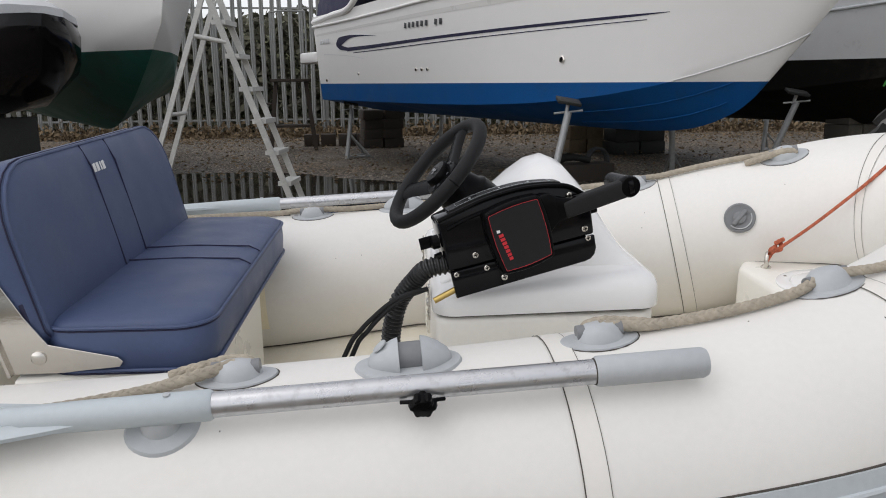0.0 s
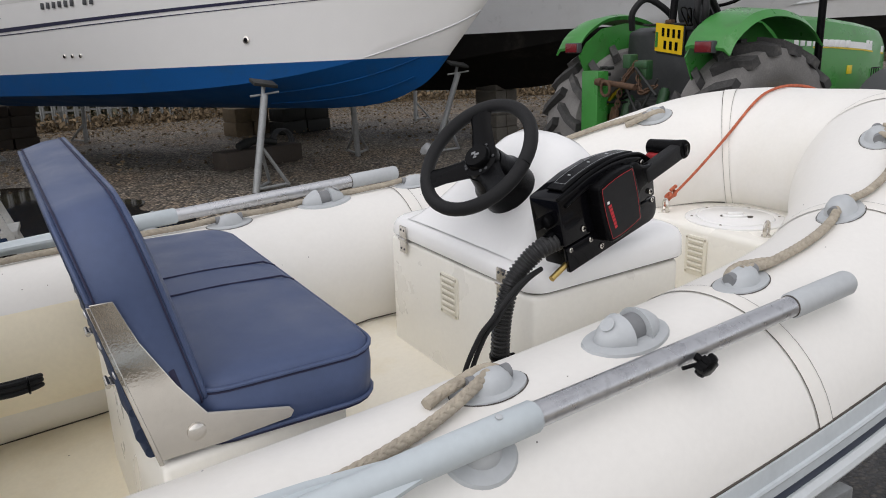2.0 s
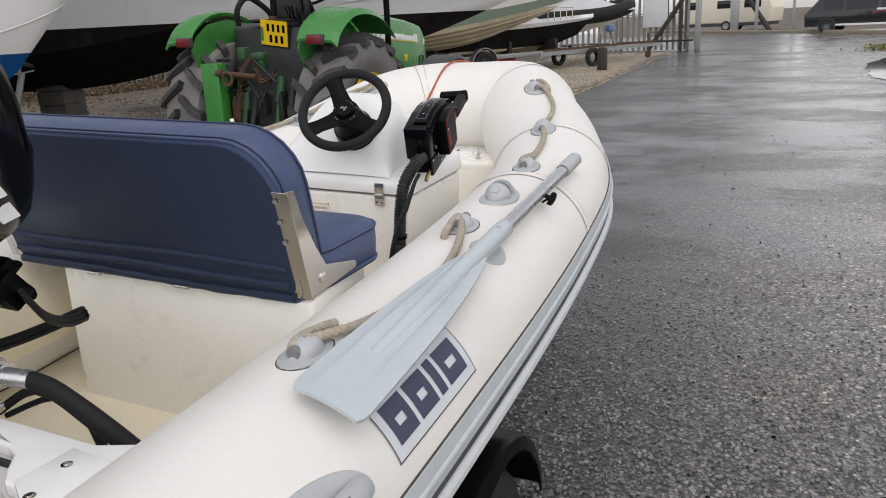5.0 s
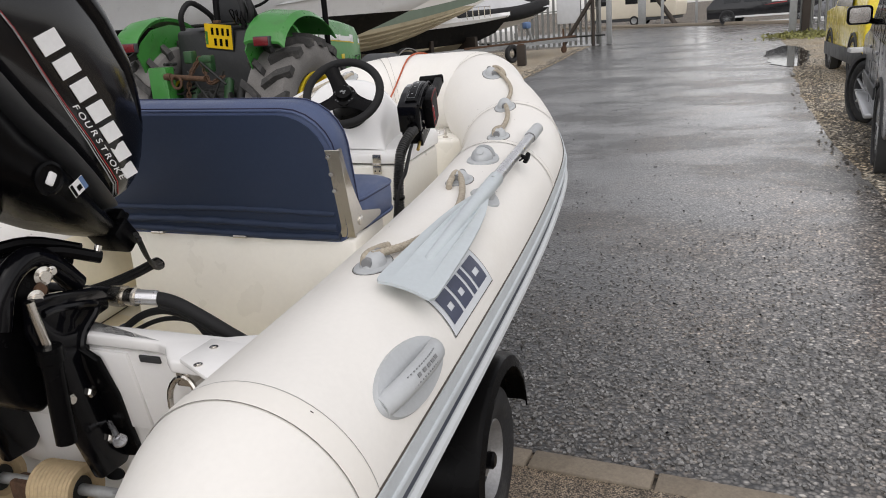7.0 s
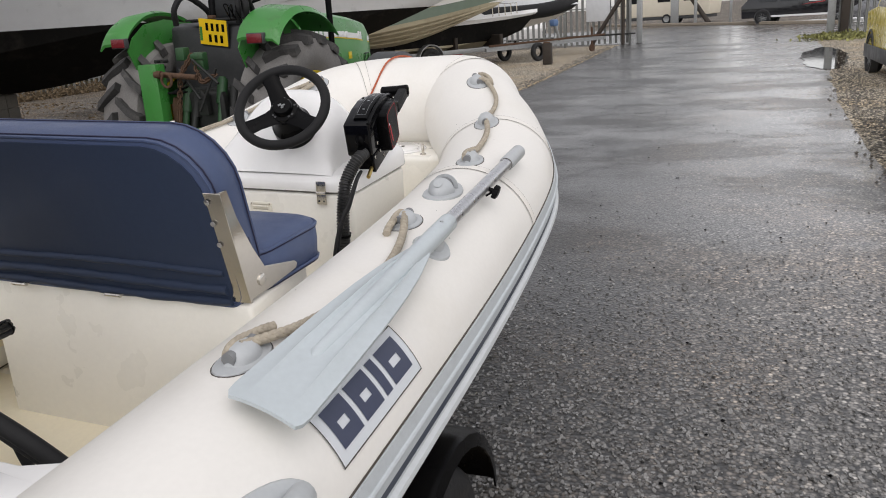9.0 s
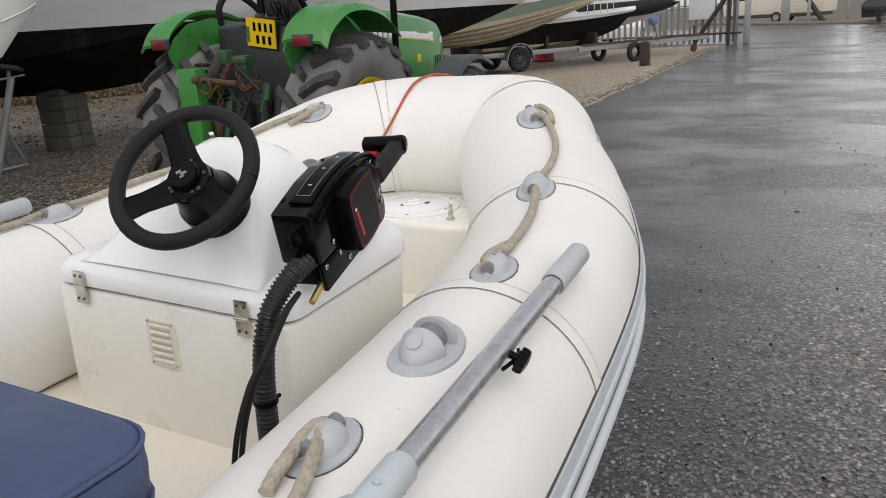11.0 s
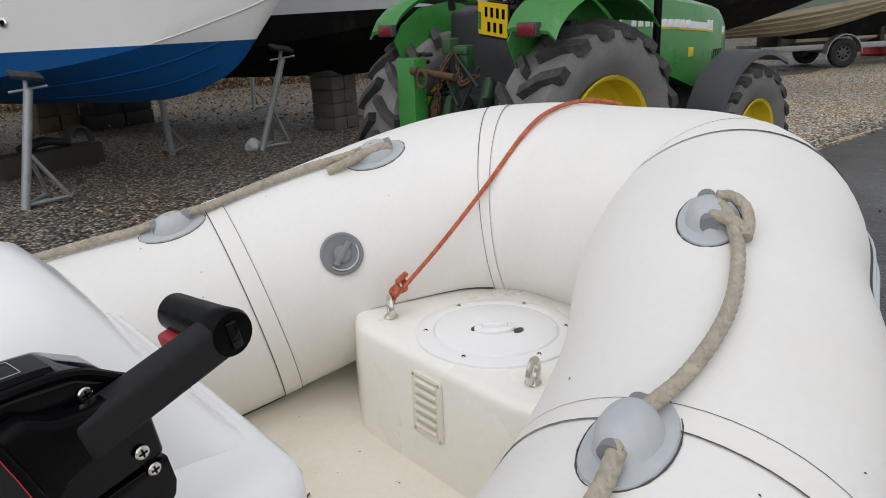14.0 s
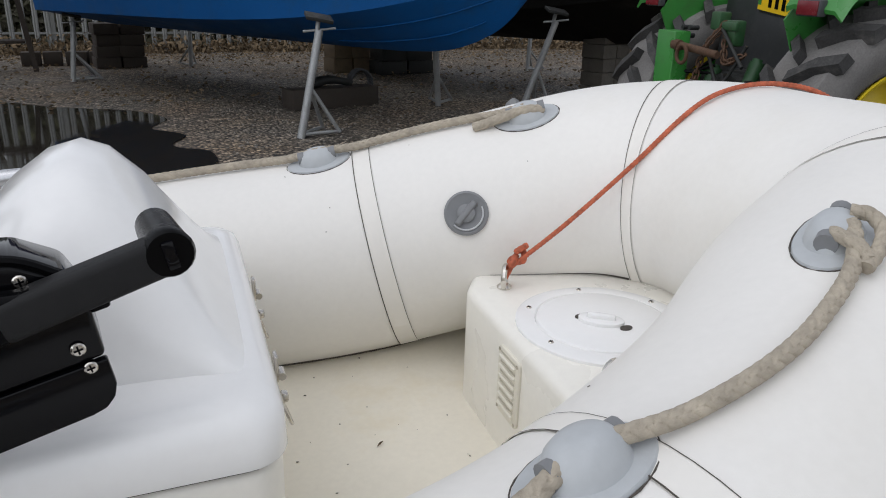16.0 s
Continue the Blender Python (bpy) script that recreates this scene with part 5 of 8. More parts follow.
def oarlock(x, far):
    """The round rowlock block on its pad, with the grey saddle that the oar snaps into."""
    s = s_at(x, far)
    m = tube_pose(s, 88, 0.0)
    rows = []
    for rx, ry, h in ((0.082, 0.052, -0.014), (0.082, 0.052, -0.001), (0.079, 0.050, 0.004), (0.050, 0.040, 0.006)):
        rows.append([m @ V((rx * math.cos(2 * math.pi * k / 32), ry * math.sin(2 * math.pi * k / 32), h - (ry * math.sin(2 * math.pi * k / 32)) ** 2 / (2 * RT))) for k in range(32)])
    pad_ = part("rowlock_pad", rings(rows), GREYPVC, boat, "pale grey oval rowlock pad")
    part("rowlock_boss", sweep([m @ V((x_, 0.0, 0.005)) for x_ in (-0.060, -0.055, -0.040, -0.022, -0.0135, -0.0130)], [0.006, 0.015, 0.026, 0.034, 0.0365, 0.030], 24), GREYPVC, pad_, "domed grey boss")
    part("rowlock_boss", sweep([m @ V((x_, 0.0, 0.005)) for x_ in (0.0200, 0.0205, 0.030, 0.046, 0.060, 0.065)], [0.030, 0.0365, 0.034, 0.026, 0.015, 0.006], 24), GREYPVC, pad_)
    part("rowlock_pin", sweep([m @ V((-0.015, 0, 0.010)), m @ V((0.022, 0, 0.010))], 0.024, 16), VALVEGREY, pad_, "dark grey pin")
    part("boss_screw", lathe([(0.012, 0), (0.012, 0.002), (0.001, 0.003)], m @ pose(-0.040, 0.0, 0.032, 0, -38, 0), 16), GREYPVC, pad_)


for far in (False, True):
    oarlock(-0.008, far)
    s = s_at(-0.352 - (0.13 if far else 0), far)
    m = tube_pose(s, 63, 0.0)
    rows = []
    for r_, h in ((0.045, -0.008), (0.045, 0.0), (0.042, 0.004), (0.024, 0.006), (0.022, 0.020), (0.017, 0.026)):
        rows.append([m @ V((r_ * 1.15 * math.cos(2 * math.pi * k / 28), r_ * math.sin(2 * math.pi * k / 28), h - (r_ * math.sin(2 * math.pi * k / 28)) ** 2 / (2 * RT))) for k in range(28)])
    part("oar_clip", rings(rows), GREYPVC, boat, "grey oar clip on a round pad")
kx = oar_at(-0.004)
knob = part("clamp_knob", lathe([(0.006, -0.002), (0.006, 0.012), (0.015, 0.014), (0.0165, 0.020), (0.014, 0.027), (0.001, 0.029)], facing(kx + V((0, -0.017, -0.004)), (0, -0.93, -0.36)), 12), BLACK, near_oar, "black lobed clamp knob")
for a in range(0, 360, 60):
    part("lobe", lathe([(0.0055, 0.013), (0.006, 0.02), (0.004, 0.026), (0.001, 0.026)], facing(kx + V((0, -0.017, -0.004)), (0, -0.93, -0.36)) @ pose(0.0135 * math.cos(radians(a)), 0.0135 * math.sin(radians(a)), 0), 8), BLACK, knob)
part("clamp_strap", sweep(smooth_line([kx + V(p) for p in ((-0.030, -0.018, -0.014), (-0.012, -0.024, -0.011), (0.0, -0.026, -0.010), (0.014, -0.024, -0.009), (0.030, -0.018, -0.010))], 4), 0.003, 6), BLACK, near_oar)


# ---- tilted outboard motor on the transom ----
TILT_UP = 54
c54, s54 = math.cos(radians(TILT_UP)), math.sin(radians(TILT_UP))
ENG = BOAT @ Matrix.Translation((-1.017, 0.05, 1.3065)) @ pose(0, 0, 0, 0, TILT_UP, 0) @ Matrix.Scale(1.065, 4)
motor = thing("outboard_motor", "black four-stroke outboard motor tilted up on the transom", "outboard motor", m=ENG)


def cowl_rows(outline_x, zlo, zhi, half):
    rows = []
    for x in outline_x:
        lo, hi, w = zlo(x), zhi(x), half(x)
        row = []
        for k in range(20):
            c, s_ = math.cos(2 * math.pi * k / 20), math.sin(2 * math.pi * k / 20)
            row.append(V((x, w * math.copysign(abs(c) ** 0.6, c), (lo + hi) / 2 + (hi - lo) / 2 * math.copysign(abs(s_) ** 0.75, s_))))
        rows.append(row)
    return rows


def curve(pairs):
    return lambda x: float(np.interp(x, [p[0] for p in pairs], [p[1] for p in pairs]))


HALFW = curve([(-0.56, 0.10), (-0.53, 0.15), (-0.42, 0.178), (-0.2, 0.178), (-0.08, 0.155), (-0.02, 0.115), (0.01, 0.05)])
TOPZ = curve([(-0.56, 0.05), (-0.53, 0.13), (-0.46, 0.180), (-0.33, 0.192), (-0.22, 0.176), (-0.10, 0.130), (-0.02, 0.070), (0.01, 0.01)])
SEAMZ = curve([(-0.56, -0.06), (-0.5, -0.11), (-0.32, -0.11), (-0.08, -0.085), (0.01, -0.05)])
XS = [-0.56, -0.545, -0.52, -0.46, -0.40, -0.33, -0.27, -0.22, -0.16, -0.10, -0.05, -0.02, 0.0, 0.01]
cowl = part("top_cowl", rings(cowl_rows(XS, SEAMZ, TOPZ, HALFW)), COWLBLACK, motor, "gloss black top cowl with white and red lettering shapes", smooth=60)
LOWZ = curve([(-0.56, -0.12), (-0.5, -0.2), (-0.30, -0.235), (-0.05, -0.16), (0.05, -0.10)])
part("lower_cowl", rings(cowl_rows([-0.55, -0.50, -0.40, -0.30, -0.2, -0.1, -0.03, 0.03, 0.045], LOWZ, lambda x: SEAMZ(min(x, 0.005)) - 0.012, lambda x: HALFW(min(x, -0.03)) * 0.93 if x < 0 else 0.085)), BLACK, motor, "black lower cowl", smooth=60)
part("cowl_seal", rings(cowl_rows(XS[1:-1], lambda x: SEAMZ(x) - 0.014, lambda x: SEAMZ(x) + 0.008, lambda x: HALFW(x) * 0.985)), GREYPLASTIC, motor)


def side_pose(x, z, turn=0.0):
    """On the near side of the cowl."""
    lo, hi = SEAMZ(x), TOPZ(x)
    q = max(-1, min(1, (z - (lo + hi) / 2) / ((hi - lo) / 2)))
    s_ = math.copysign(abs(q) ** (1 / 0.75), q)
    y = HALFW(x) * math.sqrt(max(0.0, 1 - s_ * s_)) ** 0.6
    e = 0.01
    q2 = max(-1, min(1, (z + e - (lo + hi) / 2) / ((hi - lo) / 2)))
    s2 = math.copysign(abs(q2) ** (1 / 0.75), q2)
    y2 = HALFW(x) * math.sqrt(max(0.0, 1 - s2 * s2)) ** 0.6
    return facing((x, -y - 0.001, z), (0, -1, max(-0.8, min(0.9, (y - y2) / e))), (0, 0, 1)) @ pose(0, 0, 0, 0, 0, turn)


ridge_x = [-0.50 + 0.045 * q for q in range(10)]
part("cowl_ridge", sweep([side_pose(x, TOPZ(x) - 0.052) @ V((0, 0, -0.016)) for x in ridge_x], [0.020, 0.028, 0.031, 0.031, 0.030, 0.028, 0.026, 0.023, 0.019, 0.012], 14), BLACKGLOSS, cowl, "raised gloss black crest of the cowl", smooth=60)
for k in range(7):
    x = -0.374 + 0.0506 * k
    z = -0.002 - 0.0024 * k
    m = side_pose(x, z, -6)
    hgt, wd = 0.046 - 0.0028 * k, 0.040
    wd = wd if k != 6 else 0.034
    part("brand_bar", prism([(-wd / 2 - 0.004, -hgt / 2), (wd / 2 - 0.008, -hgt / 2), (wd / 2, hgt / 2), (-wd / 2 + 0.004, hgt / 2)], 0.002, m), WHITEINK, cowl, "bold white block shape")
def glyph(ch, size):
    """One letter of the built-in font as a thin mesh, centred."""
    cu_ = bpy.data.curves.new("glyph", "FONT")
    cu_.body, cu_.size, cu_.extrude, cu_.shear = ch, size, 0.0006, 0.2
    cu_.align_x, cu_.align_y = "CENTER", "CENTER"
    ob = bpy.data.objects.new("glyph", cu_)
    scene.collection.objects.link(ob)
    me = bpy.data.meshes.new_from_object(ob.evaluated_get(bpy.context.evaluated_depsgraph_get()))
    bpy.data.objects.remove(ob)
    bm = bmesh.new()
    bm.from_mesh(me)
    bpy.data.meshes.remove(me)
    return bm


def print_line(x):
    return -0.030 - 0.030 * (x + 0.46) - 0.26 * (x + 0.46) * (-0.03 - x)


for k, ch in enumerate("FOURSTROKE"):
    x = -0.262 + 0.0205 * k
    m = side_pose(x, print_line(x) + 0.0110 - 0.0003 * k, -6)
    part("letter", moved(glyph(ch, 0.018), m @ Matrix.Diagonal((1.25, 0.85, 1, 1))), WHITEINK, cowl)
for off, material, th in ((0.0, REDINK, 0.0022), (-0.004, WHITEINK, 0.0014), (-0.009, GREYPVC, 0.0030)):
    xs_ = [-0.47 + 0.040 * k for k in range(12)]
    line = [side_pose(x, print_line(x) + off * (0.3 + 1.4 * max(0, x + 0.42))) @ V((0, 0, 0.0005)) for x in xs_]
    part("stripe", sweep(line, [th * (0.35 + 1.5 * max(0, x + 0.42)) for x in xs_], 5, flat=0.5), material, cowl)
m = facing((-0.223, -0.164, -0.172), (0, -1, -0.1))
part("flush_port", lathe([(0.030, 0), (0.030, 0.004), (0.025, 0.006), (0.022, 0.002), (0.001, 0.002)], m, 24), BLACK, motor, "round flushing port")
part("port_cap", join(box(0, 0, 0.006, 0.016, 0.024, 0.006, 0.003, m=m @ pose(0, 0, 0, 0, 0, 20))), WHITEINK, motor)
m = facing((-0.163, -0.163, -0.138), (0, -1, -0.12))
st = part("notice_sticker", box(0, 0, 0.001, 0.026, 0.034, 0.001, m=m @ pose(0, 0, 0, 0, 0, -8)), WHITEINK, motor, "small white notice sticker")
part("sticker_bar", box(0, 0.012, 0.002, 0.026, 0.009, 0.0006, m=m @ pose(0, 0, 0, 0, 0, -8)), BLUEPAINT, st)
part("sticker_bar", box(0, -0.013, 0.002, 0.024, 0.006, 0.0006, m=m @ pose(0, 0, 0, 0, 0, -8)), BLACK, st)
part("sticker_bar", box(0.002, 0.0, 0.002, 0.010, 0.010, 0.0006, m=m @ pose(0, 0, 0, 0, 0, -8)), BLACK, st)
part("cowl_latch", join(box(0.035, -0.06, -0.055, 0.03, 0.05, 0.03, 0.006), box(0.052, -0.06, -0.05, 0.012, 0.03, 0.04, 0.004), box(0.060, -0.055, -0.082, 0.066, 0.085, 0.050, 0.008), box(0.092, -0.075, -0.070, 0.020, 0.022, 0.034, 0.005), rod((0.094, -0.03, -0.075), (0.094, -0.095, -0.068), 0.008)), BLACK, motor)
part("leg", rings([[V((x, y, z)) for x, y in ((-0.40, 0), (-0.36, -0.06), (-0.22, -0.07), (-0.14, 0), (-0.22, 0.07), (-0.36, 0.06))] for z in (-0.18, -0.45)]), BLACK, motor, "black drive leg")
part("lower_leg", rings([[V((-0.27 + q * x, q * y, z)) for x, y in ((-0.12, 0), (-0.07, -0.035), (0.05, -0.03), (0.10, 0), (0.05, 0.03), (-0.07, 0.035))] for z, q in ((-0.44, 1.0), (-0.70, 0.8), (-0.86, 0.6))]), BLACKGLOSS, motor)
part("cavitation_plate", prism([(-0.50, -0.06), (-0.40, -0.09), (-0.20, -0.05), (-0.12, 0), (-0.20, 0.05), (-0.40, 0.09), (-0.50, 0.06)], 0.01, pose(0, 0, -0.70), 0.003), BLACKGLOSS, motor)
part("gearcase", sweep([V((x, 0, -0.84)) for x in (-0.08, -0.12, -0.24, -0.40, -0.46)], [0.01, 0.035, 0.048, 0.045, 0.04], 18), BLACKGLOSS, motor)
for a in (0, 120, 240):
    m = Matrix.Translation((-0.47, 0, -0.84)) @ pose(0, 0, 0, a, 0, 0)
    part("propeller_blade", rings([[m @ V((0.03 * math.sin(0.9) * q, w * q, r)) for q in (-1, -0.5, 0.5, 1)] + [m @ V((0.03 * math.sin(0.9) * q + 0.004, w * q, r)) for q in (1, 0.5, -0.5, -1)] for r, w in ((0.035, 0.03), (0.07, 0.05), (0.10, 0.045), (0.118, 0.02))]), BLACKGLOSS, motor)

clamp = thing("motor_bracket", "black cast clamp bracket bolted over the transom top", "bracket", m=BOAT)
side = [(-1.355, 1.165), (-1.30, 1.158), (-1.185, 1.130), (-1.160, 1.105), (-1.165, 1.075), (-1.205, 1.070), (-1.236, 1.045), (-1.238, 0.99), (-1.205, 0.86), (-1.170, 0.745), (-1.20, 0.715), (-1.275, 0.72), (-1.315, 0.85), (-1.335, 1.0), (-1.365, 1.10)]
CY = 0.07
for sy in (-1, 1):
    y = CY + sy * 0.13
    pl = part("clamp_plate", prism(side, 0.026, Matrix.Translation((0, y, 0)) @ pose(0, 0, 0, 90, 0, 0), 0.006, 2), BLACKGLOSS, clamp, "black cast clamp plate")
    fl = prism([(-0.045, -0.165), (0.030, -0.150), (0.036, 0.02), (0.026, 0.12), (-0.012, 0.15), (-0.045, 0.12)], 0.016, facing((-1.228, y + sy * 0.022, 0.885), (-0.97, 0, -0.24)), 0.004)
    part("back_flange", fl, BLACK, pl)
    rib_ = sweep(smooth_line([V((x, y + sy * 0.014, z)) for x, z in ((-1.335, 1.13), (-1.30, 1.128), (-1.215, 1.105), (-1.205, 1.085), (-1.25, 1.05), (-1.262, 1.0), (-1.248, 0.93))], 4), 0.008, 8)
    part("cast_rib", rib_, BLACKGLOSS, pl)
    for x, z in ((-1.262, 0.925), (-1.315, 0.935), (-1.235, 0.80)):
        part("bolt", lathe([(0.013, 0), (0.013, 0.005), (0.009, 0.009), (0.001, 0.009)], facing((x, y + sy * 0.013, z), (0, sy, 0)), 6), STEEL, pl)
    part("clamp_screw", rod((-1.170, y, 1.01), (-1.12, y, 1.01), 0.009), STEEL, pl)
part("wing_bolt", join(rod((-1.23, CY - 0.145, 0.835), (-1.255, CY - 0.185, 0.815), 0.006), lathe([(0.001, -0.004), (0.015, -0.003), (0.016, 0), (0.015, 0.003), (0.001, 0.004)], facing((-1.257, CY - 0.190, 0.812), (-0.5, -0.2, 0.8)), 16)), ALU, clamp, "steel thumb bolt")
part("swivel_housing", prism([(-1.41, 1.19), (-1.29, 1.235), (-1.245, 1.16), (-1.27, 1.02), (-1.275, 0.93), (-1.33, 0.90), (-1.385, 0.95), (-1.425, 1.05)], 0.175, Matrix.Translation((0, CY, 0)) @ pose(0, 0, 0, 90, 0, 0), 0.02, 3), BLACK, clamp, "black swivel housing")
part("arched_cover", sweep(smooth_line([V((-1.40, CY - 0.10, 1.12)), V((-1.37, CY - 0.105, 1.20)), V((-1.31, CY - 0.105, 1.232)), V((-1.25, CY - 0.10, 1.20)), V((-1.20, CY - 0.10, 1.14))], 5), 0.024, 12), BLACKGLOSS, clamp)
part("tilt_tube", rod((-1.140, CY - 0.15, 1.094), (-1.128, CY + 0.20, 1.090), 0.017), BLACK, clamp)
part("tube_nut", sweep([V((-1.140 - 0.0012 * k, CY - 0.135 - q, 1.094)) for k, q in ((0, 0), (0, 0.001), (1, 0.030), (1, 0.031))], [0.016, 0.025, 0.025, 0.016], 6), STEEL, clamp, "stainless tilt tube nut")
part("cable_fitting", sweep([V((-1.142 - 0.09 * q, CY - 0.166 - q, 1.094 + 0.08 * q)) for q in (0, 0.012, 0.013, 0.034, 0.035, 0.072)], [0.013, 0.013, 0.020, 0.020, 0.0135, 0.0135], 16), STEEL, clamp)
ramp_ = ((-1.360, CY - 0.145, 1.165), (-1.345, CY - 0.150, 1.055), (-1.350, CY - 0.150, 0.86))
part("tilt_ram", rod(ramp_[0], ramp_[1], 0.009), STEEL, clamp, "bright steel tilt ram rod")
part("ram_cylinder", join(rod(ramp_[1], ramp_[2], 0.021), rod(V(ramp_[1]) + V((0, 0, 0.012)), V(ramp_[1]) - V((0, 0, 0.02)), 0.025)), BLACK, clamp, "black tilt ram cylinder")
part("drain_tab", prism(ellipse_ring(0, 0, 0.026, 0.014, 16), 0.006, facing((-1.22, CY - 0.12, 0.695), (-0.8, 0, 0.6))), BLACK, clamp)
for x, z, r in ((-1.302, 1.196, 0.019), (-1.330, 1.160, 0.017), (-1.281, 1.199, 0.010)):
    part("washer_bolt", lathe([(r, 0), (r, 0.003), (r * 0.55, 0.005), (r * 0.55, 0.012), (0.001, 0.012)], facing((x, CY - 0.128, z), (-0.3, -1, 0)), 16), STEEL, clamp, "bright washer and bolt")
part("red_plug", lathe([(0.013, 0), (0.012, 0.006), (0.001, 0.007)], facing((-1.316, CY - 0.128, 1.172), (-0.3, -1, 0)), 14), RUST, clamp)
for y0, z0 in ((0.02, 1.235), (-0.03, 1.220), (0.05, 1.205)):
    part("linkage_arm", sweep(smooth_line([V((-1.32, y0 + 0.06, z0)), V((-1.24, y0 + 0.01, z0 + 0.005)), V((-1.165, y0 - 0.045, z0 - 0.03))], 4), 0.013, 8), BLACK, clamp)
part("arm_pin", rod((-1.172, -0.065, 1.185), (-1.160, -0.07, 1.215), 0.008), STEEL, clamp)
part("link_rod", rod((-1.25, CY - 0.08, 1.20), (-1.12, CY - 0.05, 1.07), 0.009), STEEL, clamp, "bright steering link rod")

loom = thing("engine_cables", "black steering hose and fuel lines looping from motor to cockpit", "cable", m=BOAT)
for pts, r in ((((-1.152, -0.180, 1.103), (-1.142, -0.225, 1.090), (-1.133, -0.285, 1.056), (-1.128, -0.345, 1.021), (-1.135, -0.405, 1.000), (-1.14, -0.46, 0.985)), 0.0145), (((-1.15, -0.19, 1.085), (-1.142, -0.235, 1.072), (-1.135, -0.29, 1.036), (-1.13, -0.35, 1.001), (-1.135, -0.42, 0.975)), 0.008), (((-1.125, -0.05, 1.00), (-1.10, -0.10, 1.035), (-1.09, -0.16, 1.045), (-1.10, -0.235, 1.030), (-1.115, -0.285, 0.985), (-1.11, -0.31, 0.90)), 0.0085), (((-1.12, -0.06, 0.99), (-1.08, -0.12, 1.015), (-1.07, -0.19, 1.018), (-1.08, -0.26, 0.995), (-1.09, -0.32, 0.94)), 0.0055)):
    part("hose", sweep(smooth_line([V(p) for p in pts], 8), r, 12), BLACKSOFT, loom)
part("hose_joint", sweep([V(p) for p in ((-1.166, -0.150, 1.107), (-1.150, -0.190, 1.101))], 0.0160, 14), ALU, loom, "silver hose crimp")
for dz, dy in ((0, 0), (0.006, 0.005), (-0.008, -0.004)):
    loop = [V(p) + V((0, dy, dz)) for p in ((-1.06, -0.085, 1.205), (-1.00, -0.05, 1.135), (-0.93, -0.005, 1.090), (-0.87, 0.030, 1.068), (-0.830, 0.060, 1.058), (-0.812, 0.080, 1.054), (-0.820, 0.095, 1.048), (-0.88, 0.110, 1.040), (-1.00, 0.10, 1.050), (-1.20, 0.06, 1.09))]
    part("looped_cable", sweep(smooth_line(loop, 8), 0.0048, 8), BLACKSOFT, loom)
part("cable_tie", sweep([V((-0.832, 0.064 + 0.017 * math.cos(radians(a)), 1.055 + 0.014 * math.sin(radians(a)))) for a in range(0, 361, 30)], 0.0022, 6, cap=False), BLACK, loom)

# ---- the road trailer under the boat ----
trailer = thing("boat_trailer", "galvanised boat trailer with black mudguards under the boat", "trailer")


def tyre(r, w, rim, m, parent, name="tyre", material=None, seg=40):
    prof = [(rim, -w * 0.36), (rim + (r - rim) * 0.3, -w * 0.48), (rim + (r - rim) * 0.7, -w * 0.5), (r - 0.012, -w * 0.42), (r, -w * 0.3), (r, 0), (r, w * 0.3), (r - 0.012, w * 0.42), (rim + (r - rim) * 0.7, w * 0.5), (rim + (r - rim) * 0.3, w * 0.48), (rim, w * 0.36)]
    return part(name, lathe(prof, m, seg, cap=False), material or TYRE, parent, smooth=50)


for sy in (-1, 1):
    m = facing((-0.34, sy * 0.605, 0.243), (0, sy, 0))
    w_ = tyre(0.245, 0.145, 0.132, m, trailer)
    part("rim", lathe([(0.134, -0.05), (0.136, 0.05), (0.128, 0.055), (0.120, 0.045), (0.100, 0.012), (0.055, 0.020), (0.050, 0.035), (0.001, 0.036)], m, 32, cap=False), RIMGREY, trailer, "dull grey pressed wheel rim")
    for a in range(45, 405, 60):
        part("rim_slot", prism(rounded(0.030, 0.014, 0.006), 0.004, m @ pose(0.085 * math.cos(radians(a)), 0.085 * math.sin(radians(a)), 0.0185, 0, 0, a + 90)), BLACK, trailer)
    for a in range(0, 360, 90):
        part("wheel_nut", lathe([(0.010, 0), (0.010, 0.014), (0.001, 0.016)], m @ pose(0.05 * math.cos(radians(a)), 0.05 * math.sin(radians(a)), 0.018), 6), STEEL, trailer)
    part("hub_cap", lathe([(0.028, 0.03), (0.028, 0.055), (0.02, 0.062), (0.001, 0.064)], m, 20), BLACK, trailer)
    rows = []
    for k in range(15):
        a = radians(5 + 183 * k / 14)
        cx, cz_ = math.cos(a), math.sin(a)
        rows.append([V((-0.34 + (0.328 + q) * cx, sy * (0.605 + y), 0.262 + (0.322 + q) * cz_)) for y, q in ((-0.10, 0.0), (-0.10, 0.008), (0.085, 0.010), (0.100, 0.0), (0.108, -0.035), (0.102, -0.035), (0.094, -0.006), (0.08, 0.0))])
    part("mudguard", rings(rows), BLACK, trailer, "black plastic mudguard")
    part("mudguard_stay", sweep([V((-0.34, sy * 0.50, 0.57)), V((-0.34, sy * 0.42, 0.40))], 0.012, 8), GALV, trailer)
    part("side_rail", box(-0.15, sy * 0.40, 0.40, 2.3, 0.04, 0.06, 0.004), GALV, trailer)
    part("bunk", box(-0.7, sy * 0.30, 0.53, 1.0, 0.07, 0.05, 0.008), WOOD, trailer)
    for x in (-1.1, -0.3):
        part("bunk_post", box(x, sy * 0.34, 0.46, 0.04, 0.04, 0.14, 0.003), GALV, trailer)
part("axle", rod((-0.34, -0.55, 0.243), (-0.34, 0.55, 0.243), 0.025), GALV, trailer)
part("drawbar", box(1.6, 0, 0.40, 1.9, 0.06, 0.06, 0.004), GALV, trailer)
for x in (-1.25, 0.95):
    part("cross_member", box(x, 0, 0.40, 0.05, 0.80, 0.05, 0.004), GALV, trailer)
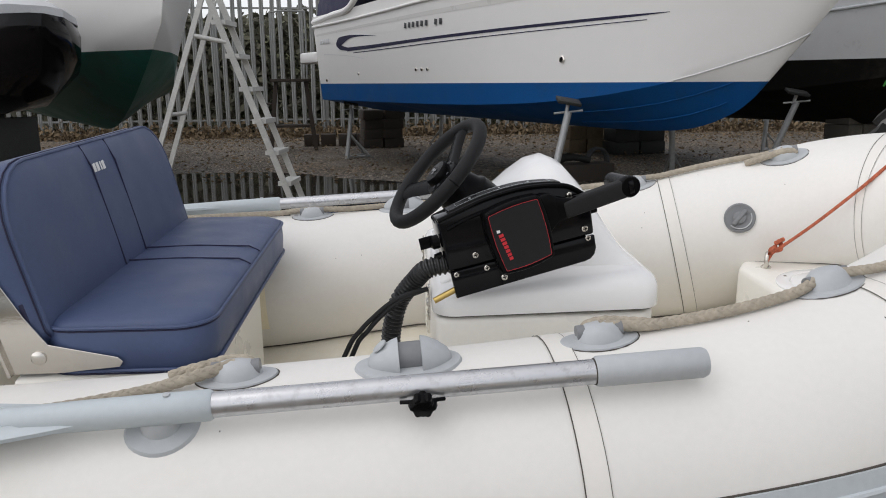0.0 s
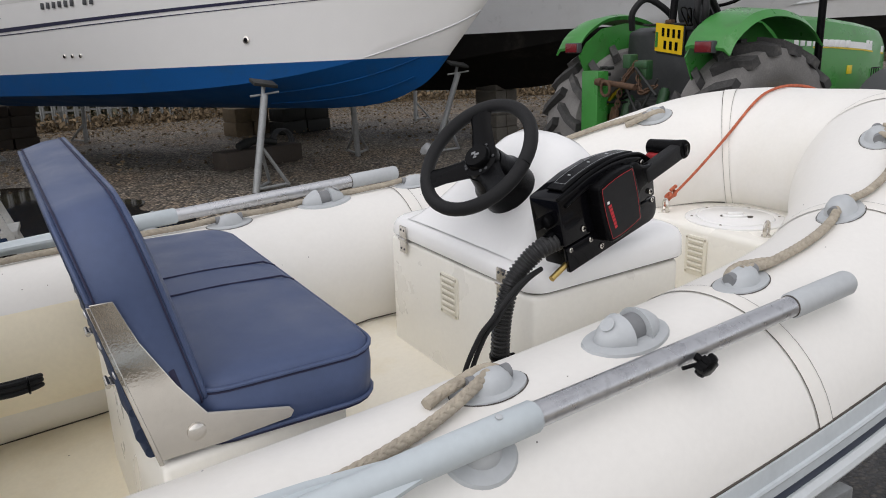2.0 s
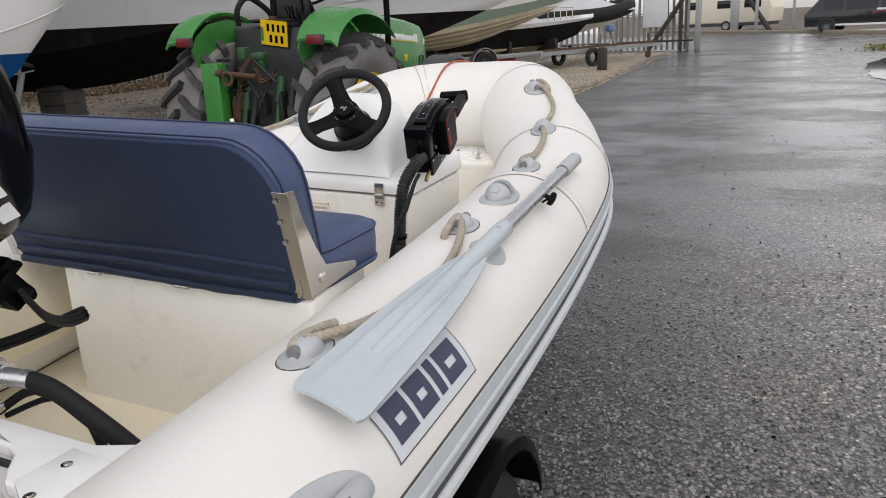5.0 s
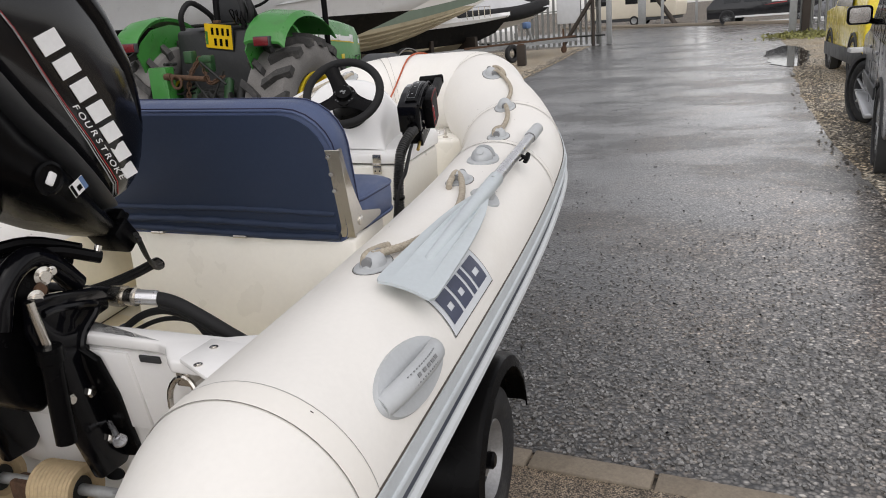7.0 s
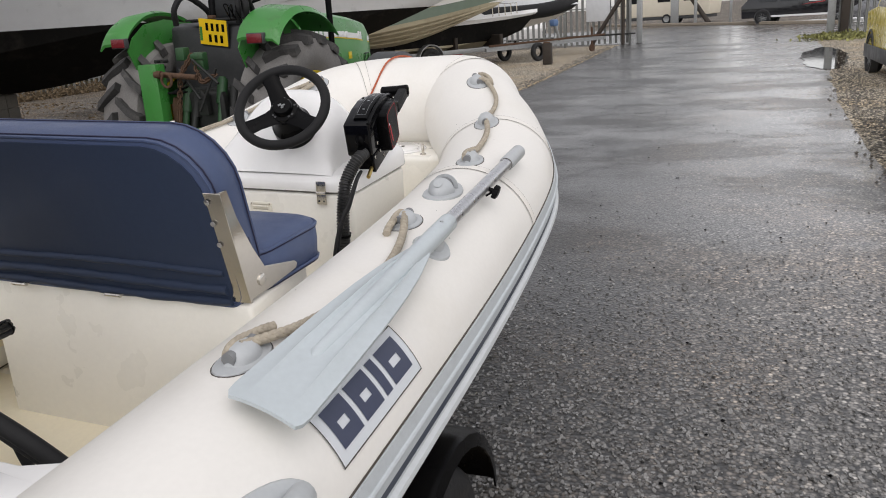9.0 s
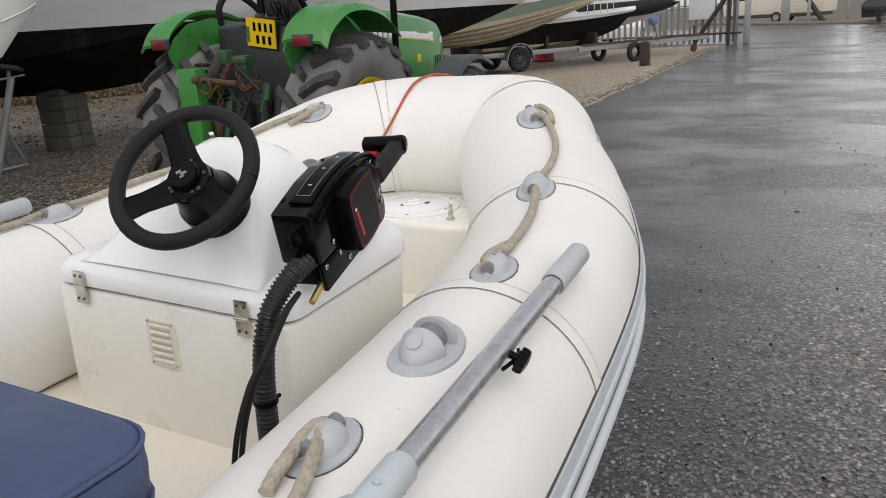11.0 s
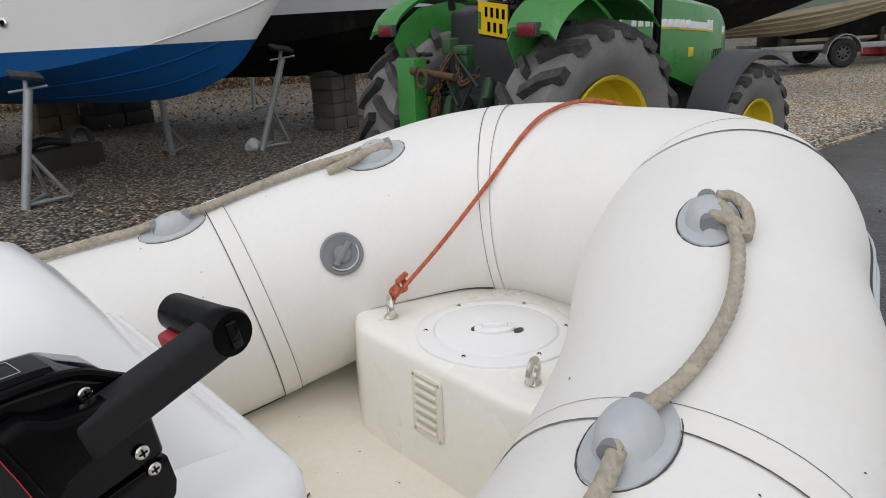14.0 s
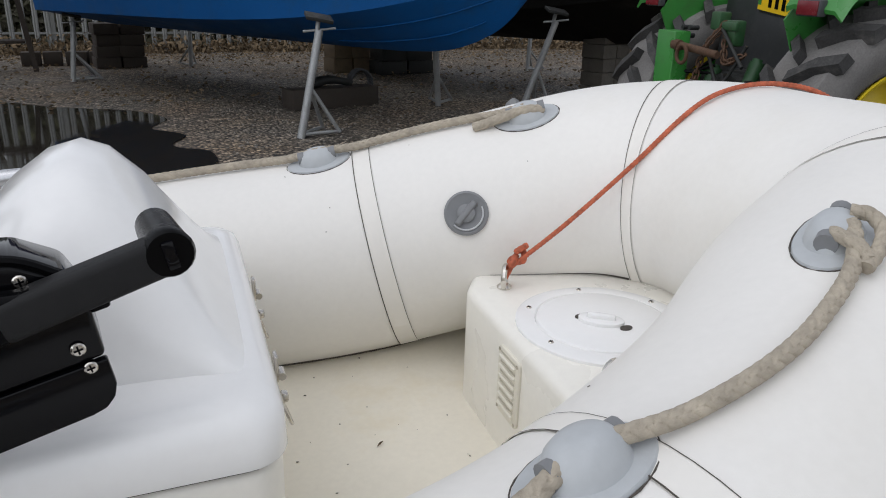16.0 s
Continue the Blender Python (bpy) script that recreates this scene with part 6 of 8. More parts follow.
part("winch_post", box(1.75, 0, 0.68, 0.06, 0.06, 0.52, 0.004), GALV, trailer)
part("jockey_leg", join(rod((2.3, 0.08, 0.52), (2.3, 0.08, 0.10), 0.022)), GALV, trailer)
part("jockey_wheel", lathe([(0.02, -0.025), (0.09, -0.022), (0.10, 0), (0.09, 0.022), (0.02, 0.025)], facing((2.3, 0.08, 0.10), (0, 1, 0)), 24), TYRE, trailer)
for y in (0.06, 0.29):
    prof = [(0.016, -0.040), (0.036, -0.040), (0.040, -0.058), (0.055, -0.058)] + [(0.0575 - (0.003 if k % 2 else 0), -0.054 + 0.0054 * k) for k in range(21)] + [(0.055, 0.058), (0.040, 0.058), (0.036, 0.040), (0.016, 0.040)]
    part("keel_roller", lathe(prof, facing((-1.27, y, 0.68), (0, 1, 0)), 28, cap=False), PALEWOOD, trailer, "ribbed tan keel roller", smooth=20)
    part("roller_hub", rod((-1.27, y - 0.044, 0.68), (-1.27, y + 0.044, 0.68), 0.030), DARKIRON, trailer)
part("roller_shaft", join(rod((-1.27, -0.12, 0.68), (-1.27, 0.42, 0.68), 0.013), box(-1.27, -0.10, 0.56, 0.05, 0.02, 0.28, 0.003), box(-1.27, 0.40, 0.56, 0.05, 0.02, 0.28, 0.003)), GALV, trailer, "pale galvanised roller shaft")
part("shaft_clamp", box(-1.27, 0.175, 0.665, 0.045, 0.06, 0.05, 0.008), RUST, trailer)
part("rear_bar", join(box(-1.27, 0.1, 0.42, 0.20, 0.06, 0.05, 0.004), box(-1.27, 0.1, 0.42, 0.05, 0.9, 0.05, 0.004)), RUST, trailer)


# ---- the green tractor ----
tractor = thing("tractor", "old green tractor with yellow wheels parked on the gravel", "tractor", m=Matrix.Translation((4.12, 3.05, 0.035)) @ pose(0, 0, 0, 1.2, 0, 0))


def lugged_wheel(cx, cy, r, w, rim, n, parent, out):
    m = facing((cx, cy, r), (0, out, 0))
    body_r = r - 0.07 * r / 0.78
    ty = tyre(body_r, w * 0.94, rim, m, parent, "tyre", TRACTYRE, 48)
    bm = bmesh.new()
    for i in range(n):
        for side_ in (-1, 1):
            a0 = 2 * math.pi * (i + (0.5 if side_ > 0 else 0)) / n
            rows = []
            for f, da in ((0.0, 0.0), (0.5, -0.13), (1.0, -0.23)):
                zc = side_ * w * (0.03 + 0.47 * f)
                lo, hi = body_r - 0.03 - 0.05 * max(0, f - 0.5), r - 0.055 * f * f
                wd = (0.030 + 0.008 * f) / r
                row = []
                for rad, q in ((lo, -1.4), (hi, -1), (hi, 1), (lo, 1.4)):
                    a = a0 + da + q * wd
                    row.append(m @ V((rad * math.cos(a), rad * math.sin(a), zc)))
                rows.append(row)
            bm = join(bm, rings(rows))
    part("tread", bm, LUGS, ty, "worn chevron tread bars", smooth=0)
    part("wheel_rim", lathe([(rim + 0.012, w * 0.40), (rim + 0.008, w * 0.43), (rim - 0.015, w * 0.40), (rim - 0.03, w * 0.10), (rim * 0.80, -w * 0.02), (rim * 0.45, w * 0.06), (rim * 0.40, w * 0.16), (rim * 0.16, w * 0.17), (0.001, w * 0.18)], m, 40, cap=False), JDYELLOW, parent, "yellow dished wheel centre")
    part("wheel_rim", lathe([(rim + 0.012, -w * 0.40), (rim - 0.02, -w * 0.38), (rim - 0.03, w * 0.10)], m, 40, cap=False), JDYELLOW, parent)
    for a in range(0, 360, 45):
        part("wheel_bolt", lathe([(0.016, 0), (0.016, 0.02), (0.001, 0.02)], m @ pose(rim * 0.32 * math.cos(radians(a)), rim * 0.32 * math.sin(radians(a)), w * 0.16), 6), JDYELLOW, parent)


RR, FR = 0.79, 0.58
for sy in (-1, 1):
    lugged_wheel(0.06, 0.74 if sy > 0 else -0.675, RR, 0.47, 0.42, 18, tractor, sy)
    lugged_wheel(2.05, sy * 0.72, FR, 0.30, 0.28, 18, tractor, sy)
    # rear mudguard: an arched shell with a flat top and a drooping rear edge
    arch = [(-0.53, 1.50), (-0.47, 1.59), (-0.36, 1.67), (-0.20, 1.735), (0.02, 1.75), (0.25, 1.71), (0.42, 1.63), (0.54, 1.53)]
    y0, y1 = sy * (0.63 if sy > 0 else 0.51), sy * (0.95 if sy > 0 else 0.90)
    rows = []
    for x, _, z in smooth_line([V((x, 0, z)) for x, z in arch], 4):
        rows.append([V((x, y0, z + 0.03)), V((x, y0 + sy * 0.06, z + 0.045)), V((x, y1 - sy * 0.05, z + 0.02)), V((x * 0.98, y1, z - 0.03)), V((x * 0.97, y1 - sy * 0.012, z - 0.035)), V((x * 0.98, y1 - sy * 0.06, z)), V((x, y0 + sy * 0.05, z + 0.02)), V((x, y0 + sy * 0.012, z))])
    f = part("mudguard", rings(rows), JDGREEN, tractor, "green pressed mudguard")
    part("mudguard_skirt", prism([(-0.53, 1.46), (-0.45, 1.57), (-0.28, 1.68), (0.0, 1.72), (0.30, 1.68), (0.50, 1.54), (0.44, 1.25), (0.30, 0.95), (-0.28, 0.95)], 0.012, Matrix.Translation((0, y0 + sy * 0.005, 0)) @ pose(0, 0, 0, 90, 0, 0)), JDGREEN, f)
    lamp = part("tail_lamp", box(-0.535, sy * 0.70, 1.530, 0.05, 0.16, 0.085, 0.008), GREYPLASTIC, tractor, "rear lamp with red lens")
    part("lens", box(-0.563, sy * 0.70, 1.530, 0.012, 0.14, 0.072, 0.004), REDLENS, lamp)
    # front mudguard
    rows = []
    for k in range(11):
        a = radians(58 + 106 * k / 10)
        rows.append([V((2.05 + (0.67 + q) * math.cos(a) * (1.0 if k else 1.15), sy * (0.72 + y), 0.58 + (0.67 + q) * math.sin(a))) for y, q in ((-0.15, 0), (-0.15, 0.012), (0.14, 0.012), (0.16, -0.03), (0.15, -0.04), (0.13, 0))])
    part("front_mudguard", rings(rows), GREYPLASTIC, tractor, "dark grey plastic front mudguard")
    part("mudguard_arm", sweep([V((2.05, sy * 0.72, 1.22)), V((2.05, sy * 0.5, 0.95)), V((2.05, sy * 0.35, 0.6))], 0.025, 8), GREYPLASTIC, tractor)
    part("axle_housing", rod((0, sy * 0.15, RR), (0, sy * 0.60, RR), 0.13, 0.09, 18), JDGREEN, tractor)
    part("step", box(0.92, sy * 0.62, 0.62, 0.34, 0.26, 0.06, 0.012), GREYPLASTIC, tractor)
part("front_axle", join(rod((2.05, -0.6, 0.55), (2.05, 0.6, 0.55), 0.09), box(2.05, 0, 0.58, 0.26, 0.30, 0.22, 0.03)), JDGREEN, tractor)
part("transmission", prism([(-0.28, 0.55), (0.4, 0.45), (1.5, 0.45), (1.5, 0.95), (0.5, 1.1), (-0.28, 1.12)], 0.44, pose(0, 0, 0, 90, 0, 0), 0.03, 2), DARKIRON, tractor, "greasy dark transmission casing")
part("rear_panel", prism([(-0.20, 0.92), (-0.16, 1.20), (-0.13, 1.64), (0.0, 1.68), (0.3, 1.62), (0.3, 0.92)], 0.94, pose(0, 0, 0, 90, 0, 0), 0.03, 3), DARKPLASTIC, tractor, "dark plastic rear housing")
part("rear_casting", box(-0.36, 0, 0.85, 0.22, 0.46, 0.50, 0.04, 3), DARKIRON, tractor)
# engine, bonnet
part("engine_block", box(1.55, 0, 0.95, 1.1, 0.44, 0.55, 0.03), DARKIRON, tractor)
rows = []
for x, zt, zb, w in ((0.75, 1.74, 1.18, 0.35), (0.95, 1.755, 1.16, 0.36), (1.5, 1.72, 1.08, 0.355), (2.0, 1.665, 0.92, 0.34), (2.30, 1.62, 0.86, 0.32), (2.42, 1.55, 0.86, 0.295), (2.46, 1.44, 0.88, 0.28)):
    rows.append([V((x, -w, zb)), V((x, -w, zt - 0.13)), V((x, -w + 0.03, zt - 0.05)), V((x, -w + 0.11, zt - 0.012)), V((x, 0, zt)), V((x, w - 0.11, zt - 0.012)), V((x, w - 0.03, zt - 0.05)), V((x, w, zt - 0.13)), V((x, w, zb))])
hood = part("bonnet", rings(rows), JDGREEN, tractor, "green sloping bonnet with pale stripe", smooth=40)
for sy in (-1, 1):
    part("stripe", rings([[V((x, sy * (w + 0.003), z - 0.028)), V((x, sy * (w + 0.003), z + 0.028))] for x, w, z in ((0.78, 0.351, 1.515), (1.5, 0.356, 1.49), (2.0, 0.341, 1.45), (2.38, 0.306, 1.405))], cap=False, closed=False), WHITEINK, hood, "pale bonnet stripe")
    part("stripe_edge", rings([[V((x, sy * (w + 0.0035), z - 0.042)), V((x, sy * (w + 0.0035), z - 0.029))] for x, w, z in ((0.78, 0.351, 1.515), (1.5, 0.356, 1.49), (2.0, 0.341, 1.45), (2.38, 0.306, 1.405))], cap=False, closed=False), JDYELLOW, hood)
    for k in range(9):
        x = 0.98 + 0.088 * k + (0.05 if k > 3 else 0)
        part("brand_bar", box(x, sy * (0.3585 if x < 1.6 else 0.352), 1.518 - 0.055 * (x - 0.98), 0.060, 0.012, 0.062, 0.002), WHITEINK, hood)
    for k in range(4):
        part("model_bar", box(2.06 + 0.065 * k, sy * (0.338 - 0.02 * k * 0.5), 1.465 - 0.006 * k, 0.042, 0.012, 0.062, 0.002), WHITEINK, hood)
    part("warning_sticker", box(1.80, sy * 0.349, 1.25, 0.075, 0.008, 0.075, 0.001), JDYELLOW, hood)
    gr = part("grille", box(2.24, sy * 0.318, 1.08, 0.20, 0.02, 0.34, 0.004), BLACK, hood, "black louvred side grille")
    for k in range(5):
        part("slat", box(2.165 + 0.037 * k, sy * 0.331, 1.08, 0.010, 0.006, 0.32, 0.001), JDGREEN, gr)
    for k in range(4):
        part("engine_pipe", sweep(smooth_line([V((1.1 + 0.14 * k, sy * 0.24, 1.12)), V((1.14 + 0.14 * k, sy * 0.29, 1.0 + 0.03 * k)), V((1.22 + 0.12 * k, sy * 0.26, 0.86))], 4), 0.022, 8), JDGREEN, tractor)
part("front_grille", box(2.465, 0, 1.1, 0.02, 0.48, 0.42, 0.008), BLACK, hood)
part("fuel_tank", prism([(0.25, 1.15), (0.75, 1.15), (0.80, 1.60), (0.55, 1.66), (0.25, 1.55)], 0.5, pose(0, 0, 0, 90, 0, 0), 0.03), GREYPLASTIC, tractor)
part("exhaust_pipe", join(rod((0.93, -0.60, 0.75), (0.93, -0.60, 2.75), 0.030), rod((0.93, -0.60, 0.9), (0.93, -0.38, 0.9), 0.03)), BLACK, tractor, "black upright stack pipe")
part("roll_bar_post", rod((-0.10, 0.02, 1.6), (0.00, 0.02, 2.7), 0.030), BLACK, tractor)
for y0, y1 in ((0.30, 0.18), (-0.36, -0.22), (-0.44, -0.30)):
    part("grab_rail", sweep(smooth_line([V((-0.25, y0, 1.66)), V((-0.28, y0 - 0.03, 1.80)), V((-0.15, (y0 + y1) / 2, 1.90)), V((0.05, y1, 1.78)), V((0.12, y1, 1.66))], 5), 0.026, 8), BLACKSOFT, tractor)
part("seat_back", moved(box(0, 0, 0, 0.10, 0.36, 0.30, 0.05, 3), pose(0.15, 0, 1.84, 0, -12, 0)), GREYPLASTIC, tractor, "black tractor seat")
part("steering_rim", sweep([V((0.55 + 0.15 * math.cos(radians(a)), 0.19 * math.sin(radians(a)), 1.92 + 0.09 * math.cos(radians(a)))) for a in range(0, 361, 15)], 0.014, 8, cap=False), BLACK, tractor)
for k in range(3):
    part("wire", sweep(smooth_line([V((-0.30, -0.42 + 0.05 * k, 1.68)), V((-0.33, -0.40 + 0.06 * k, 1.76 + 0.02 * (k % 3))), V((-0.27, -0.36 + 0.04 * k, 1.80)), V((-0.2, -0.30 + 0.03 * k, 1.70))], 4), 0.006, 6), BLACK, tractor)
part("rear_ledge", box(-0.12, -0.05, 1.695, 0.10, 0.62, 0.018, 0.004), DARKIRON, tractor)
part("rust_bracket", box(-0.16, -0.02, 1.715, 0.05, 0.06, 0.03, 0.006), RUST, tractor)
# number plate: plain bars
pl = part("number_plate", moved(prism(rounded(0.29, 0.222, 0.006, 2), 0.004), facing((-0.165, -0.02, 1.585), (-1, 0.02, -0.10)) @ pose(0, 0, 0, 0, 0, -7)), PLATE, tractor, "yellow number plate with black bars")
pm_ = facing((-0.165, -0.02, 1.585), (-1, 0.02, -0.10)) @ pose(0, 0, 0.004, 0, 0, -7)
for k in range(4):
    part("plate_bar", box(-0.062 + 0.056 * k, 0.045, 0, 0.026, 0.066, 0.002, m=pm_), BLACK, pl)
for k in range(3):
    part("plate_bar", box(-0.036 + 0.060 * k, -0.052, 0, 0.028, 0.066, 0.002, m=pm_), BLACK, pl)
part("plate_band", box(-0.128, -0.02, 0, 0.026, 0.12, 0.002, m=pm_), JDGREEN, pl)
part("plate_backing", box(0.012, -0.012, -0.012, 0.29, 0.23, 0.012, 0.003, m=pm_), DARKIRON, tractor)
# linkage at the rear
part("link_column", box(-0.62, 0.33, 0.86, 0.12, 0.19, 0.98, 0.008), JDGREEN, tractor, "green box-section link column")
part("column_base", box(-0.58, 0.36, 0.42, 0.34, 0.36, 0.10, 0.01), RUST, tractor)
part("cross_rod", join(rod((-0.66, 0.24, 1.27), (-0.62, -0.12, 1.235), 0.024), rod((-0.66, 0.26, 1.27), (-0.66, 0.20, 1.265), 0.034)), RUST, tractor, "rusty cross rod")
part("link_ring", sweep([V((-0.70, 0.12 + 0.05 * math.cos(radians(a)), 1.22 + 0.055 * math.sin(radians(a)))) for a in range(0, 361, 24)], 0.012, 8, cap=False), RUST, tractor)
for y, z0, z1, mt in ((0.13, 1.15, 0.55, DULLGREEN), (0.04, 1.10, 0.6, DARKIRON), (-0.24, 1.22, 0.60, DULLGREEN), (-0.36, 1.15, 0.62, DARKIRON)):
    part("lift_rod", join(rod((-0.42, y, z0), (-0.60, y * 1.05, z1), 0.030), rod((-0.42, y, z0 - 0.02), (-0.48, y, z0 - 0.22), 0.045)), mt, tractor)
part("top_link_bracket", join(box(-0.50, -0.10, 1.36, 0.08, 0.10, 0.15, 0.012), box(-0.54, -0.10, 1.40, 0.03, 0.13, 0.05, 0.01)), DULLGREEN, tractor)
part("valve_block", box(-0.42, 0.14, 1.42, 0.09, 0.09, 0.11, 0.012), DULLGREEN, tractor, "green hydraulic valve block")
for k in range(3):
    part("coupler", rod((-0.50, 0.25 + 0.035 * k, 1.37 - 0.05 * (k % 2)), (-0.57, 0.25 + 0.035 * k, 1.37 - 0.05 * (k % 2)), 0.015), DARKIRON, tractor)
    part("hydraulic_hose", sweep(smooth_line([V((-0.5, 0.33, 1.30)), V((-0.6, 0.36 + 0.02 * k, 1.18 - 0.03 * k)), V((-0.56, 0.22, 1.10)), V((-0.45, 0.1, 1.2 - 0.05 * k))], 5), 0.010, 6), BLACK, tractor)
for sy in (-1, 1):
    part("lower_link", prism([(-0.25, 0.70), (-0.95, 0.60), (-1.0, 0.53), (-0.93, 0.50), (-0.25, 0.60)], 0.05, Matrix.Translation((0, sy * 0.34, 0)) @ pose(0, 0, 0, 90, 0, 0), 0.01), JDGREEN, tractor)
part("drawbar_plate", box(-0.62, -0.02, 0.78, 0.26, 0.34, 0.025, 0.005), JDGREEN, tractor)
part("hitch_ball", join(lathe([(0.02, -0.05), (0.02, 0), (0.032, 0.012), (0.036, 0.032), (0.026, 0.055), (0.001, 0.062)], Matrix.Translation((-0.70, 0.12, 0.83)), 16)), STEEL, tractor)


def chain(points, size, parent):
    pts = fine(smooth_line(points, 6), size * 1.5)
    for i, (p, t, s, u) in enumerate(frames(pts)):
        a, b = (s, u) if i % 2 else (u, s)
        ring_ = [p + t * (size * 1.1 * math.cos(radians(q))) + a * (size * 0.62 * math.sin(radians(q))) for q in range(0, 361, 45)]
        part("chain_link", sweep(ring_, size * 0.24, 5, cap=False), RUST, parent)


chain([V((-0.52, -0.02, 1.40)), V((-0.58, 0.06, 1.25)), V((-0.60, 0.10, 1.02)), V((-0.62, 0.12, 0.85))], 0.030, tractor)
chain([V((-0.52, -0.05, 1.36)), V((-0.58, -0.14, 1.20)), V((-0.56, -0.26, 1.24))], 0.030, tractor)
for y, z, w_, h_ in ((-0.10, 1.02, 0.10, 0.22), (0.20, 0.92, 0.07, 0.30), (-0.30, 0.98, 0.06, 0.26), (-0.16, 0.70, 0.30, 0.10)):
    part("linkage_casting", prism([(-w_ / 2, -h_ / 2), (w_ / 2, -h_ / 2), (w_ * 0.35, h_ * 0.3), (0, h_ / 2), (-w_ * 0.4, h_ * 0.25)], 0.07, facing((-0.52, y, z), (-1, 0, 0)), 0.01), DARKIRON if y < 0 else RUST, tractor)
for y0, z0, y1, z1 in ((-0.05, 1.38, -0.32, 1.18), (0.10, 1.30, -0.12, 1.05), (-0.28, 1.30, -0.10, 0.95)):
    part("stay_bar", rod((-0.55, y0, z0), (-0.60, y1, z1), 0.011), DARKIRON, tractor)


# ---- boats ashore ----
def hull(name, label, m, L, Lk, beam, zk, zc, zw, zs, zb, top, bottom, chine_rise=1.0, deck=None, dead=0.55, fine_bow=1.9, tumble=0.0, category="boat", rows_n=28, keel_flat=0.62, stem=None):
    """A raked motor-boat hull: stern at x = 0, bow at x = L, split at its waterline into topsides and bottom."""
    th = thing(name, label, category, m=m)

    def at(u, v):
        """u along the boat, v from keel (0) over chine (0.4) to sheer (1)."""
        bow = max(0.0, (u - 0.42) / 0.58)
        zsheer = zs + (zb - zs) * u**1.8
        zkeel = zk + (zw - zk + 0.25) * max(0.0, (u - keel_flat) / (1 - keel_flat)) ** 2.2
        zch = zc + chine_rise * max(0.0, (u - 0.25) / 0.75) ** (5.0 if stem else 2.0)
        if stem:
            zkeel = float(np.interp(u, [q[0] for q in stem], [q[2] for q in stem]))
        b_s = beam / 2 * (1 - bow**fine_bow) ** 0.8
        b_c = beam / 2 * 0.90 * (1 - min(1, max(0.0, (u - 0.30) / 0.70)) ** (2.5 if stem else 1.7))
        if u >= 0.9999:
            b_s = b_c = 0.0
        if v <= 0.4:
            q = v / 0.4
            y, z = b_c * q, zkeel + (max(zch, zkeel) - zkeel) * q ** (1 + 0.35 * u)
        else:
            q = (v - 0.4) / 0.6
            y, z = b_c + (b_s - b_c) * q ** (1 + 0.7 * bow), max(zch, zkeel) + (zsheer - max(zch, zkeel)) * q
        x = u * (Lk + (L - Lk) * min(1, max(0, (z - zk) / (zb - zk))))
        if stem:
            x = float(np.interp(u, [q[0] for q in stem], [q[1] for q in stem])) + u**6 * max(0.0, z - zkeel) * 0.93
        return V((x, y, z))

    vs = [0, 0.12, 0.26, 0.40, 0.45, 0.55, 0.65, 0.75, 0.86, 0.94, 1.0]
    us = [i / rows_n for i in range(rows_n + 1)] if not stem else [1 - (1 - i / 44) ** 1.6 for i in range(45)]
    rows = [[V((p.x, -p.y, p.z)) for p in (at(u, v) for v in vs[::-1])] + [at(u, v) for v in vs[1:]] for u in us]
    bm = rings(rows, cap=False, closed=False)
    bm.faces.new([bm.verts.new(p) for p in rows[0]])
    bmesh.ops.remove_doubles(bm, verts=bm.verts[:], dist=0.002)
    bmesh.ops.bisect_plane(bm, geom=bm.verts[:] + bm.edges[:] + bm.faces[:], plane_co=(0, 0, zw), plane_no=(0, 0, 1))
    low = bm.copy()
    bmesh.ops.delete(bm, geom=[f for f in bm.faces if f.calc_center_median().z < zw], context="FACES")
    bmesh.ops.delete(low, geom=[f for f in low.faces if f.calc_center_median().z >= zw], context="FACES")
    part("topside", bm, top, th, smooth=28)
    part("bottom", low, bottom, th, smooth=28)
    dk = [[V((p.x, -p.y, p.z - 0.02)) if k == 0 else (V((p.x, 0, p.z + 0.10)) if k == 1 else V((p.x, p.y, p.z - 0.02))) for k in range(3)] for p in (at(u, 1.0) for u in us)]
    part("deck", rings(dk, cap=False, closed=False), deck or top, th)
    return th, at


def hull_strip(at, u0, u1, v_of, half, off=0.006, n=24, side=-1):
    rows = []
    for i in range(n + 1):
        u = u0 + (u1 - u0) * i / n
        h = half(i / n) if callable(half) else half
        row = []
        for q in (-1, 1):
            p = at(u, v_of(u) + q * h)
            row.append(V((p.x, side * (p.y + off), p.z)))
        rows.append(row)
    return rings(rows, cap=False, closed=False)


def boat_pose(x, y, heading):
    return pose(x, y, 0, 0, 0, heading)


# white cruiser with a blue bottom
M1 = boat_pose(-0.44, 13.49, -62.9)
cruiser, at1 = hull("motor_cruiser", "white motor cruiser with blue antifouled bottom propped on stands", M1, 10.4, 8.5, 2.75, 1.04, 1.27, 1.56, 2.75, 3.15, HULLWHITE, BLUEFOUL, chine_rise=0.72, stem=[(0, 0, 1.04), (0.70, 6.2, 1.0), (0.80, 7.1, 1.0), (0.86, 7.6, 1.025), (0.90, 7.9, 1.07), (0.935, 8.15, 1.145), (0.965, 8.42, 1.26), (0.985, 8.60, 1.39), (1.0, 8.77, 1.57)])


def hull_uv(at, x, z):
    """The place on a hull's side, by its own x and height."""
    u0, u1 = 0.0, 1.0
    for _ in range(22):
        u = (u0 + u1) / 2
        v0, v1 = 0.4, 1.0
        for _ in range(16):
            v = (v0 + v1) / 2
            if at(u, v).z < z:
                v0 = v
            else:
                v1 = v
        if at(u, v).x < x:
            u0 = u
        else:
            u1 = u
    return at(u, v)


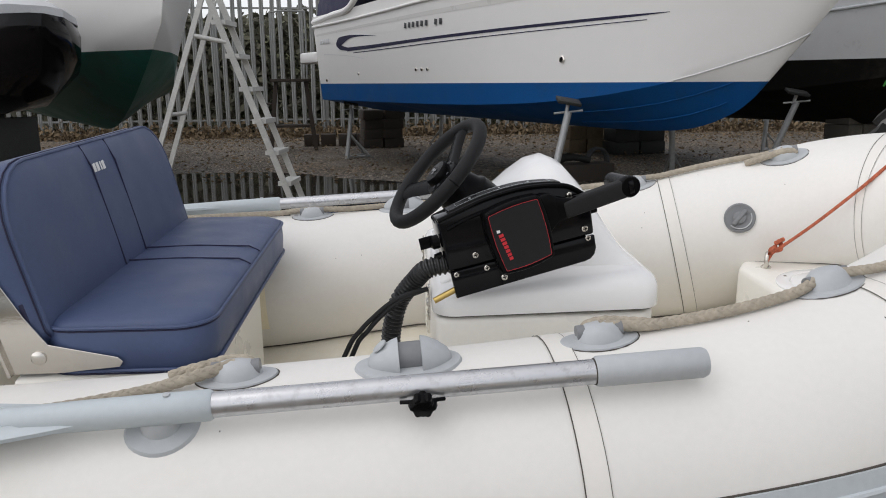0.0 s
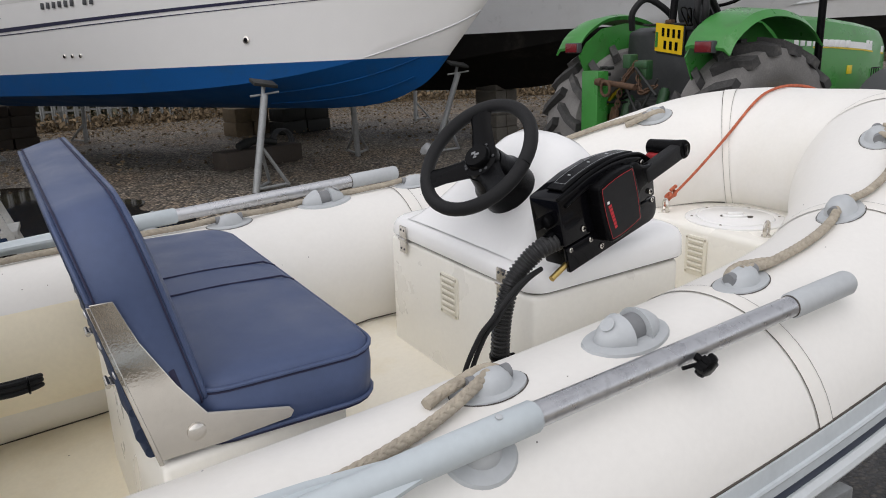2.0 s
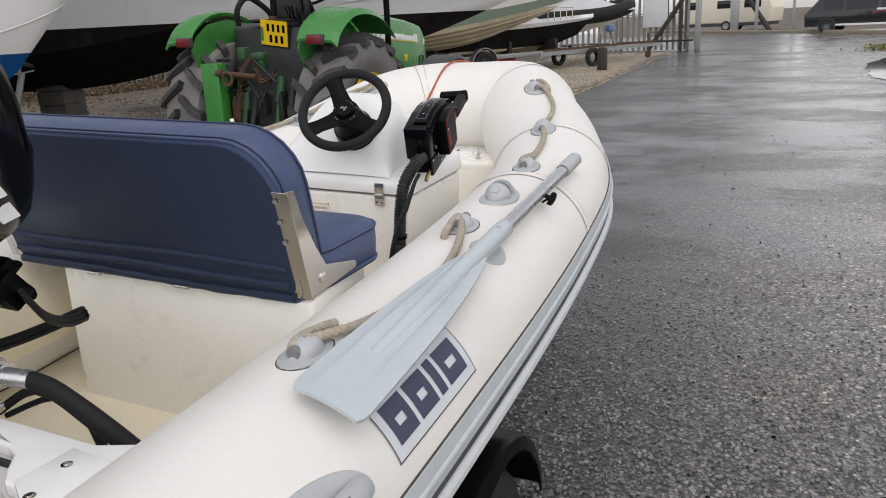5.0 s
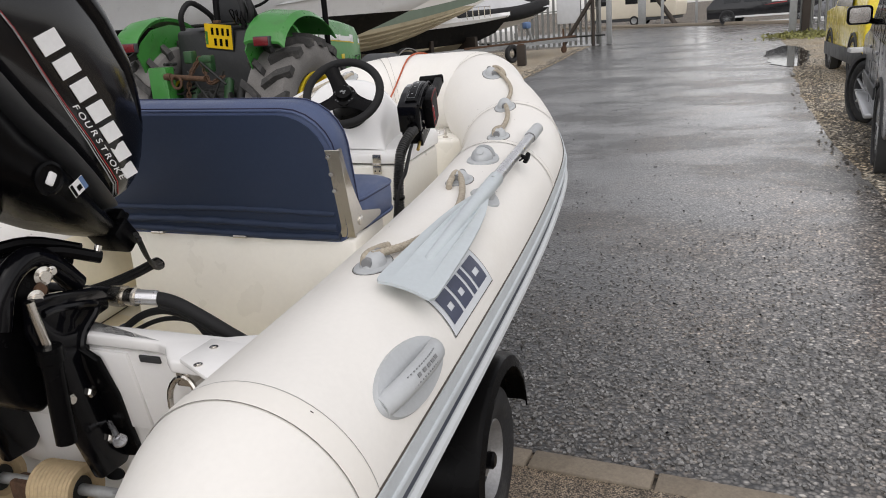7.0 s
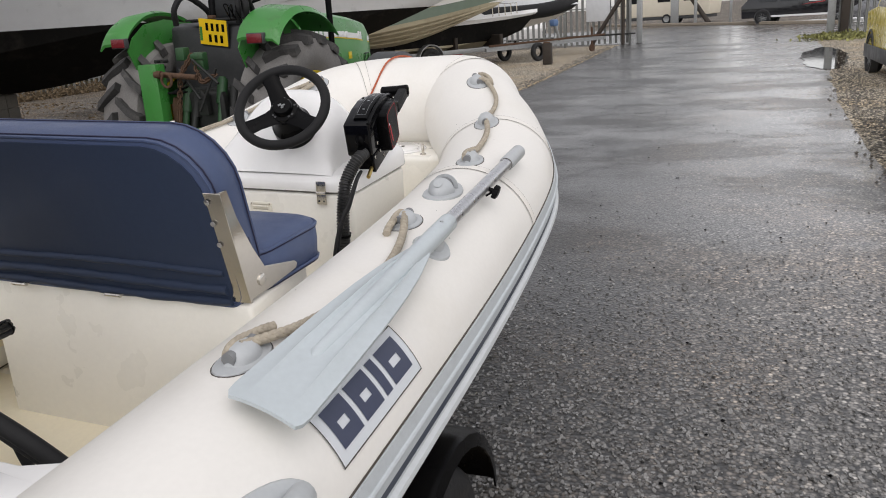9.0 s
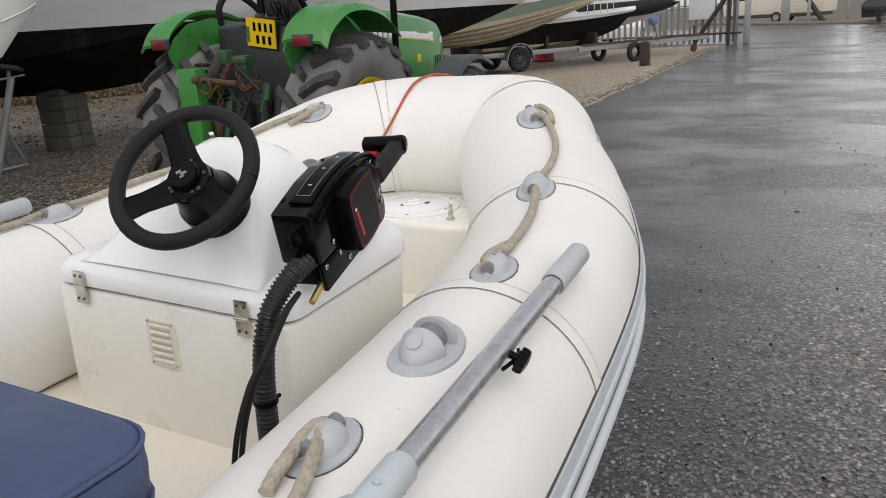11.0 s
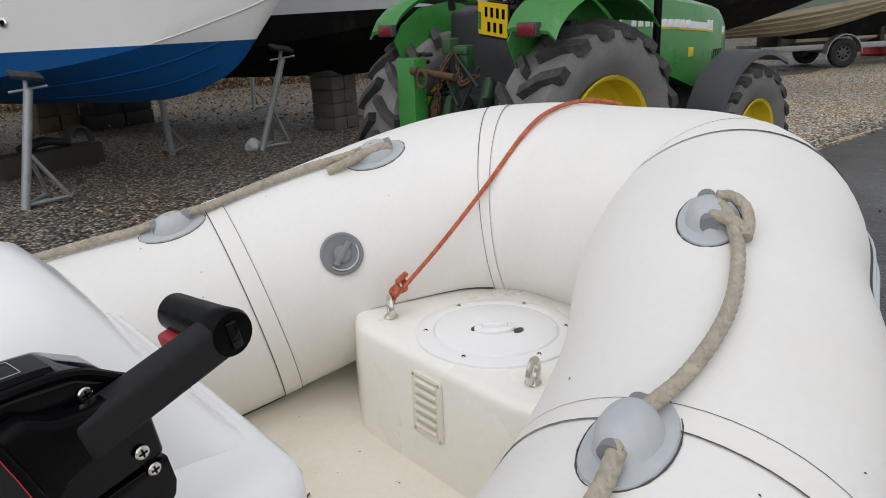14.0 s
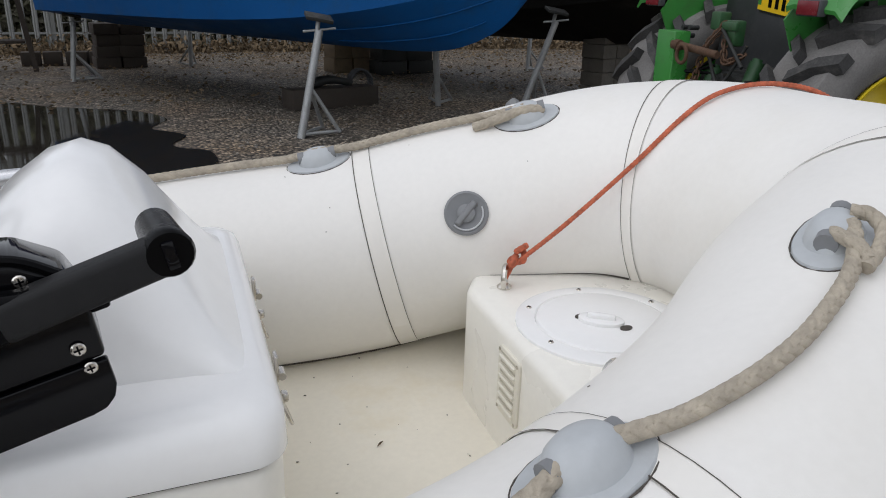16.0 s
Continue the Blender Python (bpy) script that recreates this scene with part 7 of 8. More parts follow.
def hull_ribbon(at, line, side, off=0.006):
    """A flat strip on the hull's side; line gives x, height and half width."""
    rows = []
    for x, z, h in line:
        a, b = hull_uv(at, x, z - h), hull_uv(at, x, z + h)
        rows.append([V((a.x, side * (a.y + off), a.z)), V((b.x, side * (b.y + off), b.z))])
    return rings(rows, cap=False, closed=False)


def line_of(points, n=24):
    """Rows of x, height and half width through the given ones."""
    return [(p.x, p.y, max(0.001, p.z)) for p in smooth_line([V(q) for q in points], n)]


for sd in (-1, 1):
    part("navy_stripe", hull_ribbon(at1, line_of([(1.45, 2.125, 0.030), (2.6, 2.135, 0.026), (4.2, 2.165, 0.020), (6.0, 2.205, 0.017), (7.4, 2.235, 0.014), (8.0, 2.25, 0.003)], 8), sd), CANVAS, cruiser, "navy side stripe")
    part("thin_stripe", hull_ribbon(at1, line_of([(1.7, 2.062, 0.006), (3.4, 2.085, 0.006), (5.2, 2.125, 0.006), (7.75, 2.19, 0.004)], 8), sd), CANVAS, cruiser)
    part("swoosh", hull_ribbon(at1, line_of([(1.00, 2.235, 0.010), (1.12, 2.25, 0.075), (1.30, 2.285, 0.060), (1.62, 2.325, 0.026), (2.1, 2.32, 0.010), (2.65, 2.285, 0.002)], 6), sd), CANVAS, cruiser, "navy crescent flourish")
    part("swoosh", hull_ribbon(at1, line_of([(1.00, 2.215, 0.010), (1.12, 2.185, 0.045), (1.30, 2.150, 0.034), (1.50, 2.128, 0.028)], 6), sd), CANVAS, cruiser)
    part("moulded_line", hull_ribbon(at1, line_of([(0.35, 2.08, 0.006), (1.0, 2.05, 0.005), (1.7, 2.0, 0.004), (2.1, 1.955, 0.003)], 6), sd, 0.004), GREYHULL, cruiser)
    part("deck_band", hull_ribbon(at1, line_of([(0.1, 2.42, 0.018), (2.6, 2.47, 0.022), (5.2, 2.52, 0.035), (7.6, 2.62, 0.05), (9.4, 2.78, 0.03)], 6), sd, 0.004), HULLGREYWHITE, cruiser, "pale grey side band")
    part("rubbing_rail", sweep([V((p.x, sd * (p.y + 0.015), p.z)) for p in (at1(i / 30, 0.93) for i in range(31))], 0.022, 8), HULLWHITE, cruiser)
    for x, z, r in ((0.36, 1.62, 0.03), (1.81, 1.718, 0.022), (3.83, 1.757, 0.026), (3.985, 1.755, 0.026), (4.14, 1.753, 0.026), (6.667, 1.823, 0.042)):
        p = hull_uv(at1, x, z)
        fit_ = part("skin_fitting", lathe([(r, 0), (r, 0.012), (r * 0.6, 0.018), (r * 0.55, 0.004), (0.001, 0.004)], facing((p.x, sd * p.y, p.z), (0.15, sd, 0.05)), 16), STEEL, cruiser, "round steel outlet")
        part("outlet_hole", lathe([(r * 0.72, 0.005), (r * 0.72, 0.016), (0.001, 0.016)], facing((p.x, sd * p.y, p.z), (0.15, sd, 0.05)), 12), BLACK, fit_)
    for k in range(9):
        if k == 6:
            continue
        p = hull_uv(at1, 3.64 + 0.117 * k, 2.375)
        part("name_bar", moved(box(0, 0, 0, 0.066, 0.006, 0.075, 0.001), pose(p.x, sd * (p.y + 0.008), p.z, 0, 8 * -sd, 0)), GREYPLASTIC, cruiser)
    for k in range(5):
        p = hull_uv(at1, 0.28 + 0.095 * k, 2.30)
        part("maker_bar", box(p.x, sd * (p.y + 0.008), p.z, 0.06, 0.006, 0.085, 0.001), GREYHULL, cruiser)
    p = at1(0.62, 0.97)
    part("porthole", prism(ellipse_ring(0, 0, 0.30, 0.09, 24), 0.02, facing((p.x, sd * (p.y + 0.01), p.z - 0.04), (0, sd, 0.1))), DARKGLASS, cruiser)
part("swim_platform", prism(rounded(0.95, 2.72, 0.16), 0.20, pose(-0.45, 0, 2.04), 0.04, 2), HULLWHITE, cruiser, "white moulded swim platform")
part("platform_eye", sweep([V((-0.40, -1.0 + 0.08 * math.cos(radians(a)), 2.14 + 0.08 * math.sin(radians(a)))) for a in range(0, 181, 20)], 0.016, 8), STEEL, cruiser)
can = [[V((x, sy * w, z)) for sy, w, z in ((-1, b, z0), (-1, b * 0.97, z0 + 0.28), (-1, b * 0.75, z1), (1, b * 0.75, z1), (1, b * 0.97, z0 + 0.28), (1, b, z0))] for x, b, z0, z1 in ((-0.05, 1.27, 2.70, 3.5), (0.6, 1.33, 2.72, 4.0), (2.0, 1.33, 2.88, 4.1), (2.9, 1.25, 3.0, 3.6))]
part("cockpit_canopy", rings(can), CANVAS, cruiser, "navy canvas cockpit cover")
part("coaming", sweep(smooth_line([V((0.0, -1.35, 2.66)), V((1.0, -1.38, 2.72)), V((1.7, -1.40, 2.76)), V((2.3, -1.40, 2.98)), V((3.4, -1.36, 3.12))], 6), 0.05, 10), HULLWHITE, cruiser)
p = at1(0.985, 0.82)
part("bow_eye", sweep([V((p.x + 0.03 + 0.07 * math.cos(radians(a)), 0, p.z + 0.05 * math.sin(radians(a)))) for a in range(0, 361, 24)], 0.014, 8, cap=False), STEEL, cruiser, "steel bow eye")
for v0 in (0.14, 0.27):
    for sd in (-1, 1):
        part("spray_rail", sweep([V((q.x, sd * (q.y + 0.004), q.z - 0.006)) for q in (at1(0.72 + 0.225 * i / 24, v0 + 0.02 * i / 24) for i in range(25))], 0.007, 6), BLUEFOUL, cruiser)

for sd in (-1, 1):
    part("knuckle_rail", sweep([V((q.x, sd * (q.y + 0.004), q.z)) for q in (at1(0.60 + 0.40 * i / 60, 0.402) for i in range(61)) if q.z > 1.57], 0.006, 8), GREYHULL, cruiser)

# grey cruiser with a black bottom, behind the tractor
M2 = boat_pose(3.75, 13.3, -62.9)
b2, at2 = hull("motor_boat", "grey motor boat with black bottom standing on blocks", M2, 11.2, 8.6, 2.95, 0.98, 1.30, 1.82, 2.75, 3.3, GREYHULL, BLACKFOUL, chine_rise=0.95)
for sd in (-1, 1):
    part("rubbing_rail", sweep([V((p.x, sd * (p.y + 0.01), p.z)) for p in (at2(i / 30, 0.78) for i in range(31))], 0.018, 8), GREYPVC, b2)
# pale grey boat with a black bottom, further along the row
M3 = boat_pose(10.55, 11.9, -59.5)
b3, at3 = hull("motor_boat", "pale grey motor boat with black bottom beside a trailer", M3, 9.8, 7.4, 2.8, 1.02, 1.28, 1.86, 2.6, 3.1, GREYHULL, BLACKFOUL, chine_rise=0.9)
for sd in (-1, 1):
    part("rubbing_rail", sweep([V((p.x, sd * (p.y + 0.01), p.z)) for p in (at3(i / 30, 0.72) for i in range(31))], 0.02, 8), GREYPVC, b3)
# beige hull with a sage band on a trailer
M4 = boat_pose(15.7, 12.7, -47.5)
b4, at4 = hull("cabin_boat", "sage and cream cabin boat with slimy beige bottom on a trailer", M4, 11.5, 8.8, 2.9, 0.85, 1.15, 1.95, 2.6, 3.2, HULLWHITE, BEIGEHULL, chine_rise=0.9)
for sd in (-1, 1):
    part("sage_band", hull_strip(at4, 0.0, 0.985, lambda u: 0.52, 0.065, side=sd), SAGEHULL, b4, "sage green waterline band")
    for v0 in (0.10, 0.20, 0.30):
        part("spray_rail", sweep([V((q.x, sd * (q.y + 0.01), q.z - 0.01)) for q in (at4(0.1 + 0.85 * i / 24, v0 + 0.06 * i / 24) for i in range(25))], 0.030, 6), BEIGEHULL, b4)
# small dark boat and a covered inflatable near the gate
M5 = boat_pose(20.66, 9.16, -36)
b5, at5 = hull("small_cabin_boat", "small white boat with dark sides on a trailer", M5, 6.6, 5.2, 2.1, 0.50, 0.66, 0.74, 1.42, 1.58, BLACKFOUL, BEIGEHULL, chine_rise=0.5, deck=HULLWHITE)
part("white_sheer", hull_strip(at5, 0, 0.99, lambda u: 0.95, 0.05), HULLWHITE, b5)
part("cabin", rings([[V((x, sy * w, z)) for sy, w, z in ((-1, 0.8, 1.38), (-1, 0.62, zz), (1, 0.62, zz), (1, 0.8, 1.38))] for x, zz in ((0.8, 1.8), (1.2, 2.0), (3.0, 1.95), (3.9, 1.52))]), HULLWHITE, b5)
for k in range(5):
    part("rail_post", rod((4.0 + 0.35 * k, -0.75 + 0.11 * k, 1.52), (4.0 + 0.35 * k, -0.75 + 0.11 * k, 1.92), 0.015, seg=8), STEEL, b5)
part("rail", sweep([V((4.0 + 0.35 * k, -0.75 + 0.11 * k, 1.92)) for k in range(5)], 0.015, 8), STEEL, b5)
rib = thing("covered_inflatable", "black inflatable boat under a white cover on a trailer", "boat", m=boat_pose(24.1, 7.98, -34))
tb = smooth_line([V((0, -0.85, 1.55)), V((3.5, -0.85, 1.6)), V((5.2, -0.55, 1.8)), V((5.9, 0, 1.95)), V((5.2, 0.55, 1.8)), V((3.5, 0.85, 1.6)), V((0, 0.85, 1.55))], 8)
part("tube", sweep(tb, 0.26, 16), BLACKSOFT, rib, "black inflatable tube", smooth=60)
part("cover", rings([[V((x, sy * w, z)) for sy, w, z in ((-1, 0.85, 1.75), (-1, 0.6, zz - 0.1), (0, 0, zz), (1, 0.6, zz - 0.1), (1, 0.85, 1.75))] for x, zz in ((0, 2.2), (1.5, 2.6), (3.0, 2.5), (4.6, 2.1), (5.6, 1.95))]), COVER, rib, "white fitted cover")
part("hull_bottom", rings([[V((x, -0.75 * w, 1.45)), V((x, 0, 1.45 - d)), V((x, 0.75 * w, 1.45))] for x, w, d in ((0, 1, 0.45), (3, 1, 0.5), (5, 0.5, 0.2), (5.7, 0.1, 0.0))], cap=False, closed=False), HULLWHITE, rib)

# boats to the other side: a green-bottomed yacht and a dark covered inflatable
MB = boat_pose(-6.60, 13.2, -58)
b6, at6 = hull("sailing_boat", "white boat with dark green bottom propped ashore", MB, 8.4, 6.9, 2.9, 0.95, 1.35, 1.95, 3.0, 3.5, HULLWHITE, GREENFOUL, chine_rise=0.95)
for k in range(3):
    p = at6(0.90, 0.80 + 0.05 * k)
    part("skin_fitting", lathe([(0.022, 0), (0.022, 0.012), (0.001, 0.012)], facing((p.x, -p.y, p.z), (0, -1, 0.05)), 12), BLACK, b6)
dark = thing("covered_dark_boat", "black moulded boat under a grey fitted cover", "boat", m=boat_pose(-6.3, 8.75, -49))
rows = []
for x, w, z0, z1 in ((0, 1.0, 1.25, 2.05), (2.0, 1.0, 1.22, 2.05), (3.4, 0.85, 1.28, 2.08), (4.2, 0.60, 1.42, 2.12), (4.75, 0.30, 1.65, 2.15), (4.95, 0.06, 1.95, 2.16)):
    rows.append([V((x, sy * w * q, z)) for sy, q, z in ((-1, 0.94, z1), (-1, 1.0, z1 - 0.10), (-1, 0.96, (z0 + z1) / 2), (-1, 0.55, z0 + 0.08), (0, 0, z0), (1, 0.55, z0 + 0.08), (1, 0.96, (z0 + z1) / 2), (1, 1.0, z1 - 0.10), (1, 0.94, z1))])
part("hull", rings(rows), BLACKGLOSS, dark, "gloss black moulded hull", smooth=60)
part("cover", rings([[V((x, sy * w * q, z)) for sy, q, z in ((-1, 0.97, z1), (-1, 0.95, z1 + 0.07), (-1, 0.5, z2), (1, 0.5, z2), (1, 0.95, z1 + 0.07), (1, 0.97, z1))] for x, w, z1, z2 in ((0, 1.0, 2.05, 2.5), (2.0, 1.0, 2.05, 2.55), (3.4, 0.85, 2.08, 2.45), (4.2, 0.60, 2.12, 2.35), (4.72, 0.30, 2.15, 2.24))]), COVER, dark, "grey fitted cover with hem")
part("cover_hem", sweep([V((x, -w * 0.985, z)) for x, w, z in ((0, 1.0, 2.06), (2.0, 1.0, 2.06), (3.4, 0.85, 2.09), (4.2, 0.60, 2.13), (4.75, 0.30, 2.16))], 0.014, 8), GREYPVC, dark)
part("strap_clip", box(3.9, -0.62, 1.75, 0.05, 0.02, 0.12, 0.01), WHITEINK, dark)
part("side_vent", box(3.0, -0.90, 1.80, 0.34, 0.02, 0.05, 0.01), GREYPLASTIC, dark)
part("trailer_frame", join(box(2.2, 0, 0.55, 4.6, 0.10, 0.10, 0.01), box(1.2, 0, 0.62, 0.10, 1.5, 0.08, 0.01), box(3.2, 0, 0.80, 0.10, 0.8, 0.9, 0.01), box(1.2, 0, 0.9, 0.10, 1.2, 0.7, 0.01)), DARKIRON, dark)
for sy in (-1, 1):
    tyre(0.28, 0.16, 0.16, facing((1.2, sy * 0.95, 0.45), (0, sy, 0)), dark)


# ---- props, blocks and yard furniture ----
def prop_stand(x, y, ztop, lean_x, lean_y, turn, label="galvanised tripod boat prop under a hull"):
    g = land(x, y)
    th = thing("boat_prop", label, "boat stand", "boat props", m=pose(x, y, g, 0, 0, turn))
    h = ztop - g
    part("main_leg", rod((0, 0, 0), (lean_x, lean_y, h - 0.12), 0.040), GALV, th)
    part("screw", rod((lean_x * 0.9, lean_y * 0.9, h * 0.88), (lean_x, lean_y, h), 0.022), GALV, th)
    part("handle", rod((lean_x - 0.16, lean_y, h - 0.13), (lean_x + 0.16, lean_y, h - 0.10), 0.012), GALV, th)
    part("head_plate", moved(box(0, 0, 0, 0.26, 0.20, 0.035, 0.005), pose(lean_x, lean_y, h, 14, 10, 0)), DARKIRON, th, "rusty timber-faced head plate")
    for bx, by in ((0.42, 0.12), (0.30, 0.42)):
        part("brace", rod((lean_x * 0.45, lean_y * 0.45, h * 0.45), (bx, by, 0.03), 0.020), GALV, th)
        part("foot_bar", rod((0, 0, 0.04), (bx, by, 0.04), 0.018), GALV, th)
    return th


prop_stand(1.55, 6.55, 1.36, 0.24, 0.10, 0)
prop_stand(-1.07, 12.30, 1.22, 0.10, 0.12, 0)
prop_stand(4.50, 7.72, 1.42, 0.38, -0.04, -8)
prop_stand(3.65, 8.45, 1.10, -0.18, -0.10, 30)
prop_stand(0.76, 14.6, 1.05, -0.12, -0.10, 60)
prop_stand(7.0, 9.7, 1.20, -0.30, -0.2, 30)
prop_stand(12.35, 6.05, 1.55, -0.10, 0.15, 0)
prop_stand(6.9, 12.6, 1.1, 0.1, 0.1, 0)


def block_stack(x, y, n, w, d, h, turn, material, label, ztop=None):
    g = land(x, y)
    th = thing("keel_blocks", label, "support blocks", m=pose(x, y, g, 0, 0, turn))
    for k in range(n):
        for j in range(2):
            e = 0.012 * ((k * 7 + j * 3) % 5 - 2)
            part("block", box(e + (j - 0.5) * w / 2, e * 0.7, h * (k + 0.5), w / 2 - 0.006, d, h - 0.006, 0.008), material, th)
    return th


block_stack(-0.50, 14.8, 4, 0.85, 0.6, 0.20, 12, WOOD, "dark stacked timber blocks under a keel")
block_stack(3.50, 13.2, 2, 0.72, 0.50, 0.26, 12, BROWNWOOD, "brown stacked timber block under a keel")
block_stack(6.22, 8.65, 5, 0.52, 0.42, 0.19, 15, BLOCK, "stacked grey concrete blocks under a keel")
block_stack(4.40, 12.7, 2, 1.05, 0.50, 0.24, 12, DARKIRON, "dark oily timber blocks under a keel")
block_stack(-1.87, 15.3, 1, 0.66, 0.35, 0.26, 5, WOOD, "weathered timber baulk lying on the gravel")
block_stack(-1.05, 15.3, 1, 0.75, 0.35, 0.26, -5, WOOD, "weathered timber baulk lying on the gravel")

# boarding steps by the fence: a timber platform on splayed legs with a hooped rail
bench = thing("boarding_steps", "weathered timber boarding platform with a hooped steel rail", "steps", m=pose(-2.32, 14.3, land(-2.3, 14.3), 0, 0, 8))
part("top", box(0, 0, 1.42, 0.82, 0.6, 0.06, 0.008), WOOD, bench)
part("shelf", box(0, 0, 0.50, 0.70, 0.45, 0.05, 0.006), WOOD, bench)
for sx in (-1, 1):
    for sy in (-1, 1):
        part("leg", rings([[V((x + dx, y + dy, z)) for dx, dy in ((-0.04, -0.03), (0.04, -0.03), (0.04, 0.03), (-0.04, 0.03))] for x, y, z in ((sx * 0.46, sy * 0.27, 0), (sx * 0.30, sy * 0.20, 1.40))]), WOOD, bench)
part("side_step", box(-0.50, 0, 0.95, 0.30, 0.40, 0.035, 0.005), WOOD, bench)
part("hoop_rail", sweep(smooth_line([V((-0.36, 0.22, 1.43)), V((-0.36, 0.22, 2.65)), V((-0.30, 0.22, 2.78)), V((0.26, 0.22, 2.80)), V((0.34, 0.22, 2.66)), V((0.34, 0.22, 1.43))], 5), 0.020, 8), FENCESTEEL, bench, "hooped steel rail")

# outboard leg and clutter under the cruiser
clutter = thing("engine_parts", "grey-green engine leg and hoses lying on timber", "engine parts", m=pose(2.30, 8.75, land(2.3, 8.75), 0, 0, 15))
part("baulk", box(0, 0, 0.12, 1.2, 0.35, 0.24, 0.01), WOOD, clutter)
part("casting", sweep(smooth_line([V((-0.3, 0, 0.28)), V((0, 0.05, 0.33)), V((0.3, 0, 0.28))], 4), [0.05, 0.06, 0.07, 0.055, 0.06, 0.05, 0.045, 0.05, 0.04][:9], 12), DARKIRON, clutter)
for k in range(3):
    part("hose", sweep([V((0.5 + 0.16 * math.cos(radians(a)), 0.1 + 0.05 * k, 0.25 + 0.18 * math.sin(radians(a)))) for a in range(0, 361, 20)], 0.016, 8, cap=False), GREYPLASTIC, clutter)
bag = solo("plastic_bag", rings([[V((0.16 * q * (1 + 0.25 * math.sin(3 * a + z * 9)) * math.cos(a), 0.14 * q * (1 + 0.2 * math.cos(4 * a)) * math.sin(a), z)) for a in (2 * math.pi * k / 18 for k in range(18))] for z, q in ((0, 0.8), (0.06, 1.0), (0.14, 0.9), (0.21, 0.5), (0.25, 0.15))]), COVER, "crumpled white plastic bag on the gravel", "bag", m=pose(4.45, 7.85, land(4.45, 7.85)) @ Matrix.Scale(0.62, 4))

# aluminium step ladder
ladder = thing("step_ladder", "tall aluminium step ladder standing open on the gravel", "ladder")
WV = V((0.03, 0.36, 0))
apex, foot_f, foot_b = V((-1.335, 3.728, 2.17)), V((-0.62, 3.86, 0.06)), V((-2.12, 3.70, 0.06))
for q in (0, 1):
    a_, f_, b_ = apex + WV * 0.7 * q, foot_f + WV * q, foot_b + WV * q
    part("front_stile", rings([[p + V((dx, dy, 0)) for dx, dy in ((-0.022, -0.012), (0.022, -0.012), (0.022, 0.012), (-0.022, 0.012))] for p in (f_, a_)]), DULLALU, ladder, "aluminium ladder stile")
    part("rear_stile", rings([[p + V((dx, dy, 0)) for dx, dy in ((-0.018, -0.012), (0.018, -0.012), (0.018, 0.012), (-0.018, 0.012))] for p in (b_, a_ + V((-0.03, 0, -0.02)))]), DULLALU, ladder)
for k in range(9):
    f = (k + 0.6) / 9.4
    p0 = foot_f.lerp(apex, f)
    p1 = (foot_f + WV).lerp(apex + WV * 0.7, f)
    part("tread", rings([[p + V((dx, 0, dz)) for dx, dz in ((-0.045, -0.02), (0.05, -0.02), (0.05, 0.012), (-0.045, 0.012))] for p in (p0, p1)]), DULLALU, ladder, "ribbed ladder tread")
for k in (0.12, 0.62):
    part("rear_brace", rod(foot_b.lerp(apex, k), (foot_b + WV).lerp(apex + WV * 0.7, k), 0.014), DULLALU, ladder)
part("spreader", rod(foot_b.lerp(apex, 0.87), foot_f.lerp(apex, 0.85), 0.016), DULLALU, ladder)


# ---- palisade fences and gate ----
def palisade(name, x0, y0, x1, y1, h, step, label, rails=(0.25, 0.86), w=0.07):
    th = thing(name, label, "fence", kind="structure")
    a, b = V((x0, y0, 0)), V((x1, y1, 0))
    d = (b - a).normalized()
    nrm = V((-d.y, d.x, 0))
    n = int((b - a).length / step)
    ang = math.degrees(math.atan2(d.y, d.x))
    prof = [(-w / 2, 0.012), (-w / 4, -0.010), (0, 0.004), (w / 4, -0.010), (w / 2, 0.012), (w / 4, -0.006), (0, 0.008), (-w / 4, -0.006)]
    rows = [[V((x * q, y, z)) for x, y in prof] for z, q in ((0, 1), (h - 0.12, 1), (h, 0.25))]
    me = mesh_of(rings(rows), FENCESTEEL, 30, "pale")
    for i in range(n):
        p = a + d * (step * (i + 0.5))
        ob = new("pale", me)
        ob.parent = th
        ob.matrix_world = pose(p.x, p.y, land(p.x, p.y) + 0.05 + 0.01 * ((i * 7) % 3), 0, 0.4 * ((i * 5) % 4 - 1.5), ang)
    for f in rails:
        z = h * f
        pts = [a + d * (1.5 * k) for k in range(int((b - a).length / 1.5) + 1)] + [b]
        part("rail", join(*[box(0, 0, 0, (q - p).length, 0.045, 0.045, m=pose((p.x + q.x) / 2 + nrm.x * 0.03, (p.y + q.y) / 2 + nrm.y * 0.03, land((p.x + q.x) / 2, (p.y + q.y) / 2) + z, 0, 0, ang)) for p, q in zip(pts, pts[1:]) if (q - p).length > 0.05]), FENCESTEEL, th, smooth=0)
    k = 0.0
    while k < (b - a).length:
        p = a + d * k + nrm * 0.07
        part("post", box(p.x, p.y, land(p.x, p.y) + h * 0.48, 0.1, 0.1, h * 0.96, 0.004), FENCESTEEL, th)
        k += 2.75
    return th


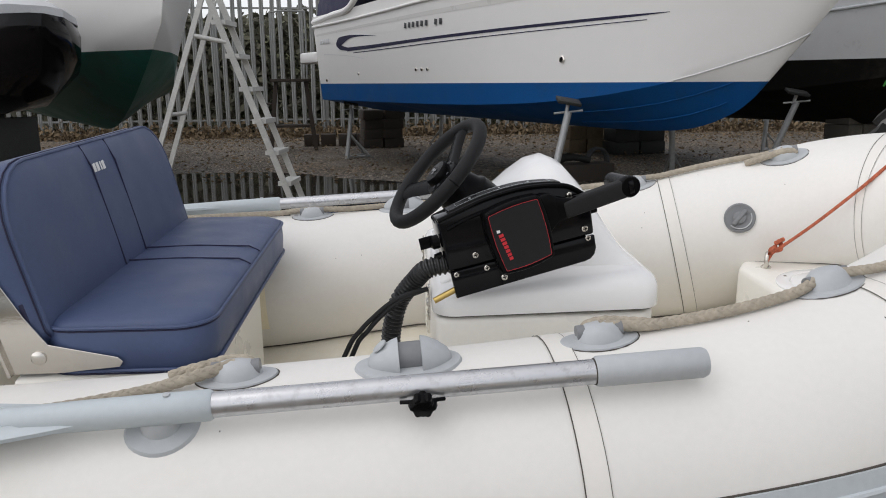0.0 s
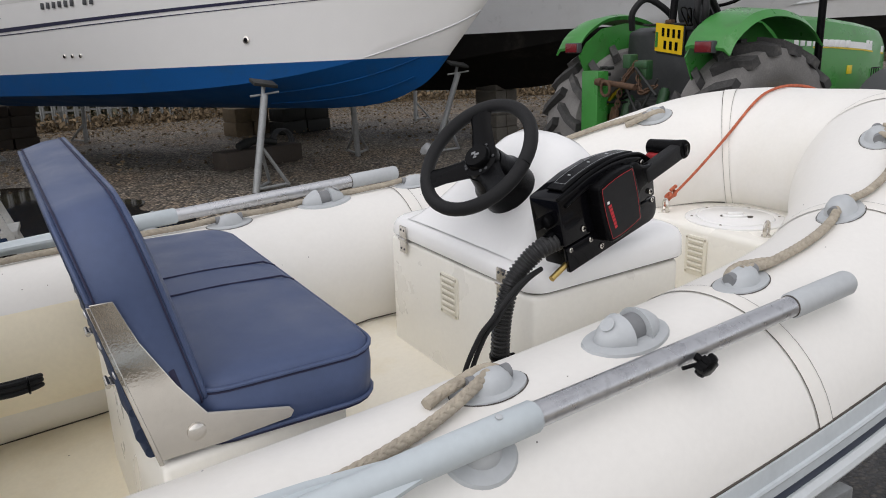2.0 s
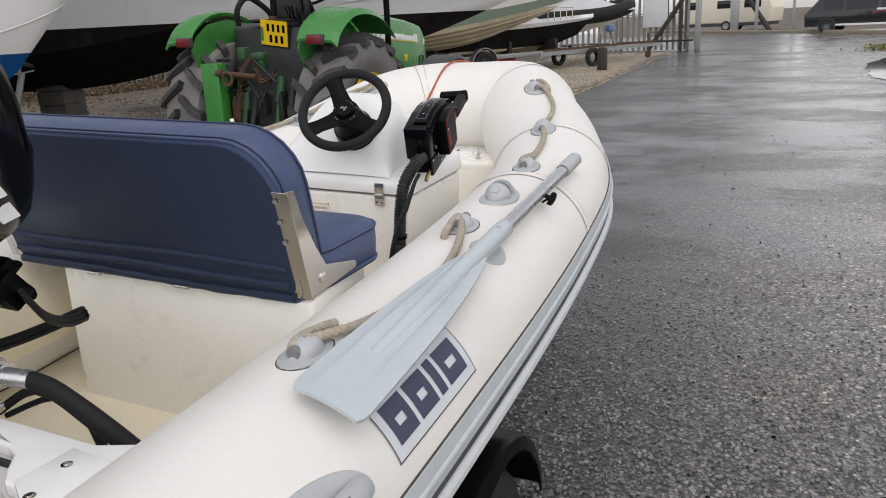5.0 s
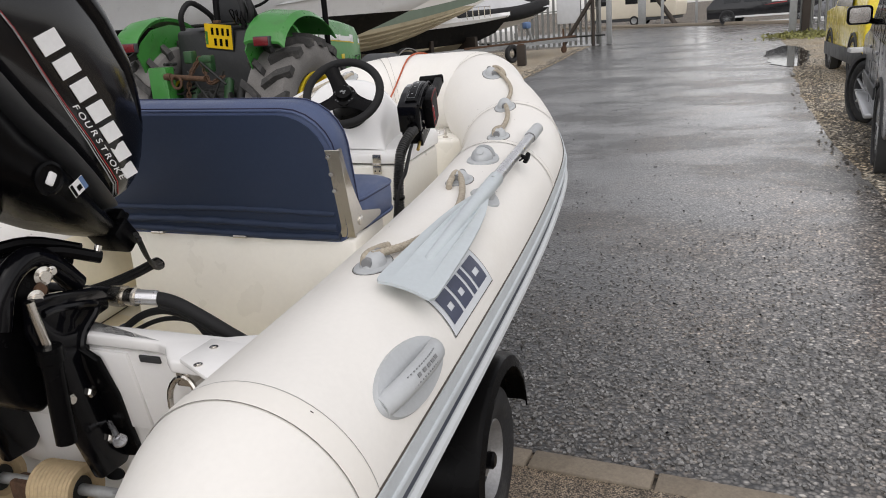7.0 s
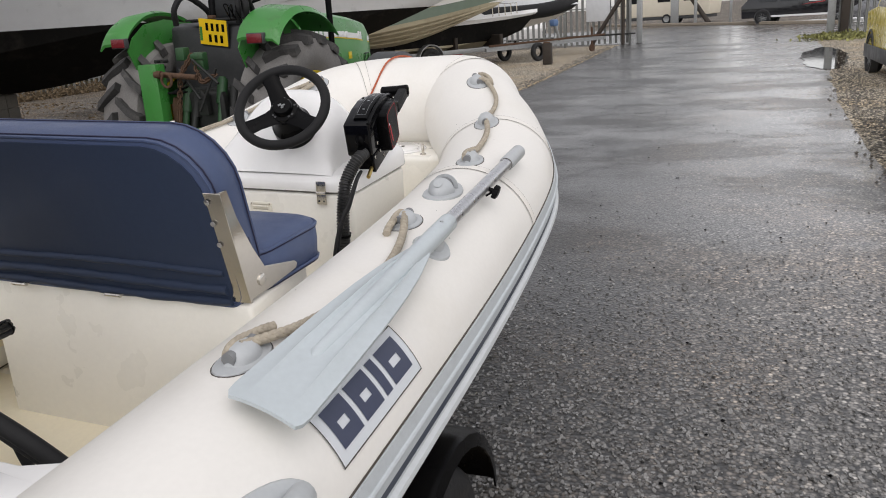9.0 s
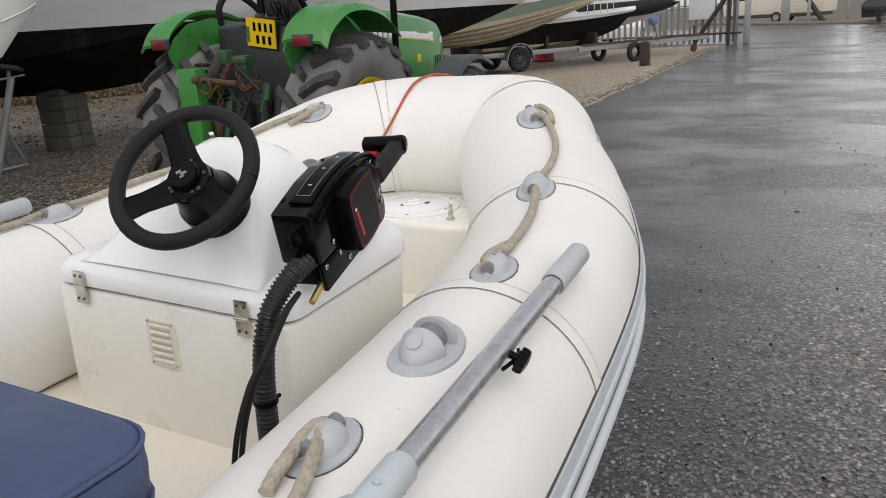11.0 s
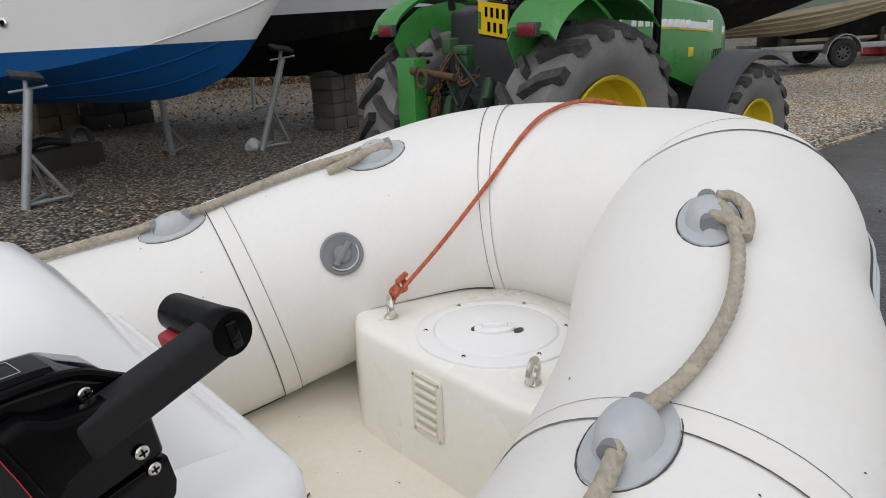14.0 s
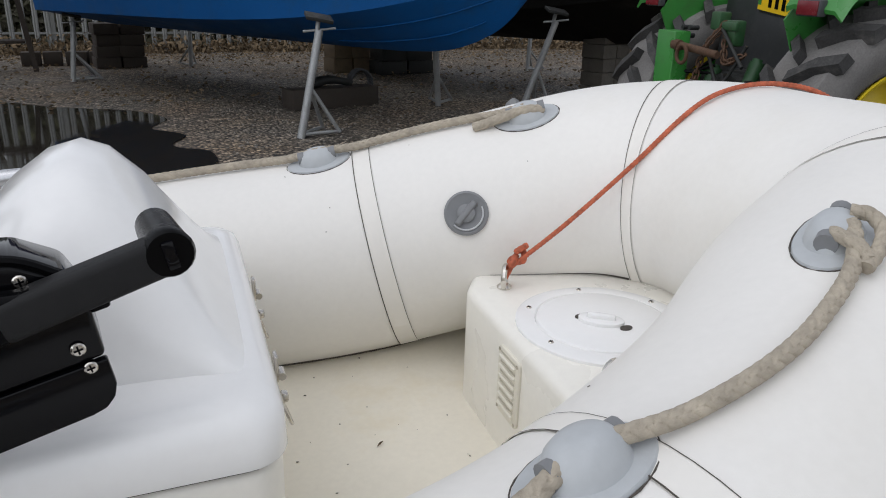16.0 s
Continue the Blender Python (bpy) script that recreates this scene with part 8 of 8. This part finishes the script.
palisade("fence", -13.0, 17.9, 27.0, 20.2, 3.75, 0.245, "tall galvanised palisade fence behind the yard", rails=(0.115, 0.86), w=0.11)
palisade("gate_fence", 32.2, 2.75, 31.0, 12.5, 2.5, 0.235, "galvanised palisade fence beside the open gate", rails=(0.18, 0.62, 0.9), w=0.11)
palisade("gate_fence", 29.3, -4.9, 27.6, -13.0, 2.5, 0.235, "galvanised palisade fence beside the open gate", rails=(0.18, 0.62, 0.9), w=0.11)
for x, y, w_ in ((32.1, 2.35, 0.22), (32.9, 2.45, 0.16), (29.15, -4.6, 0.24)):
    solo("gate_post", box(x, y, 1.55, w_, w_, 3.1, 0.01), GALV, "square galvanised gate post beside the lane", "gate post", kind="structure")
solo("timber_post", box(28.9, -5.0, 1.4, 0.26, 0.26, 2.8, 0.02), WOOD, "brown timber post beside the gate", "post", kind="structure")
gate = thing("gate_leaf", "open galvanised gate leaf with timber brace", "gate", kind="structure")
part("sheet", box(31.9, 4.05, 1.75, 0.03, 1.0, 1.5, 0.005), COVER, gate, "pale sign sheet")
part("brace", rod((31.9, 4.3, 0.1), (31.95, 2.6, 2.6), 0.09), WOOD, gate)
part("brace", rod((31.85, 3.0, 0.0), (31.9, 3.0, 2.6), 0.07), WOOD, gate)
part("bottom_rail", rod((31.9, 2.5, 0.42), (31.8, 7.5, 0.42), 0.035), DARKIRON, gate)

# kerb-edge pipe along the gravel and a short timber post
solo("edge_pipe", sweep(smooth_line([V((x, y + 0.06, land(x, y) + 0.012)) for x, y in edge_l[12::9]], 3), 0.018, 8), PALEWOOD, "weathered timber edging along the gravel", "edging", kind="structure")
stump = thing("bollard", "short brown timber post on the gravel edge", "post", m=pose(21.75, 4.0, 0, 0, 2, 0))
part("post", box(0, 0, 0.32, 0.26, 0.26, 0.64, 0.02), WOOD, stump)
part("marker", box(-0.06, 0, 0.65, 0.14, 0.20, 0.05, 0.015), RUST, stump, "faded rusty marker top")

# trailer under the beige boat
tr4 = thing("yard_trailer", "galvanised boat trailer with spoked wheel under a cabin boat", "trailer", m=pose(21.3, 8.2, 0, 0, 0, -38))
for sy in (-1, 1):
    m = facing((0, sy * 0.9 - 0.0, 0.36), (0, sy, 0))
    tyre(0.36, 0.2, 0.20, m, tr4)
    part("rim", lathe([(0.205, -0.05), (0.205, 0.07), (0.19, 0.06), (0.15, 0.03), (0.06, 0.05), (0.001, 0.06)], m, 24, cap=False), GREYPLASTIC, tr4)
    for a in range(0, 360, 45):
        part("rim_hole", lathe([(0.028, 0), (0.028, 0.012), (0.001, 0.012)], m @ pose(0.13 * math.cos(radians(a)), 0.13 * math.sin(radians(a)), 0.03), 10), BLACK, tr4)
    rows = []
    for k in range(13):
        a = radians(0 + 180 * k / 12)
        rows.append([V((0.45 * math.cos(a) * (1 + q), sy * y, 0.36 + 0.46 * math.sin(a) * (1 + q))) for y, q in ((0.78, 0), (0.78, 0.03), (1.02, 0.03), (1.02, -0.03))])
    part("mudguard", rings(rows), GALV, tr4, "galvanised mudguard")
    part("side_beam", box(1.2, sy * 0.72, 0.52, 6.5, 0.09, 0.14, 0.01), GALV, tr4)
part("axle", rod((0, -0.85, 0.36), (0, 0.85, 0.36), 0.04), GALV, tr4)
part("drawbar", box(5.6, 0, 0.48, 3.0, 0.10, 0.12, 0.01), GALV, tr4)
part("cross_beam", box(3.8, 0, 0.50, 0.1, 1.5, 0.1, 0.01), GALV, tr4)
for x in (-1.5, 1.2, 3.0):
    part("bolster", box(x, 0, 0.75, 0.12, 1.2, 0.40, 0.02), WOOD, tr4)
# second trailer with clutter beside the gate
tr5 = thing("launch_trailer", "small rusty launching trailer with winch by the gate", "trailer", m=pose(23.5, 5.73, 0, 0, 0, -30))
part("frame", join(box(1.5, -0.5, 0.5, 6.0, 0.08, 0.10), box(1.5, 0.5, 0.5, 6.0, 0.08, 0.10), box(4.4, 0, 0.5, 0.08, 1.1, 0.10), box(0, 0, 0.5, 0.08, 1.1, 0.10)), GALV, tr5)
part("side_stripe", box(1.5, -0.56, 0.62, 5.8, 0.03, 0.07, 0.005), RUST, tr5)
part("winch_post", join(rod((2.6, 0, 0.5), (2.3, 0, 1.16), 0.06), rod((2.3, 0, 0.5), (2.6, 0.1, 1.2), 0.05)), GALV, tr5)
part("winch", box(2.3, 0, 1.16, 0.26, 0.24, 0.24, 0.06), BLUEPAINT, tr5, "faded blue winch")
part("jockey", join(rod((4.6, 0.2, 0.1), (4.6, 0.2, 0.9), 0.04), lathe([(0.02, -0.04), (0.14, -0.03), (0.14, 0.03), (0.02, 0.04)], facing((4.6, 0.2, 0.14), (0, 1, 0)), 18)), RUST, tr5)
for sy in (-1, 1):
    tyre(0.3, 0.16, 0.17, facing((0.6, sy * 0.8, 0.3), (0, sy, 0)), tr5)
solo("fuel_drum", lathe([(0.40, 0), (0.42, 0.05), (0.40, 0.1), (0.40, 0.9), (0.42, 0.95), (0.40, 1.0), (0.001, 1.0)], pose(25.6, 8.5, 0), 24), REDPAINT, "red steel drum among the trailers", "drum")
solo("white_tub", box(25.0, 7.2, 0.75, 0.4, 0.35, 0.4, 0.03), COVER, "small white plastic tub on a trailer frame", "tub")


# ---- vehicles ----
def vehicle(name, label, category, m, profile, glass, width, wheels, paint, wr=0.36, tumble=0.10, bumper=True, rim_mat=None, steer=0):
    """profile and glass are side outlines in x and z; the body narrows towards the roof."""
    th = thing(name, label, category, m=m)
    zs_ = [z for x, z in profile]
    zmid = min(zs_) + (max(zs_) - min(zs_)) * 0.55
    body = prism(profile, width, pose(0, 0, 0, 90, 0, 0), 0.03, 3)
    for v in body.verts:
        if v.co.z > zmid:
            v.co.y *= 1 - tumble * (v.co.z - zmid) / (max(zs_) - zmid)
    part("body", body, paint, th, smooth=40)
    for i, (poly, side_) in enumerate(glass):
        for sy in (-1, 1):
            g = prism(poly, 0.01, pose(0, 0, 0, 90, 0, 0), 0)
            zc = sum(z for x, z in poly) / len(poly)
            for v in g.verts:
                v.co.y += sy * (width / 2 * (1 - tumble * max(0, v.co.z - zmid) / (max(zs_) - zmid)) + 0.002)
            part("side_window", g, DARKGLASS, th)
    for x in wheels:
        for sy in (-1, 1):
            mm = pose(x, sy * (width / 2 - 0.10), wr, 0, 0, steer if x == wheels[-1] else 0) @ facing((0, 0, 0), (0, sy, 0))
            w_ = tyre(wr, 0.23, wr * 0.66, mm, th)
            part("wheel_disc", lathe([(wr * 0.67, 0.02), (wr * 0.67, 0.10), (wr * 0.60, 0.10), (wr * 0.55, 0.05), (0.001, 0.04)], mm, 28, cap=False), GREYPLASTIC, th)
            for a in range(0, 360, 36):
                part("wheel_spoke", box(wr * 0.34, 0, 0.085, wr * 0.56, 0.026, 0.03, 0.006, 1, m=mm @ pose(0, 0, 0, 0, 0, a)), rim_mat or GALV, th)
            part("wheel_arch", lathe([(wr * 1.16, -0.02), (wr * 1.16, 0.118), (wr * 1.05, 0.118), (wr * 1.05, -0.02)], mm, 32, cap=False), GREYPLASTIC, th)
    return th


suv = vehicle("estate_car", "dark grey four-wheel-drive car parked on the gravel", "car", pose(5.13, -3.71, 0.0, 0, 0, -7.6), [(-0.85, 0.45), (-0.90, 0.80), (-0.82, 1.05), (-0.70, 1.55), (-0.55, 1.72), (1.3, 1.74), (1.75, 1.62), (2.35, 1.14), (3.25, 1.02), (3.46, 0.85), (3.48, 0.42), (-0.6, 0.36)], [([(-0.62, 1.10), (-0.5, 1.55), (0.2, 1.62), (0.2, 1.10)], 0), ([(0.28, 1.10), (0.28, 1.62), (1.15, 1.63), (1.15, 1.10)], 0), ([(1.23, 1.10), (1.23, 1.62), (1.62, 1.58), (2.15, 1.12)], 0)], 1.82, (0.0, 2.72), SUVGREY, 0.38, rim_mat=ALLOY, steer=24)
for sy in (-1, 1):
    mir = part("door_mirror", moved(box(0, 0, 0, 0.14, 0.24, 0.19, 0.045, 3), pose(1.45, sy * 1.06, 1.31)), BLACK, suv, "black door mirror")
    part("mirror_glass", prism(rounded(0.19, 0.15, 0.03), 0.004, facing((1.376, sy * 1.06, 1.31), (-1, 0, 0))), CHROME, mir)
    part("mirror_arm", rod((1.5, sy * 0.86, 1.22), (1.46, sy * 1.0, 1.26), 0.03), BLACK, suv)
    part("side_step", box(1.4, sy * 0.95, 0.42, 2.0, 0.12, 0.05, 0.015), ALLOY, suv, "silver side step")
    part("sill_trim", box(1.4, sy * 0.935, 0.62, 1.9, 0.02, 0.12, 0.01), GREYPLASTIC, suv)
    part("tail_lamp", box(-0.83, sy * 0.84, 1.1, 0.06, 0.12, 0.34, 0.02), REDLENS, suv)
    for x in (0.24, 1.19):
        part("door_gap", box(x, sy * 0.9305, 0.85, 0.008, 0.004, 0.8), BLACK, suv)
        part("door_handle", box(x + 0.12, sy * 0.945, 1.0, 0.16, 0.025, 0.03, 0.01), SUVGREY, suv)
    part("roof_rail", sweep([V((-0.45, sy * 0.72, 1.75)), V((-0.35, sy * 0.72, 1.80)), V((1.2, sy * 0.72, 1.80)), V((1.3, sy * 0.72, 1.75))], 0.02, 8), GALV, suv)
part("rear_bumper", box(-0.90, 0, 0.55, 0.16, 1.75, 0.26, 0.05, 3), GREYPLASTIC, suv)
jeep = vehicle("utility_truck", "yellow utility truck with black lower panels on the gravel", "truck", pose(12.9, -4.74, 0), [(-0.9, 0.50), (-0.92, 1.45), (0.1, 1.5), (0.15, 1.75), (0.5, 1.85), (1.7, 1.85), (2.1, 1.25), (3.1, 1.15), (3.15, 0.5), (-0.6, 0.45)], [([(0.35, 1.25), (0.4, 1.7), (1.65, 1.7), (1.95, 1.25)], 0)], 1.75, (0.0, 2.5), YELLOWCAR, 0.38)
for sy in (-1, 1):
    part("lower_panel", box(1.1, sy * 0.885, 0.40, 4.0, 0.02, 0.26, 0.01), GREYPLASTIC, jeep, "black lower panel")
part("rear_frame", join(box(-0.93, 0, 0.46, 0.06, 1.6, 0.24, 0.01)), GREYPLASTIC, jeep)
part("tow_bar", box(-1.15, 0.62, 0.60, 0.3, 1.0, 0.07, 0.01), COVER, jeep, "galvanised tow frame")
part("warning_lamp", rod((-1.0, 0.72, 0.63), (-1.0, 0.72, 0.83), 0.05), REDLENS, jeep)
van = vehicle("black_van", "black panel van with white sill stripe parked across the road", "van", pose(46.9, -3.0, 0, 0, 0, 252), [(-0.95, 0.35), (-1.0, 1.0), (-0.85, 1.15), (-0.2, 1.9), (0.1, 2.0), (5.4, 2.0), (5.5, 0.4)], [([(0.0, 1.2), (0.0, 1.75), (0.9, 1.75), (0.9, 1.2)], 0), ([(1.1, 1.2), (1.1, 1.75), (2.6, 1.75), (2.6, 1.2)], 0), ([(2.8, 1.2), (2.8, 1.75), (4.4, 1.75), (4.4, 1.2)], 0)], 1.95, (0.2, 4.1), VANBLACK, 0.38)
for sy in (-1, 1):
    part("sill_stripe", box(2.2, sy * 0.99, 0.42, 3.1, 0.03, 0.10, 0.01), WHITEINK, van, "white sill stripe")
    part("side_mark", prism([(2.2, 0.95), (3.4, 1.05), (3.4, 1.10), (2.6, 1.02)], 0.01, Matrix.Translation((0, sy * 0.982, 0)) @ pose(0, 0, 0, 90, 0, 0)), REDPAINT, van)
    part("side_bar", box(3.0, sy * 0.982, 1.16, 0.8, 0.01, 0.10), WHITEINK, van)
cara = thing("caravan", "cream touring caravan behind the far kerb", "caravan", m=pose(60.0, 3.2, 0, 0, 0, 250))
part("body", prism([(-3.6, 0.55), (-3.7, 1.4), (-3.3, 2.6), (3.2, 2.6), (3.6, 1.5), (3.5, 0.55)], 2.2, pose(0, 0, 0, 90, 0, 0), 0.06, 3), PALEBOARD, cara)
for x0, x1 in ((-2.9, -1.7), (-0.4, 0.6), (1.6, 2.8)):
    part("window", box((x0 + x1) / 2, 0, 1.85, x1 - x0, 2.24, 0.55, 0.02), DARKGLASS, cara)
part("skirt", box(0, 0, 0.45, 6.6, 2.1, 0.24, 0.02), GREYPLASTIC, cara)
part("hatch", box(0.9, 0, 1.05, 0.5, 2.23, 0.5, 0.02), PALEBOARD, cara)
for sy in (-1, 1):
    mm = facing((0.3, sy * 1.02, 0.36), (0, sy, 0))
    tyre(0.36, 0.2, 0.22, mm, cara)
    part("wheel_disc", lathe([(0.225, 0.02), (0.225, 0.10), (0.19, 0.08), (0.001, 0.09)], mm, 24, cap=False), GALV, cara)
for x, y, w_ in ((55.6, 1.1, 0.35), (56.5, 2.55, 0.9), (53.4, -1.2, 0.28)):
    solo("far_post", box(x, y, 1.5, 0.25, w_ * 0.6, 3.0, 0.02), GALV, "grey roadside post beyond the lane", "post")
solo("leaning_prop", rod((55.4, 0.2, 0.0), (56.6, 1.9, 2.4), 0.16, seg=10), WOOD, "leaning timber prop beside a post", "timber prop")
kb = [V((41, -6.2, 0.06)), V((49, -0.8, 0.06)), V((55.3, 3.6, 0.06)), V((64, 9.5, 0.06))]
solo("far_kerb", sweep(kb, 0.12, 6), KERB, "raised concrete kerb across the public road", "kerb", kind="structure")
vehicle("parked_hatchback", "white hatchback parked beyond the gate fence", "car", pose(38.0, 8.6, 0, 0, 0, 190), [(-0.8, 0.35), (-0.85, 0.8), (-0.5, 1.0), (0.3, 1.42), (1.8, 1.45), (2.9, 1.0), (3.3, 0.8), (3.3, 0.3)], [([(0.1, 1.0), (0.45, 1.32), (1.2, 1.35), (1.2, 1.0)], 0), ([(1.3, 1.0), (1.3, 1.35), (1.75, 1.35), (2.4, 1.0)], 0)], 1.7, (0.0, 2.5), HULLWHITE, 0.31)
vehicle("dark_hatchback", "dark car parked beyond the gate fence", "car", pose(38.5, -7.4, 0, 0, 0, 255), [(-0.8, 0.35), (-0.85, 0.8), (-0.5, 1.0), (0.3, 1.42), (1.8, 1.45), (2.9, 1.0), (3.3, 0.8), (3.3, 0.3)], [([(0.1, 1.0), (0.45, 1.32), (1.2, 1.35), (1.2, 1.0)], 0)], 1.7, (0.0, 2.5), SUVGREY, 0.31)

# ---- puddles, litter, hedge ----


def puddle(name, pts, z, label):
    out = smooth_line([V((x, y, z)) for x, y in pts + pts[:1]], 5)[:-1]
    out = [p + V((0.08 * noise.noise(p * 2.3), 0.10 * noise.noise(p * 2.9 + V((5, 0, 0))), 0)) for p in out]
    bm = bmesh.new()
    bm.faces.new([bm.verts.new(p) for p in out])
    solo(name, bm, WATER, label, "puddle", kind="structure", smooth=0)


puddle("puddle", [(-3.6, 6.2), (-1.6, 5.5), (0.2, 5.25), (0.72, 5.5), (0.62, 6.1), (0.35, 6.5), (0.50, 6.95), (0.15, 7.5), (0.32, 8.2), (-0.2, 8.95), (-1.0, 9.4), (-2.2, 10.2), (-3.8, 9.9), (-4.8, 8.0)], 0.2175, "dark still puddle on the gravel reflecting the fence")
puddle("puddle", [(16.4, -3.12), (17.2, -2.94), (18.8, -2.95), (20.5, -3.03), (22.3, -3.4), (23.6, -3.9), (21.5, -4.15), (19.0, -3.95), (17.3, -3.7), (16.3, -3.42)], 0.012, "rain puddle at the lane edge")


def stones(n, spots, lo, hi, seed):
    rng = random.Random(seed)
    bm = bmesh.new()
    for _ in range(n):
        x, y = spots(rng)
        r = rng.uniform(lo, hi)
        vs_ = []
        for dx, dy, dz in ((1, 0, 0), (0, 1, 0), (-1, 0, 0), (0, -1, 0), (0, 0, 0.8), (0, 0, -0.5)):
            vs_.append(bm.verts.new((x + dx * r * rng.uniform(0.7, 1.3), y + dy * r * rng.uniform(0.7, 1.3), max(0.0, land(x, y) + 0.012) + r * 0.4 + dz * r * rng.uniform(0.6, 1.1))))
        for a, b in ((0, 1), (1, 2), (2, 3), (3, 0)):
            bm.faces.new((vs_[a], vs_[b], vs_[4]))
            bm.faces.new((vs_[b], vs_[a], vs_[5]))
    return bm


def right_edge(rng):
    i = min(126, int(abs(rng.gauss(0, 1)) * 40))
    x, y = edge_r[i]
    return x + rng.uniform(0, 0.25), y + rng.gauss(-0.26, 0.15)


def yard_spot(rng):
    while True:
        x, y = rng.uniform(-4.5, 9.0), 3.0 + abs(rng.gauss(0, 4.2))
        if not (-5 < x < 0.8 and 5.4 < y < 10.4):
            return x, y


def left_edge(rng):
    i = rng.randrange(20, 120)
    x, y = edge_l[i]
    return x + rng.uniform(0, 0.25), y + abs(rng.gauss(0.06, 0.18))


solo("loose_stones", stones(2600, right_edge, 0.008, 0.026, 3), STONES, "loose stones along the lane edge", "stones", kind="stuff", smooth=0)
solo("loose_stones", stones(1500, left_edge, 0.010, 0.030, 4), STONES, "loose stones along the gravel edge", "stones", kind="stuff", smooth=0)
solo("yard_stones", stones(6500, yard_spot, 0.007, 0.020, 5), STONES, "coarse gravel stones strewn over the yard", "stones", kind="stuff", smooth=0)
solo("road_grit", stones(150, lambda r: (r.uniform(0.3, 12), r.uniform(-2.4, 1.4)), 0.004, 0.011, 6), BLACK, "dark grit scattered over the lane", "grit", kind="stuff", smooth=0)


def chips(n, seed):
    """Flat stone chips bedded in the lane, thickest near the kerb."""
    rng = random.Random(seed)
    bm = bmesh.new()
    for _ in range(n):
        x, y = 0.06 + abs(rng.gauss(0, 1.25)), rng.uniform(-2.6, -0.2)
        if x < 0.085 + 0.121 * (y + 1.08):
            continue
        r, t = rng.uniform(0.004, 0.013), rng.uniform(0, 6.28)
        k = rng.choice((4, 5, 5, 6))
        tx, ty, lift = rng.gauss(0, 0.22), rng.gauss(0, 0.22), rng.uniform(0.0015, 0.0055)
        ring_ = []
        for i in range(k):
            a = t + 6.283 * i / k + rng.uniform(-0.3, 0.3)
            dx, dy = r * rng.uniform(0.7, 1.3) * math.cos(a), r * rng.uniform(0.5, 0.9) * math.sin(a)
            ring_.append((x + dx, y + dy, lift + dx * tx + dy * ty))
        top = [bm.verts.new(p) for p in ring_]
        low = [bm.verts.new((x + (p[0] - x) * 1.12, y + (p[1] - y) * 1.12, -0.003)) for p in ring_]
        bm.faces.new(top)
        for i in range(k):
            bm.faces.new((low[i], low[(i + 1) % k], top[(i + 1) % k], top[i]))
    return bm


solo("lane_chips", chips(10000, 21), CHIPS, "wet grey stone chips bedded in the asphalt lane", "stone chips", kind="stuff", smooth=0)


def leaves(n, spot, lo, hi, seed, upright=0.4):
    rng = random.Random(seed)
    bm = bmesh.new()
    for _ in range(n):
        p = V(spot(rng))
        s_ = rng.uniform(lo, hi)
        d = V((rng.gauss(0, 1), rng.gauss(0, 1), rng.gauss(0, upright))).normalized()
        e = d.orthogonal().normalized() * s_ * 0.5
        q = Matrix.Rotation(rng.uniform(0, 6.28), 3, d)
        e = q @ e
        vs_ = [bm.verts.new(p + v) for v in (-d * s_, e, d * s_, -e)]
        bm.faces.new(vs_)
    return bm


def litter(rng):
    x = rng.uniform(-8, 14)
    y = rng.choice((rng.gauss(17.0, 1.0), rng.uniform(9, 17)))
    return x, min(y, 18.4), land(x, y) + 0.02 + rng.uniform(0, 0.05)


solo("leaf_litter", leaves(8000, litter, 0.015, 0.045, 7, 0.15), DEADLEAF, "brown dead leaves and bracken along the fence foot", "leaf litter", kind="stuff", smooth=0)
solo("dead_bracken", leaves(15000, lambda r: ((lambda x: (x, 17.6 + 0.057 * (x + 13) + r.gauss(0, 0.22), land(x, 17) + abs(r.gauss(0, 0.16))))(r.uniform(-13, 20))), 0.025, 0.085, 8, 1.3), DEADLEAF, "dry brown bracken against the fence", "bracken", kind="stuff", smooth=0)


def hedge_spot(rng):
    x = rng.uniform(-16, 26)
    return x, 19.6 + 0.057 * (x + 13) + abs(rng.gauss(0, 1.0)), 0.2 + rng.random() ** 0.9 * (3.3 + 0.5 * noise.noise(V((x * 0.5, 0, 0))))


solo("hedge", leaves(42000, hedge_spot, 0.07, 0.19, 9, 0.9), LEAF, "overgrown green and brown hedge behind the fence", "hedge", kind="stuff", smooth=0)
bank = rings([[V((x, 20.5 + 0.057 * (x + 13), 0.1)), V((x, 22.5 + 0.057 * (x + 13), 3.0 + 0.3 * noise.noise(V((x * 0.3, 1, 0))))), V((x, 27 + 0.057 * (x + 13), 3.9 + 0.3 * noise.noise(V((x * 0.2, 4, 0))))), V((x, 60, 5.4))] for x in range(-40, 60, 2)], cap=False, closed=False)
solo("grass_bank", bank, mat("rough_grass", (0.15, 0.16, 0.085), 0.9, var=0.35, scale=1.5, bump=0.5, bscale=20), "rough grassy bank rising behind the fence", "bank", kind="structure")
solo("verge_grass", leaves(1400, lambda r: (28.0 + r.gauss(0, 0.7), -4.9 + r.gauss(0, 0.5), 0.03 + abs(r.gauss(0, 0.06))), 0.04, 0.12, 10, 1.5), GRASS, "tuft of green grass at the gate post", "grass", kind="stuff", smooth=0)
